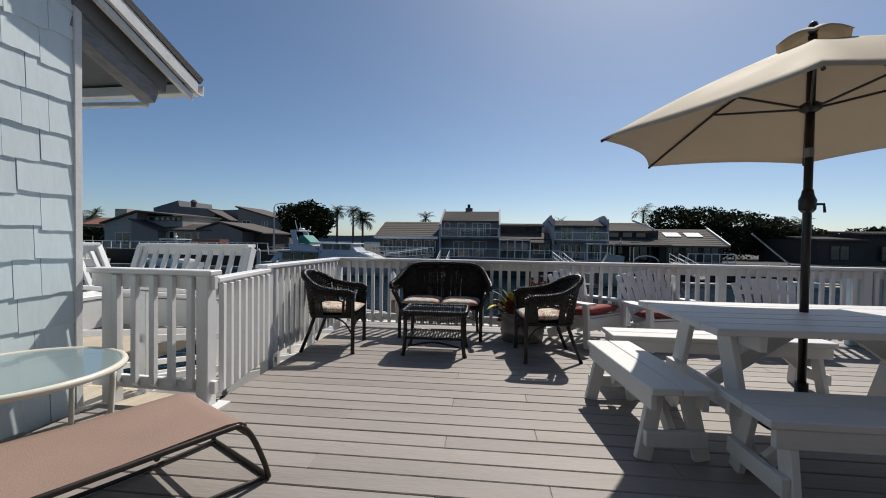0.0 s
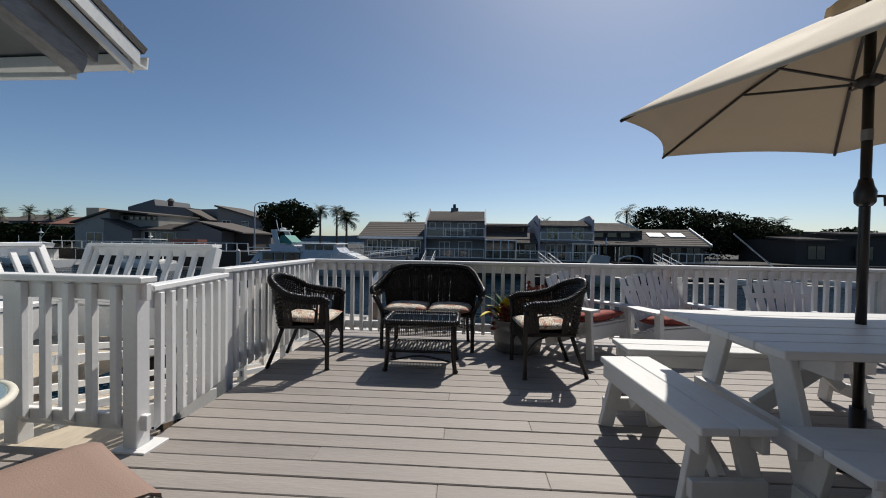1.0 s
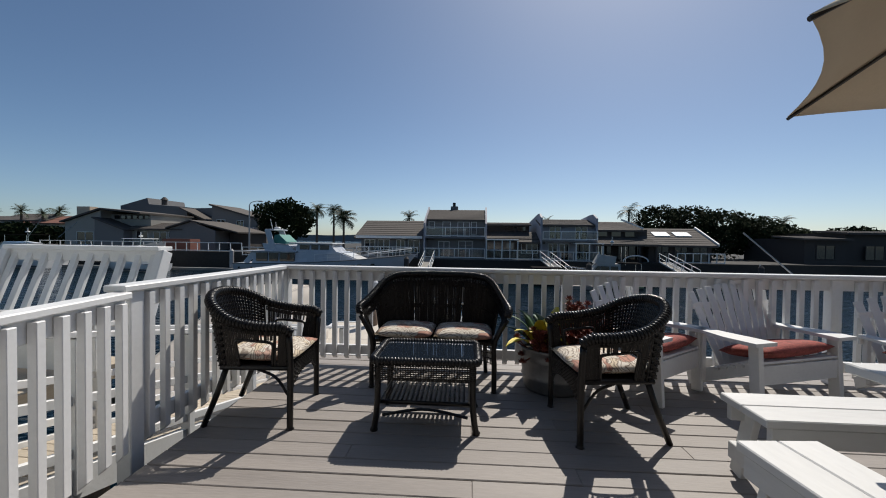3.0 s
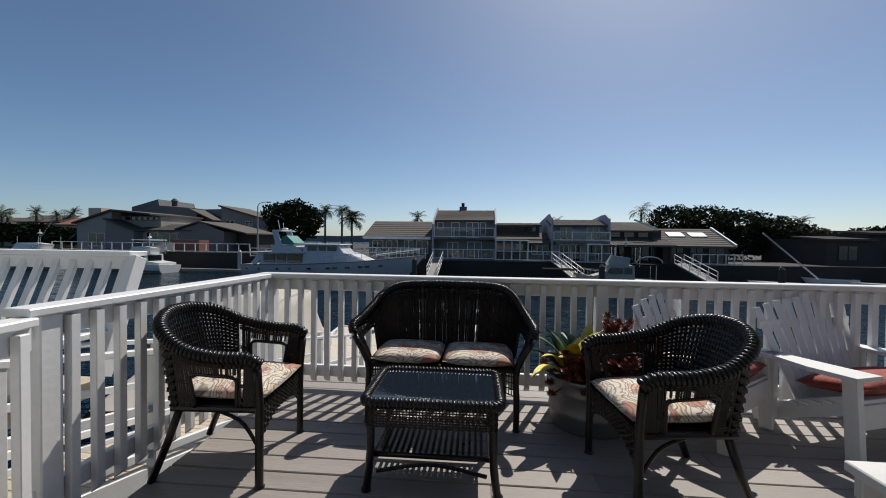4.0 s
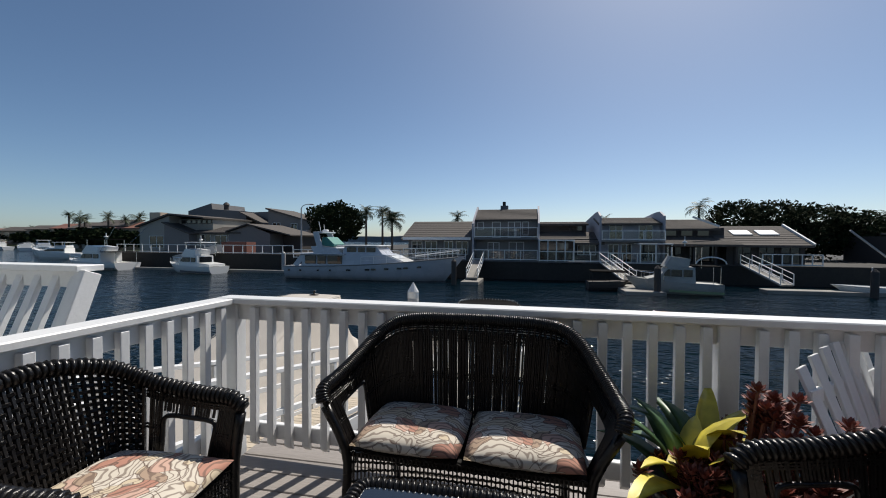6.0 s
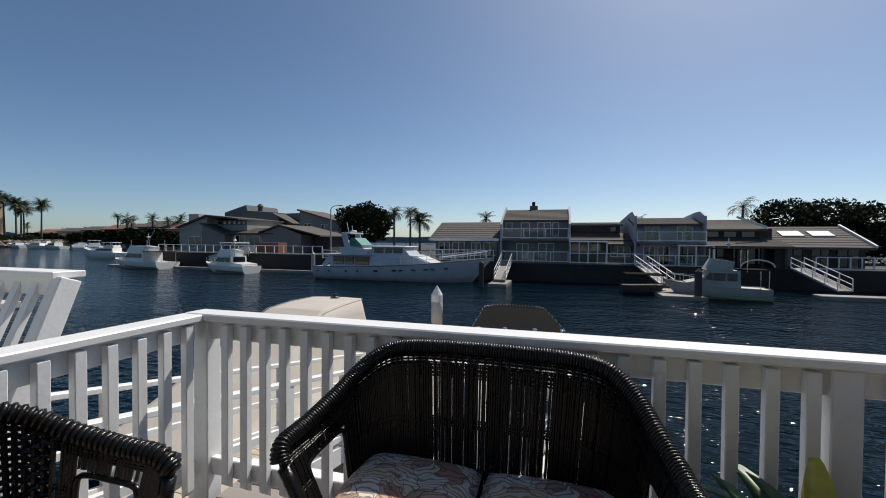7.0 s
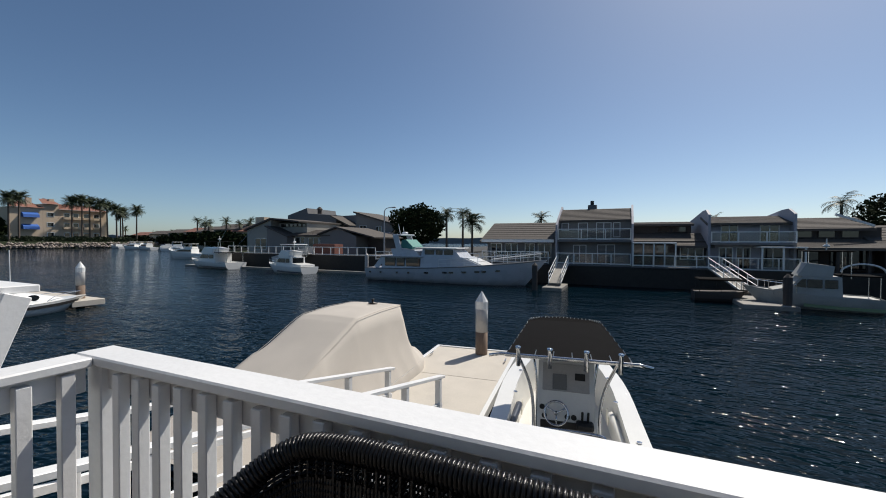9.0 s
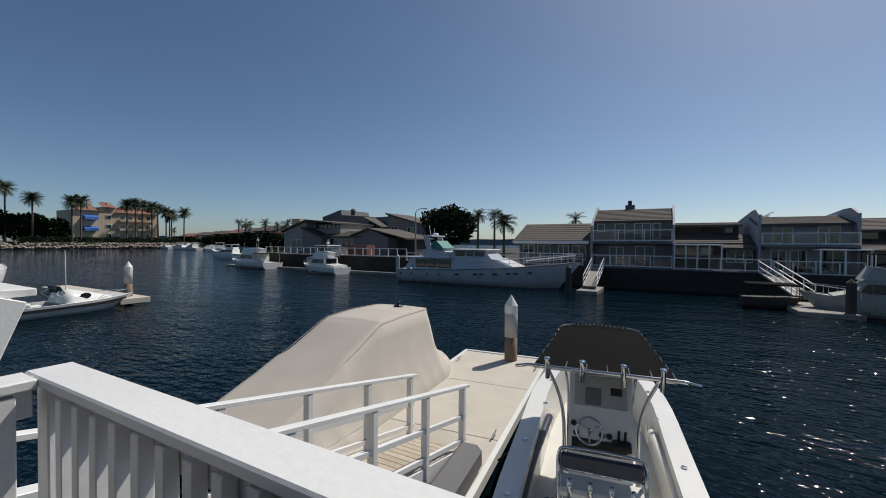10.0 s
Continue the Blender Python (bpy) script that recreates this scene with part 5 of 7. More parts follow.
    tube(bm, [(x, y, zt + 0.03 - 0.05 * (y / 0.74) ** 2 + 0.02 * (x - cx)) for x, y in outline], 0.019, 8, closed=True)
    part("top_pipe", bm, M_CHROME, tt, "polished steel pipe rim", True)
    bm = bmesh.new()
    for k in range(46):
        f = k / 46 * len(outline)
        i, q = int(f), f - int(f)
        a, b = Vector((*outline[i], 0)), Vector((*outline[(i + 1) % len(outline)], 0))
        p = a.lerp(b, q)
        tube(bm, [(p.x * 1.0, p.y, zt + 0.0 + 0.02 * (p.x - cx)), (p.x + (cx + 0.7 - p.x) * 0.04, p.y * 0.95, zt + 0.066 + 0.02 * (p.x - cx))], 0.007, 4)
    tagged(part("lacing", bm, M_GEL, tt, "white lacing cord"), kind="stuff")
    bm = bmesh.new()
    tube(bm, [(cx - 0.36, -0.95, zt - 0.02), (cx - 0.33, -0.8, zt + 0.0), (cx - 0.32, 0.8, zt + 0.0), (cx - 0.36, 0.95, zt - 0.02)], 0.021, 8)
    part("rear_bar", bm, M_CHROME, tt, "steel bar that carries the rod holders", True)
    for y in (-0.6, -0.22, 0.2, 0.58):
        bm = bmesh.new()
        tube(bm, [(cx - 0.35, y, zt - 0.12), (cx - 0.40, y, zt + 0.10), (cx - 0.405, y, zt + 0.13)], [0.027, 0.027, 0.034], 10)
        part("rod_holder", bm, M_CHROME, tt, "upright chrome rod holder", True)
    for s in (-1, 1):
        for x0, x1 in ((cx - 0.02, cx - 0.26), (cx + 0.9, cx + 1.2)):
            bm = bmesh.new()
            tube(bm, spline([(x0, s * 0.42, 0.22), (x0, s * 0.42, 1.4), (x1, s * 0.6, zt)], 12), 0.021, 8)
            part("upright_pipe", bm, M_CHROME, g, "polished steel upright", True)
    # leaning post
    sx = 2.4
    for s in (-1, 1):
        bm = bmesh.new()
        tube(bm, spline([(sx - 0.12, s * 0.4, 0.22), (sx - 0.1, s * 0.42, 0.9), (sx + 0.05, s * 0.42, 1.22), (sx + 0.14, s * 0.4, 0.8), (sx + 0.16, s * 0.4, 0.22)], 22), 0.02, 8)
        part("seat_pipe", bm, M_CHROME, g, "", True)
    bm = bmesh.new()
    box(bm, (sx - 0.16, -0.42, 0.86), (sx + 0.18, 0.42, 0.96), 0.03)
    part("helm_seat", bm, M_CREAMGEL, g, "cream helm seat")
    bm = bmesh.new()
    tube(bm, spline([(sx - 0.05, -0.42, 1.0), (sx + 0.02, -0.42, 1.24), (sx + 0.04, -0.3, 1.3), (sx + 0.04, 0.3, 1.3), (sx + 0.02, 0.42, 1.24), (sx - 0.05, 0.42, 1.0)], 26), 0.02, 8)
    tube(bm, [(sx - 0.02, -0.42, 1.1), (sx - 0.02, 0.42, 1.1)], 0.016, 8)
    part("backrest_rail", bm, M_CHROME, g, "steel backrest rail", True)
    bm = bmesh.new()
    box(bm, (sx - 0.06, -0.4, 1.12), (sx - 0.0, 0.4, 1.28), 0.02)
    part("backrest", bm, M_NAVY, g, "navy padded backrest")
    for k in range(4):
        bm = bmesh.new()
        y = -0.3 + k * 0.2
        tube(bm, [(sx - 0.14, y, 0.82), (sx - 0.18, y, 1.08)], 0.024, 8)
        part("rod_holder", bm, M_CHROME, g, "upright chrome rod holder", True)
    bm = bmesh.new()
    lathe(bm, [(0.2, 0.22), (0.24, 0.5), (0.23, 0.75), (0.15, 0.87), (0.04, 0.9)], 22, (1.15, 0.15))
    part("live_well", bm, M_CHROME, g, "polished metal live-well lid", True)
    # coil of line
    bm = bmesh.new()
    tube(bm, [(2.9 + 0.16 * math.cos(k * 0.5) + 0.02 * k % 0.09, 0.58 + 0.07 * math.sin(k * 0.5), 0.24 + 0.0012 * k) for k in range(60)], 0.012, 5)
    part("rope_coil", bm, M_BLACK, g, "coiled black line")
    bm = bmesh.new()
    tube(bm, [(3.2, 0.98, 0.79), (3.05, 1.05, 0.8), (2.95, 0.96, 0.8), (3.1, 0.9, 0.8), (3.25, 1.02, 0.8), (3.35, 1.3, 0.5)], 0.011, 5)
    part("mooring_line", bm, M_BLACK, g, "black mooring line")


console_boat()

bm = bmesh.new()
box(bm, (-0.17, -1.0, 0.0), (0.17, 1.0, 0.34), 0.07)
solid("dock_box", bm, M_GREYWALL2, "dark grey rounded dock box standing on the finger dock", "storage box", smooth=False, m=pose(-2.42, 9.9, DOCK_Z, 0, 0, 6))


# ---------------------------------------------------------------- boats further off
def cabin_boat(name, label, L, beam, m, free=0.8, sheer=0.7, tower=0):
    paint = M_GEL
    g = thing(name, label, "boat", m, "moored boats")
    bm = bmesh.new()
    secs = hull(bm, L, beam, free, sheer)
    deck_plate(bm, secs, 0.05)
    part("hull", bm, paint, g, "white hull", False)
    a, b = L * 0.32, L * 0.78
    w = beam * 0.36
    z = free + 0.05
    h = 0.55 * L / 8 + 0.25
    bm = bmesh.new()
    loft(bm, [[(a, -w, z - 0.1), (a, -w, z + h), (a, w, z + h), (a, w, z - 0.1), (a, -w, z - 0.1)], [(b - L * 0.13, -w, z - 0.1), (b - L * 0.13, -w * 0.9, z + h), (b - L * 0.13, w * 0.9, z + h), (b - L * 0.13, w, z - 0.1), (b - L * 0.13, -w, z - 0.1)],
              [(b + L * 0.05, -w * 0.5, z), (b + L * 0.04, -w * 0.5, z + 0.12 + sheer * 0.5), (b + L * 0.04, w * 0.5, z + 0.12 + sheer * 0.5), (b + L * 0.05, w * 0.5, z), (b + L * 0.05, -w * 0.5, z)]])
    cab = part("cabin", bm, paint, g, "white cabin")
    for s in (-1, 1):
        bm = bmesh.new()
        prism(bm, [(a + 0.1, s * (w + 0.005), z + h * 0.35), (a + 0.15, s * (w + 0.005), z + h * 0.85), (b - L * 0.16, s * (w + 0.005), z + h * 0.85), (b - L * 0.06, s * (w + 0.005), z + h * 0.4)], (0, s * 0.012, 0))
        part("window", bm, M_WINDOW, cab, "dark cabin window")
    bm = bmesh.new()
    prism(bm, [(b - L * 0.125, -w * 0.8, z + h * 0.95), (b - L * 0.125, w * 0.8, z + h * 0.95), (b - L * 0.03, w * 0.7, z + h * 0.5), (b - L * 0.03, -w * 0.7, z + h * 0.5)], (0.03, 0, 0.03))
    part("windscreen", bm, M_WINDOW, cab, "raked dark windscreen")
    if tower:
        t = z + h
        for s in (-1, 1):
            for x in (a + 0.1, a + L * 0.2):
                bm = bmesh.new()
                tube(bm, [(x, s * w * 0.9, t - 0.05), (x + 0.1, s * w * 0.7, t + tower)], 0.04, 6)
                part("tower_leg", bm, M_CHROME, g)
        bm = bmesh.new()
        box(bm, (a - 0.1, -w * 0.95, t + tower), (a + L * 0.24, w * 0.95, t + tower + 0.07), 0.03)
        part("hardtop", bm, M_GEL, g, "white hardtop")
        bm = bmesh.new()
        box(bm, (a, -w * 0.8, t), (a + L * 0.2, w * 0.8, t + tower * 0.45), 0.06)
        part("flybridge", bm, M_GEL, g, "flybridge screen")
    bm = bmesh.new()
    for s in (-1, 1):
        pts = [(q[0][0], s * abs(q[0][1]) * 0.93, q[0][2] + 0.42) for q in secs[int(len(secs) * 0.55):-1]]
        tube(bm, pts, 0.018, 5)
        for p in pts[::2]:
            tube(bm, [(p[0], p[1], p[2] - 0.42), p], 0.014, 5)
    part("bow_rail", bm, M_CHROME, g, "steel bow rail")
    return g


def runabout():
    """Low runabout with a small domed cuddy; its bow points along +x."""
    g = thing("runabout", "small white cuddy runabout with a dark hull stripe", "boat", pose(-24.9, 10.7, WATER_Z, 0, 0, 96), "moored boats")
    L, B = 6.0, 2.1
    bm = bmesh.new()
    secs = hull(bm, L, B, 0.50, 0.14, full=0.5)
    part("hull", bm, M_GEL, g, "white hull", True)
    bm = bmesh.new()
    for side, sg in ((0, 1), (-1, -1)):
        rows = [[Vector(q[side]).lerp(Vector(q[1 if side == 0 else -2]), 0.55) + Vector((0, sg * 0.012, 0)),
                 Vector(q[1 if side == 0 else -2]) + Vector((0, sg * 0.014, -0.06))] for q in secs[:-1]]
        loft(bm, rows, cap=False)
    part("stripe", bm, M_BLACK, g, "dark hull stripe")
    bm = bmesh.new()
    deck_plate(bm, secs[9:], -0.02)
    deck_plate(bm, secs[:10], 0.28, 0.16)
    for side, sg in ((0, 1), (-1, -1)):
        rows = [[Vector(q[side]) + Vector((0, 0, 0.02)), Vector(q[side]) + Vector((0, -sg * 0.16, 0.02)), Vector(q[side]) + Vector((0, -sg * 0.16, -0.3))] for q in secs[:11]]
        loft(bm, rows, cap=False)
    part("deck", bm, M_GEL, g, "white foredeck and side decks")
    bm = bmesh.new()
    rows = []
    for x, h, w in ((2.75, 0.58, 0.78), (3.1, 0.66, 0.76), (3.5, 0.54, 0.72), (4.1, 0.36, 0.6), (4.7, 0.16, 0.42), (5.1, 0.03, 0.2)):
        z = 0.48 + 0.14 * (x / L) ** 2
        rows.append([(x, w * math.cos(a), z + h * math.sin(a) ** 0.8) for a in [math.pi * k / 10 for k in range(11)]])
    loft(bm, rows)
    cab = part("cuddy_cabin", bm, M_GEL, g, "rounded white cuddy cabin", True)
    for sg in (-1, 1):
        bm = bmesh.new()
        lathe(bm, [(0.17, 0.0), (0.17, 0.03), (0.05, 0.035)], 14)
        for v in bm.verts:
            v.co = Vector((3.55 + v.co.x * 1.3, sg * (0.66 + v.co.z), 0.82 + v.co.y * 0.8))
        part("porthole", bm, M_WINDOW, cab, "dark oval port")
        bm = bmesh.new()
        tube(bm, [(2.75, sg * 0.74, 0.75), (2.45, sg * 0.7, 1.0), (2.75, sg * 0.4, 1.25)], 0.02, 6)
        part("windscreen_frame", bm, M_CHROME, cab)
    bm = bmesh.new()
    prism(bm, [(2.75, -0.7, 1.0), (2.75, 0.7, 1.0), (2.62, 0.55, 1.34), (2.62, -0.55, 1.34)], (0.02, 0, 0))
    part("windscreen", bm, M_WINDOW, cab, "dark windscreen")
    bm = bmesh.new()
    box(bm, (-0.35, -0.22, 0.35), (0.12, 0.22, 0.95), 0.08)
    box(bm, (-0.28, -0.08, -0.3), (-0.08, 0.08, 0.4), 0.03)
    part("outboard_motor", bm, M_BLACK, g, "black outboard motor")
    for y in (-0.45, 0.45):
        bm = bmesh.new()
        box(bm, (1.5, y - 0.22, 0.24), (1.95, y + 0.22, 0.6), 0.06)
        part("seat", bm, M_CREAMGEL, g)
    bm = bmesh.new()
    for sg in (-1, 1):
        tube(bm, spline([(4.0, sg * 0.70, 0.55), (4.4, sg * 0.62, 0.80), (5.2, sg * 0.3, 0.88), (5.75, 0, 0.88)], 14), 0.014, 5)
    part("bow_rail", bm, M_CHROME, g, "steel bow rail")
    bm = bmesh.new()
    tube(bm, [(3.0, -0.2, 1.1), (2.97, -0.2, 3.0)], 0.02, 5)
    part("antenna", bm, M_GEL, g, "thin white whip antenna")


runabout()
bm = bmesh.new()
box(bm, (-36, 15.9, DOCK_Z - 0.3), (-25.1, 17.3, DOCK_Z), 0.02)
solid("small_dock", bm, M_DOCK, "pale floating dock beside a small boat", "dock")
cabin_boat("cabin_cruiser", "white cabin cruiser with a steel bow rail", 7.5, 2.6, pose(-40.0, 11.6, WATER_Z, 0, 0, 140), 1.0, 0.6)


def flybridge_boat(name, label, m, paint, band, top=True):
    """Short tall flybridge boat; bow along +x; band: colour of the stripe low on its side."""
    g = thing(name, label, "boat", m, "moored boats")
    L, B = 5.6, 2.2
    bm = bmesh.new()
    secs = hull(bm, L, B, 0.72, 0.36, full=0.5)
    deck_plate(bm, secs, 0.06)
    part("hull", bm, paint, g, "white hull", True)
    for side, sg in ((1, 1), (-2, -1)):
        bm = bmesh.new()
        loft(bm, [[Vector(q[side]) + Vector((0, sg * 0.02, -0.26)), Vector(q[side]) + Vector((0, sg * 0.02, -0.42))] for q in secs[:12]], cap=False)
        part("stripe", bm, band, g, "coloured stripe")
    bm = bmesh.new()
    prism(bm, [(1.5, -0.8, 0.6), (1.55, -0.8, 1.75), (3.1, -0.8, 1.75), (3.6, -0.8, 1.15), (4.3, -0.8, 0.95), (4.3, -0.8, 0.7)], (0, 1.6, 0))
    cab = part("cabin", bm, paint, g, "white cabin")
    for y in (-0.83, 0.79):
        for xa, xb in ((1.7, 2.2), (2.3, 2.9)):
            bm = bmesh.new()
            box(bm, (xa, y - 0.03, 1.15), (xb, y + 0.06, 1.6), 0.02)
            part("window", bm, M_WINDOW, cab, "dark cabin window")
        bm = bmesh.new()
        prism(bm, [(2.95, y - 0.02, 1.15), (2.95, y - 0.02, 1.6), (3.1, y - 0.02, 1.6), (3.4, y - 0.02, 1.2)], (0, 0.07, 0))
        part("window", bm, M_WINDOW, cab, "dark raked side window")
    bm = bmesh.new()
    prism(bm, [(1.9, -0.75, 1.76), (1.8, -0.8, 2.3), (2.9, -0.75, 2.45), (3.3, -0.7, 1.76)], (0, 1.5, 0))
    part("flybridge", bm, paint, g, "raised flybridge coaming")
    if top:
        bm = bmesh.new()
        box(bm, (0.1, -0.85, 1.80), (1.55, 0.85, 1.86), 0.02)
        part("aft_awning", bm, M_BLACKCLOTH, g, "dark awning over the cockpit")
    else:
        bm = bmesh.new()
        loft(bm, [[(0.25, y, z) for y, z in ((-0.8, 0.74), (-0.8, 0.95), (0.8, 0.95), (0.8, 0.74))], [(1.5, y, z) for y, z in ((-0.8, 0.74), (-0.8, 1.1), (0.8, 1.1), (0.8, 0.74))]])
        part("cockpit_coaming", bm, paint, g, "white cockpit coaming")
        bm = bmesh.new()
        box(bm, (1.47, -0.6, 0.75), (1.5, 0.6, 1.65), 0.01)
        part("cabin_door", bm, M_WINDOW, g, "dark aft cabin door")
    bm = bmesh.new()
    box(bm, (1.1, -0.8, 3.05), (3.0, 0.8, 3.12), 0.03)
    part("hardtop", bm, M_BLACKCLOTH if top else paint, g, "top over the flybridge")
    for x in (1.2, 2.85):
        for y in (-0.72, 0.72):
            bm = bmesh.new()
            tube(bm, [(x, y, 1.7), (x, y, 3.06)], 0.022, 6)
            part("stanchion", bm, M_CHROME, g)
    for y in (-0.78, 0.78) if top else ():
        bm = bmesh.new()
        tube(bm, [(0.15, y, 0.7), (0.15, y, 1.82)], 0.022, 6)
        part("stanchion", bm, M_CHROME, g)
    bm = bmesh.new()
    tube(bm, [(2.0, 0, 3.1), (2.0, 0, 3.75)], 0.03, 6)
    lathe(bm, [(0.12, 3.3), (0.16, 3.36), (0.1, 3.44)], 10, (2.0, 0))
    part("mast", bm, M_GEL, g, "short mast with a pale lamp")
    bm = bmesh.new()
    for sg in (-1, 1):
        pts = [(q[0][0], sg * abs(q[0][1]) * 0.93, q[0][2] + 0.45) for q in secs[12:-1]]
        tube(bm, pts, 0.018, 5)
        for p in pts[::2]:
            tube(bm, [(p[0], p[1], p[2] - 0.45), p], 0.014, 5)
    part("bow_rail", bm, M_CHROME, g, "steel bow rail")
    return g


flybridge_boat("flybridge_boat", "short white flybridge cabin boat, darkened as in shade, with a pale green waterline stripe", pose(11.6, 33.2, WATER_Z, 0, 0, 173), M_SHADEGEL, M_GREEN)
fb = flybridge_boat("sportfishing_boat", "white sportfishing boat with a tall flybridge and outrigger poles", pose(-43.6, 39.6, WATER_Z, 0, 0, 176) @ Matrix.Diagonal((1.66, 1.4, 1.08, 1)), M_GEL, M_NAVY)
for y in (-0.8, 0.8):
    bm = bmesh.new()
    tube(bm, [(1.6, y, 1.8), (-0.4, y * 1.5, 4.4)], 0.014, 5)
    part("outrigger", bm, M_CHROME, fb, "long thin outrigger pole")
flybridge_boat("small_cruiser", "small white flybridge cruiser at the far dock", pose(-30.3, 37.9, WATER_Z, 0, 0, 173) @ Matrix.Diagonal((1.22, 1.15, 1.0, 1)), M_GEL, M_NAVY, False)


def yacht():
    m = pose(-21.6, 37.4, WATER_Z) @ Matrix.Diagonal((1, 1, 0.86, 1))
    g = thing("motor_yacht", "long white flush-deck motor yacht moored by the seawall", "boat", m, "moored boats")
    L, B = 15.9, 4.0
    bm = bmesh.new()
    secs = hull(bm, L, B, 1.3, 1.15, 0.5, 1.7, 28, 0.55, 0.95)
    deck_plate(bm, secs, 0.1)
    hl = part("hull", bm, M_YACHT, g, "pale hull with a row of oval ports", True)
    for k, f in enumerate((0.05, 0.12, 0.2, 0.27, 0.40, 0.50, 0.55, 0.61, 0.67, 0.73, 0.8)):
        s = secs[round(f * 28)]
        for side, sg in ((1, 1), (-2, -1)):
            p = Vector(s[side])
            bm = bmesh.new()
            w = 0.09 if k < 4 else 0.2
            box(bm, (p.x - w, p.y + sg * 0.0 - 0.03, p.z - 0.15), (p.x + w, p.y + 0.045 * sg + 0.03, p.z + 0.02), 0.02)
            part("porthole", bm, M_WINDOW, hl, "dark oval port")
    bm = bmesh.new()
    for side in (0, -1):
        tube(bm, [Vector(s[side]) + Vector((0, 0, -0.02)) for s in secs[:-1]], 0.05, 6)
    part("rub_rail", bm, M_SOFFIT, g, "grey rub rail")

    def deckhouse(name, pts, w0, w1, mat=M_YACHT, label=""):
        bm = bmesh.new()
        n = len(pts)
        a = [bm.verts.new((x, -(w0 if z < pts[0][1] + 0.3 else w1), z)) for x, z in pts]
        b = [bm.verts.new((x, (w0 if z < pts[0][1] + 0.3 else w1), z)) for x, z in pts]
        bm.faces.new(a)
        bm.faces.new(b[::-1])
        for i in range(n):
            j = (i + 1) % n
            bm.faces.new((a[i], b[i], b[j], a[j]))
        return part(name, bm, mat, g, label)

    s = L
    cab = deckhouse("saloon", [(0.10 * s, 1.2), (0.11 * s, 2.5), (0.36 * s, 2.55), (0.585 * s, 2.55), (0.72 * s, 1.55), (0.72 * s, 1.2)], 1.65, 1.5, M_YACHT, "white deckhouse")
    for sg in (-1, 1):
        for a, b in ((0.125, 0.19), (0.2, 0.25), (0.26, 0.345)):
            bm = bmesh.new()
            box(bm, (a * s, sg * 1.575 - 0.1, 1.55), (b * s, sg * 1.575 + 0.1, 2.38), 0.02)
            part("window", bm, M_WINDOW, cab, "dark saloon window")
    bm = bmesh.new()
    prism(bm, [(0.60 * s, -1.3, 2.46), (0.60 * s, 1.3, 2.46), (0.70 * s, 1.3, 1.72), (0.70 * s, -1.3, 1.72)], (0.04, 0, 0.05))
    part("foredeck_hatch", bm, M_GEL, cab, "bright white sloping forward panel")
    ph = deckhouse("pilothouse", [(0.34 * s, 2.5), (0.35 * s, 3.35), (0.53 * s, 3.35), (0.575 * s, 2.5)], 1.35, 1.25, M_YACHT, "white pilothouse")
    for sg in (-1, 1):
        for a, b in ((0.365, 0.42), (0.43, 0.47), (0.478, 0.53)):
            bm = bmesh.new()
            box(bm, (a * s, sg * 1.28 - 0.06, 2.75), (b * s, sg * 1.28 + 0.06, 3.22), 0.02)
            part("window", bm, M_WINDOW, ph, "dark pilothouse window")
    bm = bmesh.new()
    box(bm, (0.31 * s, -1.55, 3.34), (0.555 * s, 1.55, 3.44), 0.04)
    part("pilothouse_roof", bm, M_GEL, g, "white overhanging roof")
    bm = bmesh.new()
    box(bm, (0.05 * s, -1.75, 2.48), (0.36 * s, 1.75, 2.58), 0.03)
    part("aft_overhang", bm, M_YACHT, g, "boat deck that overhangs the aft windows")
    deckhouse("flybridge", [(0.17 * s, 2.5), (0.15 * s, 3.3), (0.30 * s, 3.2), (0.345 * s, 2.5)], 1.4, 1.35, M_YACHT, "white flybridge coaming")
    for sg in (-1, 1):
        bm = bmesh.new()
        beam(bm, (0.215 * s, sg * 1.35, 2.6), (0.175 * s, sg * 1.2, 4.75), 0.12, 0.5, up=(1, 0, 0))
        part("radar_arch", bm, M_YACHT, g, "raked radar arch")
    bm = bmesh.new()
    box(bm, (0.16 * s, -1.25, 4.65), (0.215 * s, 1.25, 4.8), 0.04)
    part("arch_top", bm, M_YACHT, g)
    bm = bmesh.new()
    prism(bm, [(0.21 * s, -1.0, 4.2), (0.235 * s, -1.0, 4.25), (0.28 * s, -1.0, 3.5), (0.275 * s, -1.0, 3.3), (0.2 * s, -1.0, 3.35)], (0, 2.0, 0))
    part("bimini", bm, M_TEAL, g, "teal canvas flybridge enclosure")
    bm = bmesh.new()
    lathe(bm, [(0.22, 4.8), (0.3, 4.9), (0.26, 5.02), (0.1, 5.06)], 14, (0.19 * s, 0.1))
    part("radar_dome", bm, M_GEL, g, "", True)
    bm = bmesh.new()
    tube(bm, [(0.165 * s, 0, 4.7), (0.15 * s, 0, 5.9)], 0.03, 5)
    tube(bm, [(0.17 * s, 0.5, 4.7), (0.165 * s, 0.5, 5.6)], 0.02, 5)
    part("antenna_mast", bm, M_GEL, g)
    bm = bmesh.new()
    for side in (0, -1):
        pts = [Vector(q[side]) + Vector((0, -0.05 if side == 0 else 0.05, 0.75)) for q in secs[13:-1]]
        tube(bm, pts, 0.028, 5)
        tube(bm, [p - Vector((0, 0, 0.37)) for p in pts], 0.014, 5)
        for p in pts[::2]:
            tube(bm, [p - Vector((0, 0, 0.75)), p], 0.02, 5)
    part("bow_rail", bm, M_GEL, g, "white pipe bow rail")
    bm = bmesh.new()
    tube(bm, [(0.72 * s, 0.3, 2.4), (0.97 * s, 0.1, 3.0)], 0.05, 6)
    part("boom", bm, M_GEL, g)
    bm = bmesh.new()
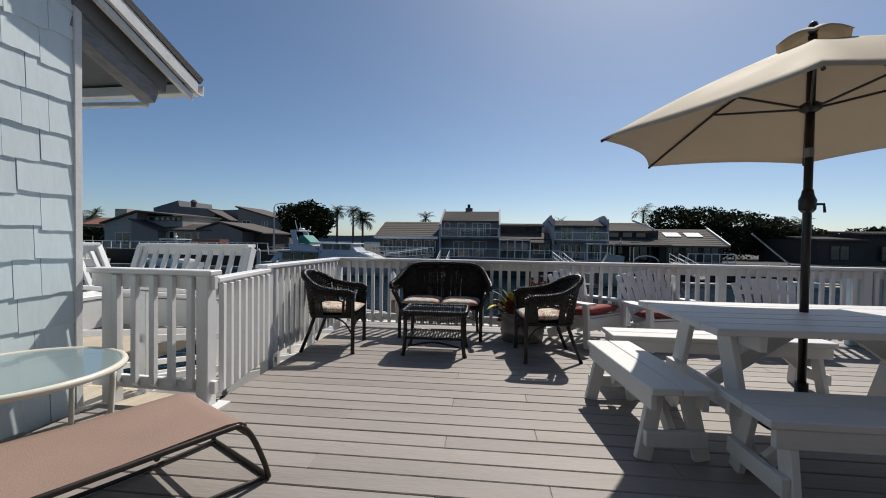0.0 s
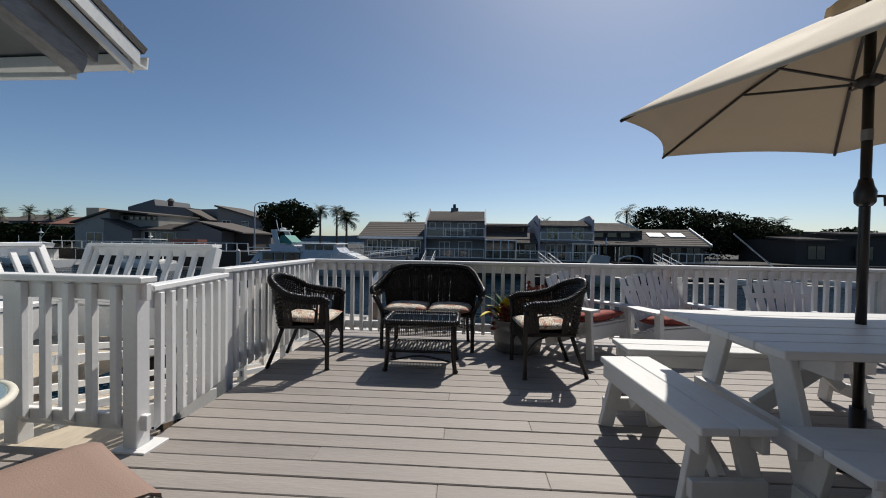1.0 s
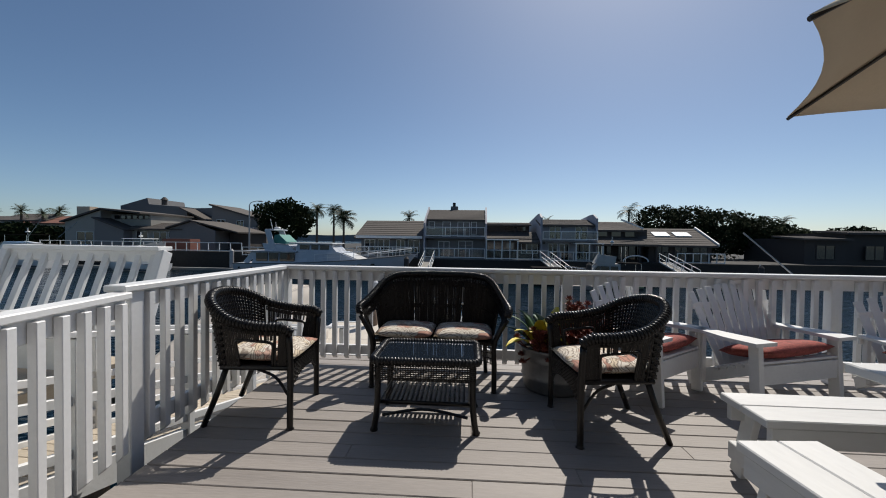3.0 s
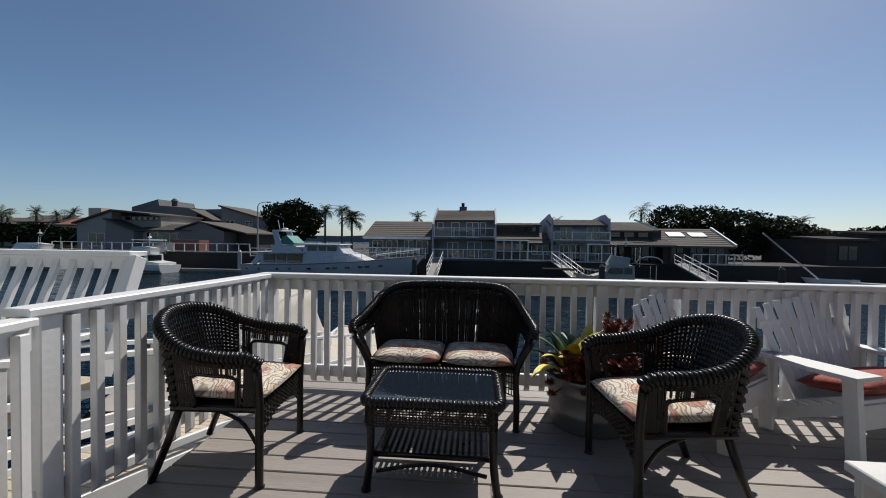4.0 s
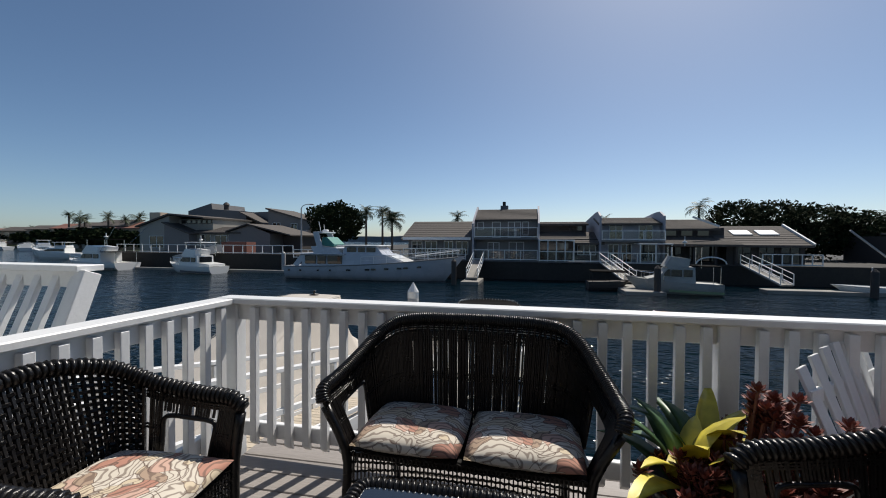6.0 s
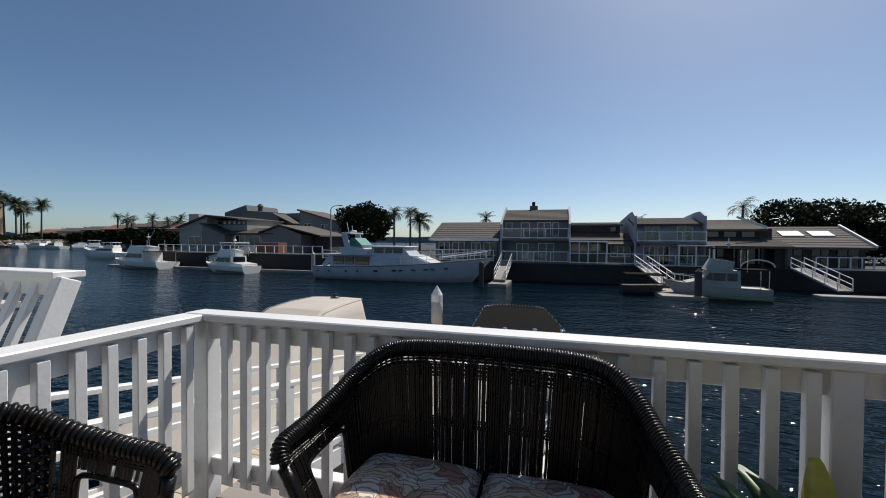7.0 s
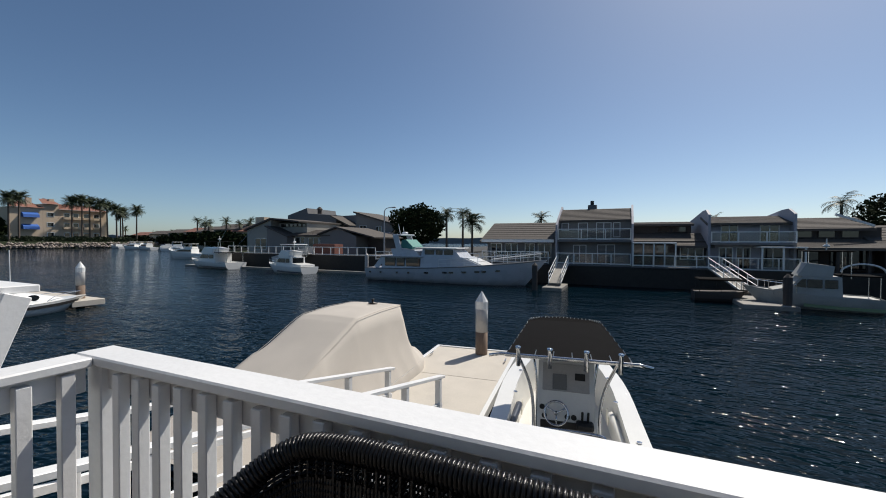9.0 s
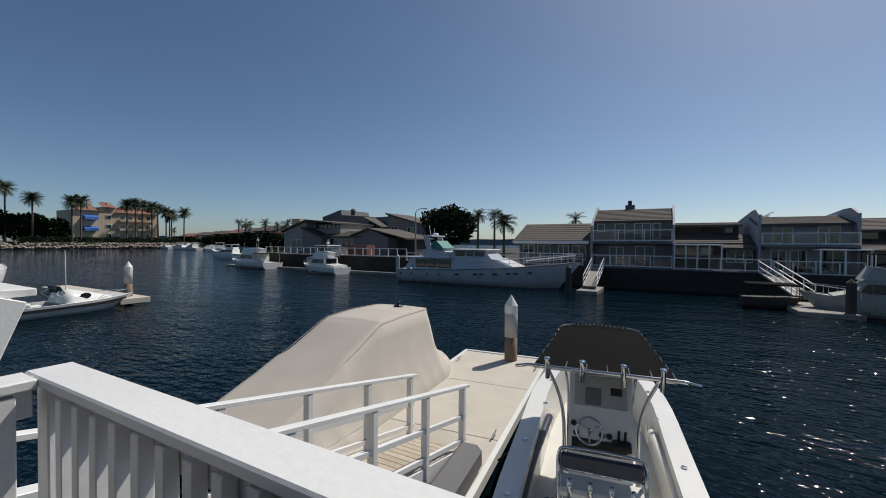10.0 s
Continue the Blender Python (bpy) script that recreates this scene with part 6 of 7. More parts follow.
    beam(bm, (0.06 * s, -1.5, 1.3), (0.11 * s, -1.4, 2.5), 0.06, 0.5, up=(1, 0, 0))
    part("aft_wing", bm, M_YACHT, g, "raked aft wing panel")
    bm = bmesh.new()
    beam(bm, (0.06 * s, 1.5, 1.3), (0.11 * s, 1.4, 2.5), 0.06, 0.5, up=(1, 0, 0))
    part("aft_wing", bm, M_YACHT, g, "raked aft wing panel")


yacht()


def far_dock(x0, x1, y0, y1, label="low pale floating dock along the far bank"):
    bm = bmesh.new()
    box(bm, (x0, y0, WATER_Z - 0.2), (x1, y1, WATER_Z + 0.24), 0.03)
    return solid("floating_dock", bm, M_FARDOCK, label, "dock", "far docks")


far_dock(-47.5, -22.5, 40.3, 41.3)
far_dock(-54.0, -47.0, 40.0, 41.0)
far_dock(-5.6, -4.2, 34.6, 38.0)
far_dock(5.6, 8.0, 31.5, 36.5)
far_dock(15.0, 27.0, 34.6, 35.7)
far_dock(24.0, 38.0, 37.0, 38.0)


def far_ramp(a, b, w, label):
    a, b = Vector(a), Vector(b)
    g = thing("ramp", label, "gangway", group="far ramps")
    side = (b - a).cross(Vector((0, 0, 1))).normalized() * w / 2
    up = Vector((0, 0, 1))
    bm = bmesh.new()
    beam(bm, a, b, w, 0.1)
    part("walkway", bm, M_FARDOCK, g)
    for s in (-1, 1):
        for hgt, t in ((0.8, 0.045), (0.42, 0.03), (0.08, 0.08)):
            bm = bmesh.new()
            beam(bm, a + side * s + up * hgt, b + side * s + up * hgt, 0.04, t)
            part("rail", bm, M_TRIM, g)
        for k in range(5):
            p = a.lerp(b, k / 4) + side * s
            bm = bmesh.new()
            beam(bm, p, p + up * 0.8, 0.05, 0.05, up=(0, 1, 0))
            part("post", bm, M_GEL, g)


far_ramp((-4.9, 40.1, -0.5), (-4.9, 36.0, DOCK_Z), 0.9, "white railed ramp from the seawall to a small dock")
far_ramp((5.8, 40.1, -0.5), (6.9, 36.0, DOCK_Z), 0.9, "white railed ramp beside a moored cabin boat")
far_ramp((16.2, 40.0, -0.5), (17.0, 36.3, DOCK_Z), 0.9, "white railed ramp down to a long dock")
g = thing("ramp", "grey sided aluminium ramp on the far bank", "gangway", group="far ramps")
bm = bmesh.new()
beam(bm, (-38.6, 41.0, -1.35), (-33.6, 41.6, -0.1), 0.9, 0.1)
part("walkway", bm, M_PILESLEEVE, g)
for s in (-0.45, 0.45):
    bm = bmesh.new()
    beam(bm, (-38.6, 41.0 + s, -0.95), (-33.6, 41.6 + s, 0.3), 0.05, 0.8)
    part("side_panel", bm, M_PILESLEEVE, g, "solid grey side panel")
for x, y, t in ((-6.1, 34.6, -0.1), (7.6, 32.0, -0.2), (20.4, 34.0, -0.3), (-25.3, 41.0, 0.1)):
    bm = bmesh.new()
    lathe(bm, [(0.2, WATER_Z - 0.5), (0.2, t - 0.2), (0.02, t)], 12)
    solid("timber_post", bm, M_DARKWOOD if x > -20 else M_PILESLEEVE, "dark timber pile beside a dock" if x > -20 else "pale sleeved pile beside a dock", "pile", "far dock posts", m=pose(x, y, 0))


def covered_launch():
    g = thing("covered_launch", "dark canopied electric launch at a dock", "boat", pose(3.7, 34.6, WATER_Z) @ Matrix.Diagonal((0.62, 1, 0.92, 1)), "moored boats")
    bm = bmesh.new()
    deck_plate(bm, hull(bm, 4.6, 1.9, 0.6, 0.15), 0.08)
    part("hull", bm, M_DARKWOOD, g, "dark hull")
    bm = bmesh.new()
    box(bm, (0.3, -0.85, 1.35), (4.0, 0.85, 1.45), 0.05)
    part("canopy", bm, M_BLACKCLOTH, g, "dark canopy")
    for x in (0.4, 2.2, 3.9):
        for s in (-0.8, 0.8):
            bm = bmesh.new()
            tube(bm, [(x, s, 0.5), (x, s, 1.36)], 0.025, 5)
            part("stanchion", bm, M_BLACK, g)


covered_launch()


def dinghy(x, y, rz, L, label, mast=False):
    g = thing("sailing_dinghy", label, "boat", pose(x, y, WATER_Z, 0, 0, rz), "moored boats")
    bm = bmesh.new()
    deck_plate(bm, hull(bm, L, L * 0.28, 0.5, 0.15), 0.03)
    part("hull", bm, M_GEL, g, "white hull")
    if mast:
        bm = bmesh.new()
        tube(bm, [(L * 0.15, 0, 0.9), (L * 0.85, 0.3, 4.2)], 0.06, 6)
        part("lowered_mast", bm, M_PILESLEEVE, g, "mast lowered on a crutch")
        bm = bmesh.new()
        tube(bm, [(L * 0.6, 0, 0.4), (L * 0.6, 0, 1.8)], 0.04, 6)
        part("crutch", bm, M_PILESLEEVE, g)
    return g


dinghy(24.5, 35.2, 175, 5.4, "white sailing dinghy with its mast lowered", True)
dinghy(31.5, 36.2, 178, 5.0, "low white dinghy tied to a dock")
dinghy(30.5, 40.6, 170, 4.4, "white dinghy stored on the bank")


# ---------------------------------------------------------------- houses across the water
def window(parent, x0, x1, z0, z1, y, trim=M_TRIM, panes=2):
    """A framed window on a wall that faces the water at y."""
    bm = bmesh.new()
    t = 0.06
    outer = ((x0 - t, z0 - t), (x1 + t, z0 - t), (x1 + t, z1 + t), (x0 - t, z1 + t))
    inner = ((x0, z0), (x1, z0), (x1, z1), (x0, z1))
    rings = [[bm.verts.new((x, d, z)) for x, z in o] for o, d in ((outer, y + 0.02), (outer, y - 0.07), (inner, y - 0.07), (inner, y + 0.02))]
    for q in range(4):
        A, B = rings[q], rings[(q + 1) % 4]
        for k in range(4):
            bm.faces.new((A[k], A[(k + 1) % 4], B[(k + 1) % 4], B[k]))
    w = part("window", bm, trim, parent, "white framed window")
    for k in range(1, panes):
        x = x0 + (x1 - x0) * k / panes
        bm = bmesh.new()
        box(bm, (x - 0.035, y - 0.06, z0), (x + 0.035, y + 0.02, z1))
        part("mullion", bm, trim, w)
    bm = bmesh.new()
    box(bm, (x0, y - 0.03, z0), (x1, y - 0.01, z1))
    part("pane", bm, M_WINDOW, w, "dark glass")


def fence(parent, x0, x1, z0, y, h=0.95, step=1.25, mat=M_TRIM, glass=False, pane=False):
    """A low white balustrade along x."""
    bm = bmesh.new()
    box(bm, (x0, y - 0.04, z0 + h - 0.07), (x1, y + 0.04, z0 + h))
    box(bm, (x0, y - 0.03, z0 + 0.05), (x1, y + 0.03, z0 + 0.13))
    f = part("balustrade", bm, mat, parent, "white balustrade")
    n = max(1, round((x1 - x0) / step))
    for k in range(n + 1):
        x = x0 + (x1 - x0) * k / n
        bm = bmesh.new()
        box(bm, (x - 0.035, y - 0.035, z0), (x + 0.035, y + 0.035, z0 + h))
        part("post", bm, mat, f)
    if pane:
        for k in range(n):
            xa, xb = x0 + (x1 - x0) * k / n + 0.06, x0 + (x1 - x0) * (k + 1) / n - 0.06
            bm = bmesh.new()
            box(bm, (xa, y - 0.008, z0 + 0.14), (xb, y + 0.008, z0 + h - 0.10))
            part("glass_panel", bm, M_RAILGLASS, f, "clear glass infill")
    elif not glass:
        bm = bmesh.new()
        m = int((x1 - x0) / 0.16)
        for k in range(m):
            x = x0 + (x1 - x0) * (k + 0.5) / m
            box(bm, (x - 0.018, y - 0.018, z0 + 0.1), (x + 0.018, y + 0.018, z0 + h - 0.05))
        tagged(part("picket_infill", bm, mat, f), kind="stuff")


def body(parent, x0, x1, y0, y1, z0, z1, mat, name="wall"):
    bm = bmesh.new()
    box(bm, (x0, y0, z0), (x1, y1, z1))
    return part(name, bm, mat, parent)


def slope_roof(parent, x0, x1, y0, z0, y1, z1, mat=M_BROWNROOF, over=0.3, thick=0.16, rows=9):
    """A roof plane that rises from (y0, z0) to (y1, z1), in overlapping courses."""
    bm = bmesh.new()
    g = (z1 - z0) / (y1 - y0)
    ya = y0 - over
    step = (y1 - ya) / rows
    x = x0 - over * 0.5
    line = []
    for k in range(rows):
        za, zb = z0 + (ya + step * k - y0) * g, z0 + (ya + step * (k + 1) - y0) * g
        line += [(x, ya + step * k, za + 0.03), (x, ya + step * (k + 1), zb)]
    line += [(x, y1, z1 - thick), (x, ya, z0 - over * g - thick)]
    prism(bm, line, (x1 - x0 + over, 0, 0))
    return part("roof", bm, mat, parent, "shake roof")


Y = 42.6


def house_single():
    g = thing("house", "single-storey waterfront house with a brown shake roof", "house", group="waterfront houses")
    body(g, -12.3, -5.9, Y, Y + 8, -0.65, 1.6, M_GREYWALL2)
    slope_roof(g, -12.7, -5.85, Y - 0.5, 1.55, Y + 4, 3.35)
    body(g, -12.6, -5.9, Y - 0.95, Y - 0.78, 1.36, 1.62, M_TRIM, "fascia")
    for x0, x1 in ((-11.9, -10.9), (-10.5, -9.4), (-8.6, -7.8), (-7.4, -6.3)):
        window(g, x0, x1, 0.0, 1.2, Y)
    fence(g, -12.4, -6.3, -0.5, Y - 1.3, 1.05, pane=True)


def house_two():
    g = thing("house", "three-level grey townhouse with balconies over the water", "house", group="waterfront houses")
    body(g, -5.7, 0.35, Y, Y + 9, -0.65, 3.35, M_GREYWALL)
    slope_roof(g, -5.6, 0.2, Y - 0.1, 3.38, Y + 2.2, 4.45, over=0.15)
    body(g, -5.6, 0.1, Y + 2.2, Y + 8, 3.3, 4.3, M_GREYWALL2, "upper_wall")
    for x in (-5.72, 0.3):
        bm = bmesh.new()
        prism(bm, [(x, Y - 1.15, -0.65), (x, Y - 1.15, 2.9), (x, Y, 3.6), (x, Y + 2.3, 4.75), (x, Y + 3.0, 4.2), (x, Y + 3.0, -0.65)], (0.16, 0, 0))
        part("party_wall", bm, M_BLUEWALL, g, "pale side wall")
    body(g, -5.55, 0.28, Y - 1.1, Y, 1.42, 1.6, M_GREYWALL2, "balcony")
    fence(g, -5.5, 0.25, 1.6, Y - 1.05, 0.95, 1.9, pane=True)
    fence(g, -5.5, 0.25, -0.45, Y - 1.9, 0.95, 1.4, pane=True)
    body(g, -5.8, 0.3, Y - 2.1, Y, -0.62, -0.45, M_GREYWALL2, "terrace")
    for x0, x1, z0, z1 in ((-5.3, -4.8, 2.45, 3.05), (-3.9, -3.2, 1.65, 3.05), (-2.4, -1.3, 1.65, 3.05), (-1.05, -0.6, 1.9, 3.05), (-4.3, -3.3, -0.4, 1.1), (-2.3, -1.0, -0.4, 1.15)):
        window(g, x0, x1, z0, z1, Y, panes=1 if x1 - x0 < 0.8 else 2)
    for k in range(7):
        bm = bmesh.new()
        box(bm, (-5.55, Y - 0.035, -0.3 + k * 0.52), (0.28, Y - 0.002, 0.19 + k * 0.52))
        part("siding_board", bm, M_GREYWALL, g)
    bm = bmesh.new()
    box(bm, (-3.35, Y + 2.4, 4.2), (-2.6, Y + 3.1, 4.85))
    c = part("chimney", bm, M_GREYWALL2, g, "boxed chimney")
    bm = bmesh.new()
    tube(bm, [(-3.0, Y + 2.7, 4.8), (-3.0, Y + 2.7, 5.25)], 0.16, 8)
    part("flue", bm, M_BLACK, c)


def house_sunroom():
    g = thing("house", "brown-roofed house with a glazed white sunroom", "house", group="waterfront houses")
    body(g, 0.4, 5.6, Y, Y + 8, -0.65, 1.5, M_DARKWOOD)
    slope_roof(g, 0.45, 5.9, Y - 0.5, 1.25, Y + 2.4, 2.2)
    body(g, 0.4, 4.9, Y + 2.4, Y + 8, 1.5, 3.0, M_DARKWOOD, "upper_wall")
    slope_roof(g, 0.4, 4.9, Y + 2.2, 3.0, Y + 5, 3.3, rows=4)
    for x in (2.4, 3.6):
        window(g, x, x + 0.9, 2.35, 2.75, Y + 2.4, M_DARKWOOD, 1)
    bm = bmesh.new()
    box(bm, (0.35, Y - 2.2, 1.3), (3.4, Y - 0.1, 1.42), 0.03)
    part("sunroom_roof", bm, M_TRIM, g, "white sunroom roof")
    for k in range(5):
        x = 0.42 + k * 0.73
        bm = bmesh.new()
        box(bm, (x - 0.05, Y - 2.15, -0.6), (x + 0.05, Y - 2.05, 1.32))
        part("sunroom_post", bm, M_TRIM, g)
        if k < 4:
            bm = bmesh.new()
            box(bm, (x + 0.06, Y - 2.11, 0.3), (x + 0.67, Y - 2.09, 1.25))
            part("pane", bm, M_WINDOW, g, "sunroom glass")
    window(g, 3.9, 5.4, 0.1, 1.0, Y, panes=3)
    body(g, 0.3, 6.2, Y - 2.4, Y, -0.64, -0.48, M_GREYWALL2, "terrace")
    fence(g, 0.4, 6.1, -0.48, Y - 2.35, 0.9, 1.3, pane=True)


def house_blue():
    g = thing("house", "blue-white two-storey house with a balcony and side peaks", "house", group="waterfront houses")
    body(g, 5.75, 10.9, Y, Y + 8, -0.65, 3.0, M_BLUEWALL)
    slope_roof(g, 5.7, 10.8, Y - 0.3, 2.95, Y + 2.5, 3.55)
    for x, pk in ((5.6, 4.0), (10.75, 3.95)):
        bm = bmesh.new()
        prism(bm, [(x, Y - 0.9, -0.65), (x, Y - 0.9, pk - 0.45), (x, Y + 0.3, pk), (x, Y + 1.6, pk), (x, Y + 11.0, 3.3), (x, Y + 11.0, -0.65)], (0.16, 0, 0))
        part("party_wall", bm, M_BLUEWALL, g, "peaked side wall")
    body(g, 5.8, 10.85, Y - 1.1, Y, 1.25, 1.4, M_GREYWALL, "balcony")
    fence(g, 5.8, 10.85, 1.4, Y - 1.05, 0.85, 1.7, pane=True)
    for x0, x1, z0, z1 in ((6.6, 7.6, 1.45, 2.75), (9.05, 10.1, 1.45, 2.7), (6.5, 7.3, -0.4, 1.0), (7.6, 8.4, -0.5, 1.0), (9.2, 10.4, -0.4, 1.0)):
        window(g, x0, x1, z0, z1, Y)
    bm = bmesh.new()
    box(bm, (8.6, Y - 2.0, 1.05), (11.2, Y - 0.1, 1.15), 0.02)
    part("awning", bm, M_TRIM, g, "flat white patio cover")
    for x in (8.7, 9.9, 11.1):
        bm = bmesh.new()
        box(bm, (x - 0.05, Y - 1.95, -0.6), (x + 0.05, Y - 1.85, 1.06))
        part("awning_post", bm, M_TRIM, g)
    fence(g, 6.2, 10.9, -0.62, Y - 1.6, 0.95, 1.2, pane=True)


def house_dark():
    g = thing("house", "dark brown house with a low porch roof", "house", group="waterfront houses")
    body(g, 10.95, 16.2, Y + 1.2, Y + 9, -0.65, 2.55, M_DARKWOOD)
    slope_roof(g, 10.95, 15.6, Y + 1.0, 2.55, Y + 3.6, 3.4)
    slope_roof(g, 11.0, 16.3, Y - 1.3, 1.15, Y + 1.3, 1.75)
    bm = bmesh.new()
    beam(bm, (13.6, Y + 0.9, 3.5), (15.7, Y + 0.9, 2.65), 0.12, 0.16)
    part("barge_board", bm, M_TRIM, g, "white sloping barge board")
    for x in (11.5, 12.8, 14.1):
        window(g, x, x + 0.9, 1.85, 2.35, Y + 1.2, M_DARKWOOD, 1)
    for x in (11.2, 13.0, 14.6, 16.1):
        bm = bmesh.new()
        box(bm, (x - 0.08, Y - 1.3, -0.62), (x + 0.08, Y - 1.15, 1.1))
        part("porch_post", bm, M_DARKWOOD, g)
    for x0, x1 in ((11.6, 12.8), (13.5, 15.4)):
        window(g, x0, x1, -0.5, 0.9, Y + 1.2, M_DARKWOOD)
    bm = bmesh.new()
    pts = [(14.0 + 1.1 * math.cos(a), Y - 2.0, -0.5 + 0.55 * math.sin(a)) for a in [math.pi * k / 12 for k in range(13)]]
    tube(bm, pts, 0.06, 6)
    part("arched_rail", bm, M_GEL, g, "white arched rail")


def house_skylight():
    g = thing("house", "low house with skylights in a brown shake roof", "house", group="waterfront houses")
    body(g, 15.9, 21.6, Y, Y + 8, -0.65, 1.2, M_DARKWOOD)
    slope_roof(g, 15.4, 21.6, Y - 0.6, 1.15, Y + 3.4, 2.75)
    for x in (16.9, 18.9):
        bm = bmesh.new()
        box(bm, (x, -0.55, 0.02), (x + 1.5, 0.55, 0.12), 0.02, Matrix.Translation((0, Y + 1.7, 2.06)) @ Matrix.Rotation(math.atan(0.4), 4, "X"))
        part("skylight", bm, M_TRIM, g, "pale domed skylight")
    bm = bmesh.new()
    beam(bm, (21.75, Y - 0.9, 1.1), (21.75, Y + 3.4, 2.85), 0.14, 0.22)
    part("barge_board", bm, M_TRIM, g, "white sloping barge board")
    for x0, x1 in ((16.5, 17.7), (18.3, 19.4), (19.9, 21.2)):
        window(g, x0, x1, -0.45, 0.85, Y, M_DARKWOOD)
    fence(g, 17.9, 22.0, -0.6, Y - 1.4, 0.95, 0.7, glass=True)


for f in (house_single, house_two, house_sunroom, house_blue, house_dark, house_skylight):
    f()

g = thing("house", "dark low house in tree shade at the end of the row", "house", group="waterfront houses")
body(g, 31.5, 35.4, 45, 54, -0.65, 1.9, M_DARKWOOD)
body(g, 35.4, 50, 45.3, 54, -0.65, 2.5, M_DARKWOOD)
slope_roof(g, 31.3, 35.4, 44.8, 1.9, 49, 2.2, rows=4)
slope_roof(g, 35.3, 50.3, 45.0, 2.5, 49, 2.8, rows=4)
for x in (32.6, 37, 41, 45):
    window(g, x, x + 1.6, -0.1, 1.2, 45, M_DARKWOOD)


def corner_house():
    """Sprawling house on the corner lot, gables towards the water."""
    g = thing("house", "grey-green corner house with several low gables and a chimney", "house", group="corner lot houses")
    y = 50
    bm = bmesh.new()
    prism(bm, [(-54.3, y, -0.35), (-54.3, y, 3.0), (-49.2, y, 4.55), (-49.2, y, -0.35)], (0, 9, 0))
    part("wall", bm, M_TANWALL, g)
    bm = bmesh.new()
    prism(bm, [(-54.7, y - 0.4, 2.9), (-54.7, y - 0.4, 3.1), (-49.0, y - 0.4, 4.85), (-43.3, y - 0.4, 4.3), (-43.3, y - 0.4, 4.1), (-49.0, y - 0.4, 4.62)], (0, 9.6, 0))
    part("roof", bm, M_BROWNROOF, g)
    body(g, -49.2, -43.5, y + 1.5, y + 9, -0.35, 4.1, M_TANWALL)
    for k in range(6):
        window(g, -48.6 + k * 0.85, -48.0 + k * 0.85, 3.55, 3.95, y + 1.5, M_DARKWOOD, 1)
    bm = bmesh.new()
    prism(bm, [(-49.2, y - 0.8, -0.35), (-49.2, y - 0.8, 3.35), (-45.2, y - 0.8, 2.0), (-45.2, y - 0.8, -0.35)], (0, 3, 0))
    part("wing_wall", bm, M_GREYWALL, g)
    bm = bmesh.new()
    prism(bm, [(-49.4, y - 1.1, 3.5), (-49.4, y - 1.1, 3.66), (-44.9, y - 1.1, 2.1), (-44.9, y - 1.1, 1.94)], (0, 3.3, 0))
    part("wing_roof", bm, M_BROWNROOF, g)
    body(g, -45.2, -38.5, y + 0.5, y + 8, -0.35, 2.3, M_TANWALL, "middle_wall")
    slope_roof(g, -45.6, -38.0, y + 0.2, 2.3, y + 3.5, 3.1)
    bm = bmesh.new()
    prism(bm, [(-39.6, y, -0.35), (-39.6, y, 2.3), (-36.6, y, 3.2), (-33.4, y, 2.05), (-33.4, y, -0.35)], (0, 7, 0))
    part("garage_wall", bm, M_GREYWALL, g)
    bm = bmesh.new()
    prism(bm, [(-39.9, y - 0.4, 2.25), (-39.9, y - 0.4, 2.42), (-36.6, y - 0.4, 3.4), (-30.2, y - 0.4, 1.95), (-30.2, y - 0.4, 1.78), (-36.6, y - 0.4, 3.22)], (0, 7.6, 0))
    part("garage_roof", bm, M_BROWNROOF, g)
    body(g, -33.2, -30.6, y + 2.5, y + 7, -0.35, 1.8, M_DARKWOOD, "carport")
    for x0, x1, z0, z1 in ((-52.5, -50.2, 0.1, 1.7), (-44.6, -43.0, 1.0, 1.9), (-42.2, -40.4, 0.0, 1.8), (-40.1, -39.7, 1.2, 1.8)):
        window(g, x0, x1, z0, z1, y + (0.5 if x0 > -46 else 0.0))
    bm = bmesh.new()
    box(bm, (-53.7, y + 1, 3.0), (-51.8, y + 2.2, 5.1))
    part("chimney", bm, M_STUCCO, g, "pale masonry chimney")
    bm = bmesh.new()
    box(bm, (-36.0, 44.6, -0.35), (-32.6, 46.2, 1.0))
    part("planter_wall", bm, M_BRICK, g, "red brick planter wall")


corner_house()


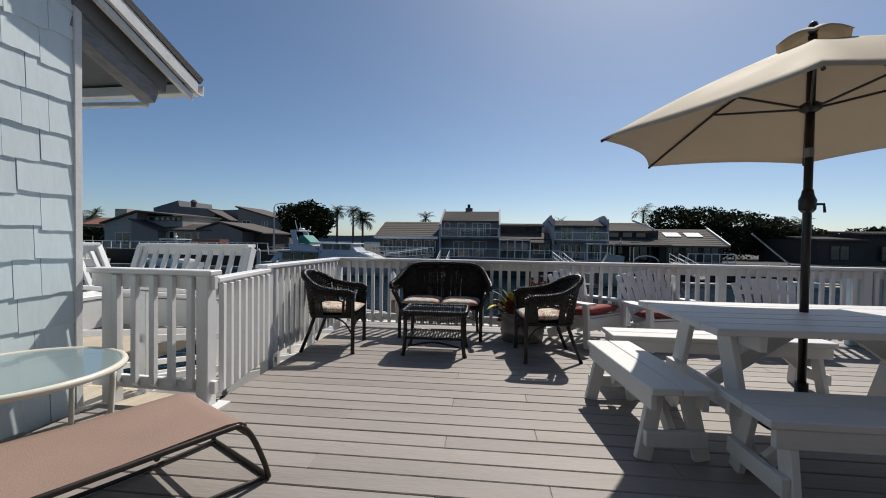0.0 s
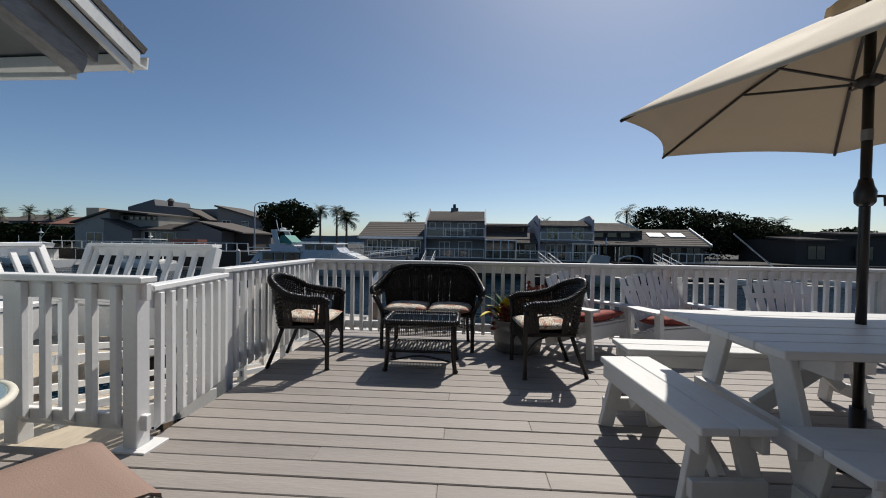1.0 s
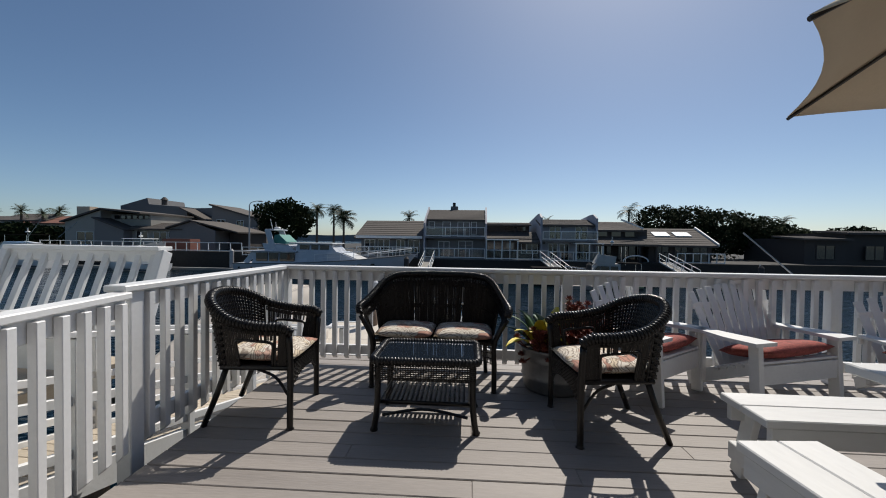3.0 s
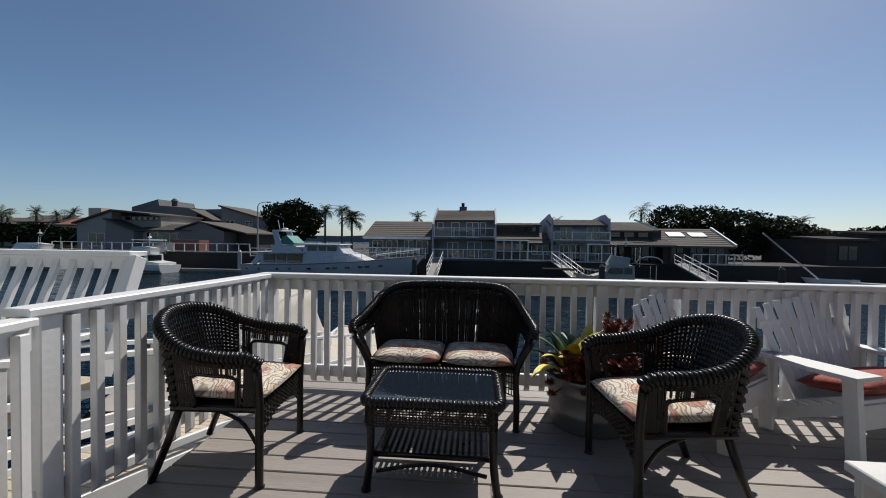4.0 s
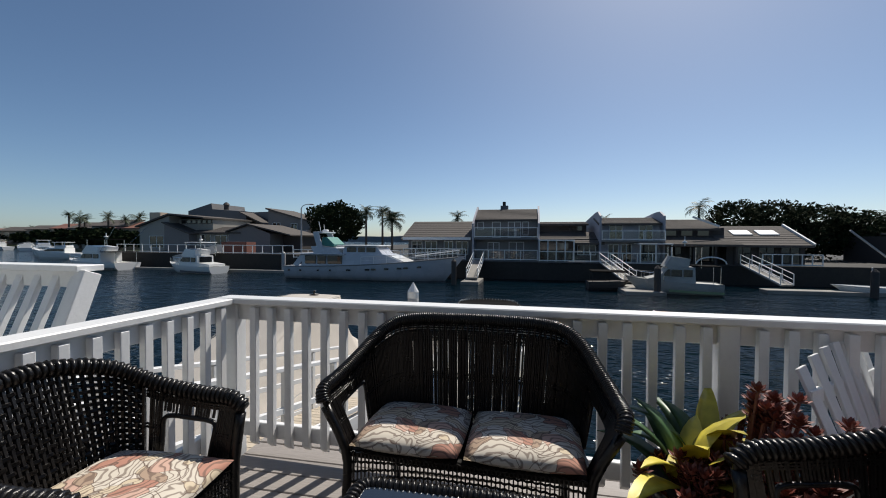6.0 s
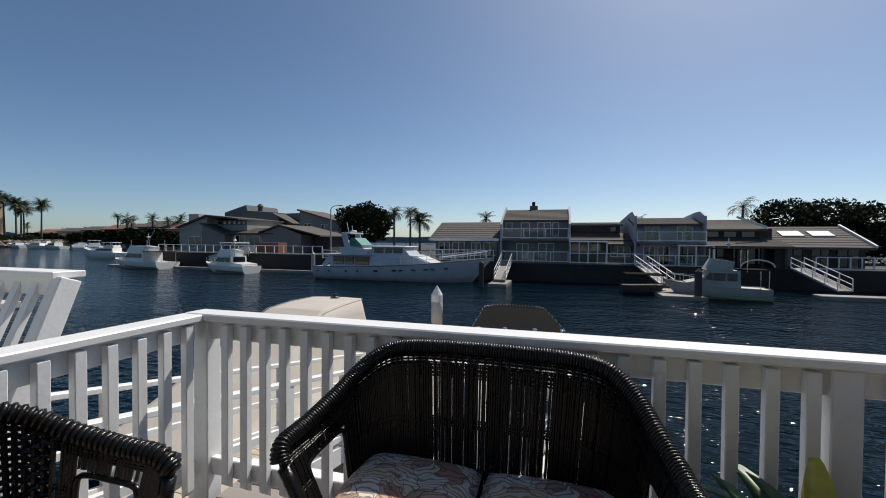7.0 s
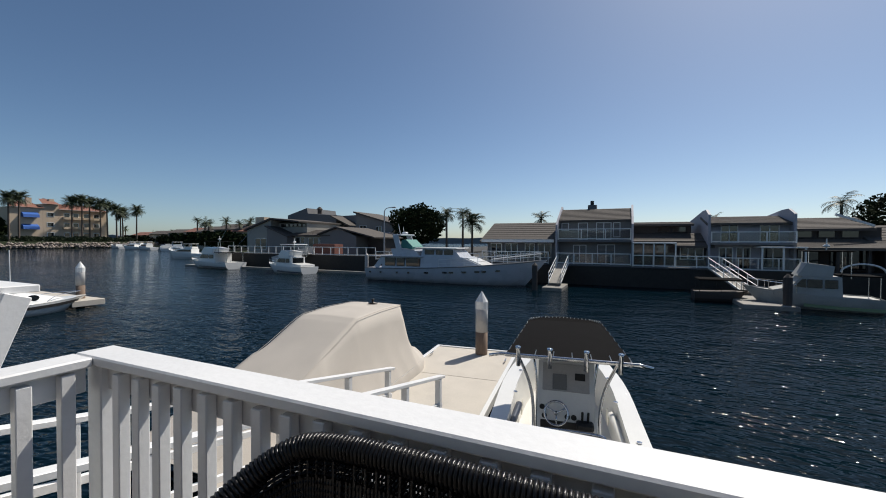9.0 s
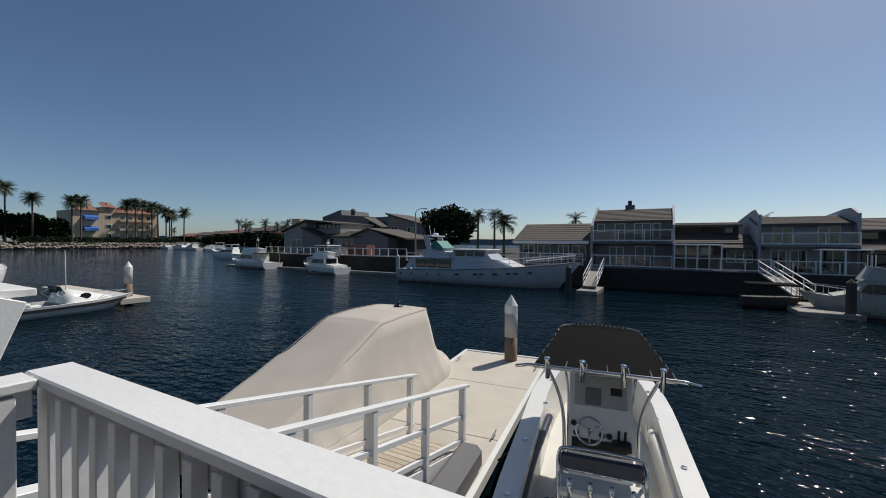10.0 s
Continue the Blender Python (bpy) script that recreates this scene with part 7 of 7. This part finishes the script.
def slate_house():
    g = thing("house", "slate-grey house with a steep slanted roofline", "house", group="corner lot houses")
    y = 62
    k = (y - 4) / 46.0
    X = lambda x: (x + 0.22) * k
    Zz = lambda z: (z - 1.3) * k + 1.3
    bm = bmesh.new()
    prism(bm, [(X(-46.3), y, -0.35), (X(-46.3), y, Zz(5.15)), (X(-42.6), y, Zz(6.15)), (X(-42.4), y, Zz(5.35)), (X(-37.2), y, Zz(5.0)), (X(-37.2), y, -0.35)], (0, 8, 0))
    part("wall", bm, M_GREYWALL2, g)
    bm = bmesh.new()
    prism(bm, [(X(-37.2), y + 2, -0.35), (X(-37.2), y + 2, Zz(5.0)), (X(-33.3), y + 2, Zz(5.1)), (X(-33.3), y + 2, -0.35)], (0, 6, 0))
    part("rear_wall", bm, M_GREYWALL, g)
    bm = bmesh.new()
    prism(bm, [(X(-37.3), y - 1.5, Zz(4.75)), (X(-37.3), y - 1.5, Zz(4.9)), (X(-33.6), y - 1.5, Zz(3.3)), (X(-33.6), y - 1.5, Zz(3.15))], (0, 4, 0))
    part("roof", bm, M_BROWNROOF, g)
    bm = bmesh.new()
    lathe(bm, [(0.4, Zz(5.4)), (0.4, Zz(6.0)), (0.6, Zz(6.05)), (0.2, Zz(6.4))], 10, (X(-41.6), y + 2))
    part("chimney_pot", bm, M_DARKWOOD, g)
    bm = bmesh.new()
    prism(bm, [(X(-33.3), y - 1, -0.35), (X(-33.3), y - 1, Zz(5.1)), (X(-27.4), y - 1, Zz(3.5)), (X(-27.4), y - 1, -0.35)], (0, 7, 0))
    part("wall", bm, M_GREYWALL, g)
    bm = bmesh.new()
    prism(bm, [(X(-33.5), y - 1.4, Zz(5.15)), (X(-33.5), y - 1.4, Zz(5.35)), (X(-27.2), y - 1.4, Zz(3.65)), (X(-27.2), y - 1.4, Zz(3.45))], (0, 8, 0))
    part("roof", bm, M_BROWNROOF, g)
    body(g, X(-30.3), X(-27.3), y - 2.4, y - 1, Zz(1.75), Zz(2.5), M_BLUEWALL, "balcony")
    for x0, x1, z0, z1 in ((-30.0, -29.2, 2.5, 3.3), (-28.9, -27.9, 0.3, 1.5), (-32.6, -31.6, 2.6, 3.4)):
        window(g, X(x0), X(x1), Zz(z0), Zz(z1), y - 1)


slate_house()
sea_fence = thing("fence", "white post-and-rail fence along the seawall", "fence")
fence(sea_fence, -48.4, -25.0, -0.25, 42.2, 0.95, 1.25, glass=True)
fence(sea_fence, -24.6, -12.8, -0.6, 41.7, 0.9, 1.6, glass=True)


def street_lamp():
    g = thing("street_lamp", "tall street lamp with one curved arm", "street lamp", pose(-28.9, 50.0, -0.4))
    bm = bmesh.new()
    tube(bm, [(0, 0, 0), (0, 0, 5.7)], [0.11, 0.07], 8)
    part("pole", bm, M_PILESLEEVE, g)
    bm = bmesh.new()
    tube(bm, spline([(0, 0, 5.6), (0.2, 0, 6.0), (0.9, 0, 6.2), (1.3, 0, 6.2)], 10), 0.05, 6)
    part("arm", bm, M_PILESLEEVE, g)
    bm = bmesh.new()
    box(bm, (1.2, -0.12, 6.1), (1.75, 0.12, 6.25), 0.04)
    part("lamp_head", bm, M_PILESLEEVE, g)


street_lamp()


# ---------------------------------------------------------------- trees
def tree(x, y, z, lobes, count, size, label, seed, trunk=0.3, mat=M_TREE):
    """Lobes: (dx, dy, dz, rx, ry, rz); leaves lie in their outer shell."""
    r = random.Random(seed)
    g = thing("tree", label, "tree", pose(x, y, z), "broadleaf trees")
    bm = bmesh.new()
    for dx, dy, dz, rx, ry, rz in lobes:
        tube(bm, spline([(0, 0, -0.3), (dx * 0.15, dy * 0.1, dz * 0.4), (dx * 0.7, dy * 0.7, dz * 0.85)], 8), [trunk * (1 - 0.09 * i) for i in range(8)], 7)
    part("trunk", bm, M_TRUNK, g, "dark branching trunk")
    verts, faces = [], []
    total = sum(l[3] * l[5] for l in lobes)
    for dx, dy, dz, rx, ry, rz in lobes:
        for _ in range(int(count * rx * rz / total)):
            u = Vector((r.gauss(0, 1), r.gauss(0, 1), r.gauss(0, 1))).normalized()
            f = r.uniform(0.55, 1.0) * (1 + 0.22 * noise.noise(u * 2.6 + Vector((dx, seed, 0))))
            p = Vector((dx + u.x * rx * f, dy + u.y * ry * f, dz + u.z * rz * f))
            a = Vector((r.gauss(0, 1), r.gauss(0, 1), r.gauss(0, 1))).normalized()
            b = a.orthogonal().normalized()
            s = size * r.uniform(0.5, 1.2)
            i = len(verts)
            verts += [p + a * s, p + b * s * 0.6, p - a * s * 0.8, p - b * s * 0.6 + u * s * 0.3]
            faces.append((i, i + 1, i + 2, i + 3))
    me = bpy.data.meshes.new("crown")
    me.from_pydata([tuple(v) for v in verts], [], faces)
    me.materials.append(mat)
    ob = new("crown", me)
    ob.parent = g
    return tagged(ob, "dense dark leaves with gaps")


def palm(x, y, z, h, crown, fronds, seed, label="tall palm with a round dark crown", fan=False, trunk=0.16, lean=0.0):
    r = random.Random(seed)
    g = thing("palm_tree", label, "palm tree", pose(x, y, z), "palms")
    bm = bmesh.new()
    tube(bm, spline([(0, 0, -0.4), (lean * 0.3, 0, h * 0.5), (lean, 0, h)], 9), [trunk * (1.25 - 0.06 * i) for i in range(9)], 8)
    part("trunk", bm, M_TRUNK, g, "slender grey trunk")
    bm = bmesh.new()
    for k in range(fronds):
        az = k * 2.399 + r.uniform(-0.2, 0.2)
        el = r.uniform(-0.75 if fan else -0.5, 1.35)
        n = 9
        out = Vector((math.cos(az), math.sin(az), 0))
        pts = []
        for i in range(n):
            f = i / (n - 1)
            a = el - (0.9 if fan else 1.5) * f * f
            pts.append((pts[-1] if pts else Vector((lean, 0, h))) + (out * math.cos(a) + Vector((0, 0, math.sin(a)))) * crown / (n - 1) * (1 if i else 0))
        side = Vector((-math.sin(az), math.cos(az), 0))
        tube(bm, pts, [crown * 0.012 * (1 - 0.8 * i / n) for i in range(n)], 4, cap=False)
        for i in range(1, n):
            w = crown * (0.34 if not fan else 0.30) * math.sin(math.pi * min(0.12 + i / n * 0.95, 1))
            for s in (-1, 1):
                for q in range(2):
                    p = pts[i - 1].lerp(pts[i], 0.5 * q + 0.25)
                    t = (pts[i] - pts[i - 1]).normalized()
                    tip = p + side * s * w * r.uniform(0.8, 1.1) + t * w * 0.5 - Vector((0, 0, w * r.uniform(0.15, 0.6)))
                    v = [bm.verts.new(c) for c in (p - t * crown * 0.02, p + t * crown * 0.02, tip)]
                    bm.faces.new(v)
    part("crown", bm, M_PALM, g, "arching fronds")
    return g


tree(-30.6, 62, -0.4, [(-2.2, 0, 5.3, 2.3, 2.6, 2.0), (0.6, 0.5, 5.8, 2.6, 3, 2.0), (3.0, 0, 4.7, 2.0, 2.5, 1.9), (0.3, 0, 3.2, 4.0, 3, 1.9)], 9000, 0.24, "broad dark tree behind the corner house", 5)
tree(22.6, 55, -0.6, [(-0.6, 0, 4.7, 2.9, 3, 1.9), (3.2, 0, 4.7, 2.8, 3, 1.8), (7.0, 0, 4.2, 3.2, 3, 1.9), (11.0, 0, 3.6, 3.0, 3, 1.7), (14.0, 0, 2.9, 2.2, 3, 1.5), (5, 0, 2.3, 9.5, 3, 2.1)], 19000, 0.25, "wide dark tree mass behind the brown roofs", 6)
tree(37.5, 57, -0.6, [(-2, 0, 2.6, 3.4, 3, 1.7), (2.4, 0, 2.2, 3.2, 3, 1.5), (0, 0, 1.5, 5, 3, 1.5)], 6200, 0.27, "dark rounded tree at the end of the row", 7)
tree(44, 58, -0.6, [(-3, 0, 2.2, 3.4, 3, 1.4), (3, 0, 2.6, 4.0, 3, 1.6)], 3600, 0.36, "low dark tree beyond the last house", 8)
for i, (x, y, h, c, fn) in enumerate(((-24.4, 60, 6.0, 1.8, 30), (-22.2, 61, 6.1, 1.6, 28), (-19.6, 58, 4.6, 2.3, 40), (-11.6, 66, 5.4, 2.0, 16), (9.4, 62, 4.6, 1.5, 14), (22.3, 66, 6.6, 2.4, 13), (47.0, 70, 5.2, 2.0, 16))):
    palm(x, y, -0.5, h, c, fn, 30 + i, "feathery palm above the waterfront roofs")

# ---------------------------------------------------------------- far left shore
bm = bmesh.new()
shore = [(-420, 20), (-215, 40), (-203, 60), (-203, 100), (-206, 130), (-225, 150), (-420, 190)]
prism(bm, [(x, y, WATER_Z - 0.5) for x, y in shore], (0, 0, 3.2))
solid("far_shore", bm, M_BUSH, "far shore with planted bank", "ground", kind="structure")
verts, faces = [], []
r5 = random.Random(8)
for k in range(900):
    f = r5.random()
    y = 38 + 96 * f
    x = -202.2 + r5.uniform(-1.5, 1.8) - (3 if y > 120 else 0)
    c, s = Vector((x, y, WATER_Z + 0.3 + r5.uniform(0, 1.9) * (0.5 if x > -201.5 else 1))), r5.uniform(0.35, 0.95)
    i = len(verts)
    for dx, dy, dz in ((1, 0, 0), (-1, 0, 0), (0, 1, 0), (0, -1, 0), (0, 0, 0.8), (0, 0, -0.8)):
        verts.append(tuple(c + Vector((dx, dy, dz)) * s * r5.uniform(0.7, 1.2)))
    faces += [(i + a, i + b, i + d) for a, b, d in ((0, 2, 4), (2, 1, 4), (1, 3, 4), (3, 0, 4), (2, 0, 5), (1, 2, 5), (3, 1, 5), (0, 3, 5))]
me = bpy.data.meshes.new("riprap")
me.from_pydata(verts, [], faces)
me.materials.append(M_ROCK)
tagged(new("riprap", me), "band of shore rocks along the waterline", "rocks", kind="stuff")


def apartments():
    g = thing("apartment_building", "cream stucco apartment block with a red tile roof and blue awnings", "building")
    x = -216
    z0 = 1.0
    blocks = ((76, 86, 13.2), (86, 91, 15.0), (91, 108, 13.0))
    for y0, y1, h in blocks:
        bm = bmesh.new()
        box(bm, (x - 16, y0, z0), (x, y1, z0 + h), 0.05)
        part("wall", bm, M_STUCCO, g)
        bm = bmesh.new()
        a = z0 + h
        prism(bm, [(x + 0.8, y0 - 0.4, a), (x + 0.8, y1 + 0.4, a), (x - 5, (y0 + y1) / 2 + 2, a + 2.3), (x - 5, (y0 + y1) / 2 - 2, a + 2.3)], (-0.05, 0, 0.0))
        loft(bm, [[(x + 0.8, y0 - 0.4, a), (x + 0.8, y1 + 0.4, a), (x + 0.8, y0 - 0.4, a)], [(x - 6, y0 + 2, a + 2.6), (x - 6, y1 - 2, a + 2.6), (x - 6, y0 + 2, a + 2.6)]])
        part("roof", bm, M_REDTILE, g, "red tile hipped roof")
    for y in (82, 89):
        bm = bmesh.new()
        box(bm, (x - 4, y, z0 + 13), (x - 2.5, y + 1.6, z0 + 17.3))
        part("chimney", bm, M_STUCCO, g)
    for zz in (4.6, 9.4):
        bm = bmesh.new()
        prism(bm, [(x, 79.6, z0 + zz), (x + 1.9, 79.6, z0 + zz - 0.2), (x + 1.7, 79.6, z0 + zz + 1.0), (x, 79.6, z0 + zz + 1.9)], (0, 4.8, 0))
        part("awning", bm, M_AWNING, g, "royal blue awning")
    for zz in (1.5, 5.6, 9.7):
        for y, w in ((87.2, 2.4), (92.6, 2.2), (95.6, 2.2), (99.4, 2.2), (103, 2.2)):
            bm = bmesh.new()
            box(bm, (x - 0.05, y, z0 + zz), (x + 0.06, y + w, z0 + zz + 1.9))
            wn = part("window", bm, M_TRIM, g, "pale framed window")
            bm = bmesh.new()
            box(bm, (x + 0.05, y + 0.25, z0 + zz + 0.2), (x + 0.1, y + w - 0.25, z0 + zz + 1.7))
            part("pane", bm, M_WINDOW, wn)
            if y > 90:
                bm = bmesh.new()
                box(bm, (x, y - 0.5, z0 + zz - 0.8), (x + 1.3, y + w + 0.5, z0 + zz + 0.2))
                part("balcony", bm, M_STUCCO, g, "solid stucco balcony")


apartments()
r6 = random.Random(21)
for i, (y, h, dx) in enumerate(((48, 21, 0), (52, 23, 4), (56, 23, 0), (62.5, 19, 3), (72.5, 18.5, 8), (75.5, 19, 7), (92, 19, 5), (95, 20, 6), (98.5, 19.5, 4), (101.5, 19, 6), (105, 18, 4), (107.5, 16.5, 6), (110, 15.5, 4), (112, 14.5, 2), (116, 17.0, 5))):
    palm(-213 + dx, y, 0.6, h * 0.86, 4.1, 60, 100 + i, "tall fan palm on the far shore", True, 0.3, r6.uniform(-0.6, 0.6))
for i, (y, rx, h) in enumerate(((44, 8, 10.5), (56, 9, 11.5), (67, 8, 10), (118, 5, 2.4))):
    tree(-214, y, 0.6, [(0, -rx * 0.4, h * 0.6, 3, rx * 0.7, h * 0.5), (0, rx * 0.4, h * 0.5, 3, rx * 0.7, h * 0.45)], 2600, 0.75, "dark shrubs and trees on the far shore", 60 + i, 0.4)
for i, y in enumerate((62, 70, 78, 86, 94, 102, 110)):
    tree(-206.5, y, 0.6, [(0, 0, 0.9, 2.0, 4.6, 1.2)], 900, 0.5, "low clipped hedge on the rocky bank", 140 + i, 0.15, M_BUSH)
# small houses, boats and palms in the haze between the two banks
def toward(bearing, d):
    """A spot on the water d metres off, bearing degrees to the left of straight ahead."""
    b = radians(bearing)
    return -0.2 - d * math.sin(b), 5.6 + d * math.cos(b)


bm = bmesh.new()
prism(bm, [(*toward(b, d), WATER_Z - 0.5) for b, d in ((63, 246), (58.5, 205), (57.2, 150), (55, 116), (51, 104), (44, 108), (44, 200), (54, 280), (63, 320))], (0, 0, 1.3))
solid("far_shore", bm, M_BUSH, "low distant shore with houses", "ground", kind="structure")
for i, (b, d, w, h) in enumerate(((61.6, 260, 16, 5), (59.8, 240, 18, 5.5), (58, 222, 16, 6), (56.2, 172, 13, 5.6), (54.6, 140, 13, 5.2), (52.8, 128, 12, 5.6), (51.2, 122, 11, 5.0), (49.6, 130, 14, 5.5))):
    x, y = toward(b, d)
    g = thing("house", "distant tan house with a low tile roof", "house", group="distant houses")
    body(g, x - w / 2, x + w / 2, y, y + 8, WATER_Z - 0.3, h - 1, M_TANWALL if i % 3 else M_STUCCO)
    slope_roof(g, x - w / 2, x + w / 2, y - 0.3, h - 1, y + 4, h + 0.6, M_BROWNROOF if i % 3 else M_REDTILE, rows=2)
    for k in range(3):
        window(g, x - w / 2 + w * (0.15 + k * 0.28), x - w / 2 + w * (0.3 + k * 0.28), h - 3.2, h - 1.9, y, panes=1)
for i, (b, d, n) in enumerate(((58.1, 106, 12), (56.5, 96, 9), (55.0, 88, 8), (59.3, 150, 9), (60.4, 170, 10), (61.4, 182, 8), (62.4, 192, 10), (63.3, 198, 8), (60.9, 200, 9), (59.0, 185, 10))):
    cabin_boat("distant_boat", "distant white motorboat in the harbour", n, 3, pose(*toward(b, d), WATER_Z, 0, 0, 150 + 25 * (i % 3)), 1.0, 0.8, 0.9 if i % 2 == 0 else 0)
for i, (b, d, h, c) in enumerate(((56.1, 150, 8.6, 1.9), (55.3, 138, 7.6, 2.6), (54.9, 142, 7.0, 2.4), (53.0, 128, 7.4, 2.2), (51.5, 124, 6.8, 1.8), (50.3, 126, 7.6, 2.4), (60.3, 262, 6.5, 2.0), (59.6, 262, 6.0, 2.0), (58.7, 250, 6.6, 2.0), (63.0, 262, 8.0, 2.2))):
    palm(*toward(b, d), -0.8, h, c, 24, 200 + i, "distant fan palm beyond the boats", True, 0.25)
for i, (b, d) in enumerate(((62.2, 255), (60.6, 250), (59.0, 232), (57.2, 178), (55.8, 146), (54.1, 130), (52.2, 116), (57.6, 170), (53.4, 120))):
    tree(*toward(b, d), -1.0, [(-3, 0, 2.8, 5, 3, 2.0), (4, 0, 2.4, 5, 3, 1.8)], 1100, 0.6, "distant dark shrubs beyond the boats", 80 + i)


# ---------------------------------------------------------------- deck boards and wall shingles
y, k = 6.61, 0
while y > -3.9:
    left = -1.93 if y > 3.62 else -2.72
    cuts = [left] + sorted([(-0.9, 2.1), (0.35, 3.4), (-0.2, 2.75), (1.05, 4.1)][k % 4]) + [5.6]
    for a, b in zip(cuts, cuts[1:]):
        plank(a + 0.0015, b - 0.0015, y)
    y -= 0.1475
    k += 1

shingle_meshes = []
for w in (0.15, 0.2, 0.24, 0.28, 0.33):
    for _ in range(2):
        bm = bmesh.new()
        n = 5
        low = [0.0 + 0.006 * rnd.uniform(-1, 1) for _ in range(n)]
        ys = [w * (i / (n - 1) - 0.5) for i in range(n)]
        out = [(0.0, ys[0], 0.27)] + [(0.0, yy, zz) for yy, zz in zip(ys, low)] + [(0.0, ys[-1], 0.27)]
        prism(bm, out, (0.021, 0, 0))
        for v in bm.verts:
            v.co.x -= v.co.z * 0.045 - 0.002
        shingle_meshes.append((w, finish("shingle", bm, M_SHINGLE)))
z, row = -0.05, 0
while z < 3.05:
    y = 3.5
    while y > 2.2:
        w, me = shingle_meshes[rnd.randrange(len(shingle_meshes))]
        if y - w < 2.0:
            break
        ob = new("shingle", me)
        ob.parent = house
        ob.location = (-2.768 + rnd.uniform(0, 0.004), y - w / 2, z + rnd.choice((0, 0, 0, 0.014, -0.010, 0.02)))
        y -= w + 0.004
    z += 0.216
    row += 1
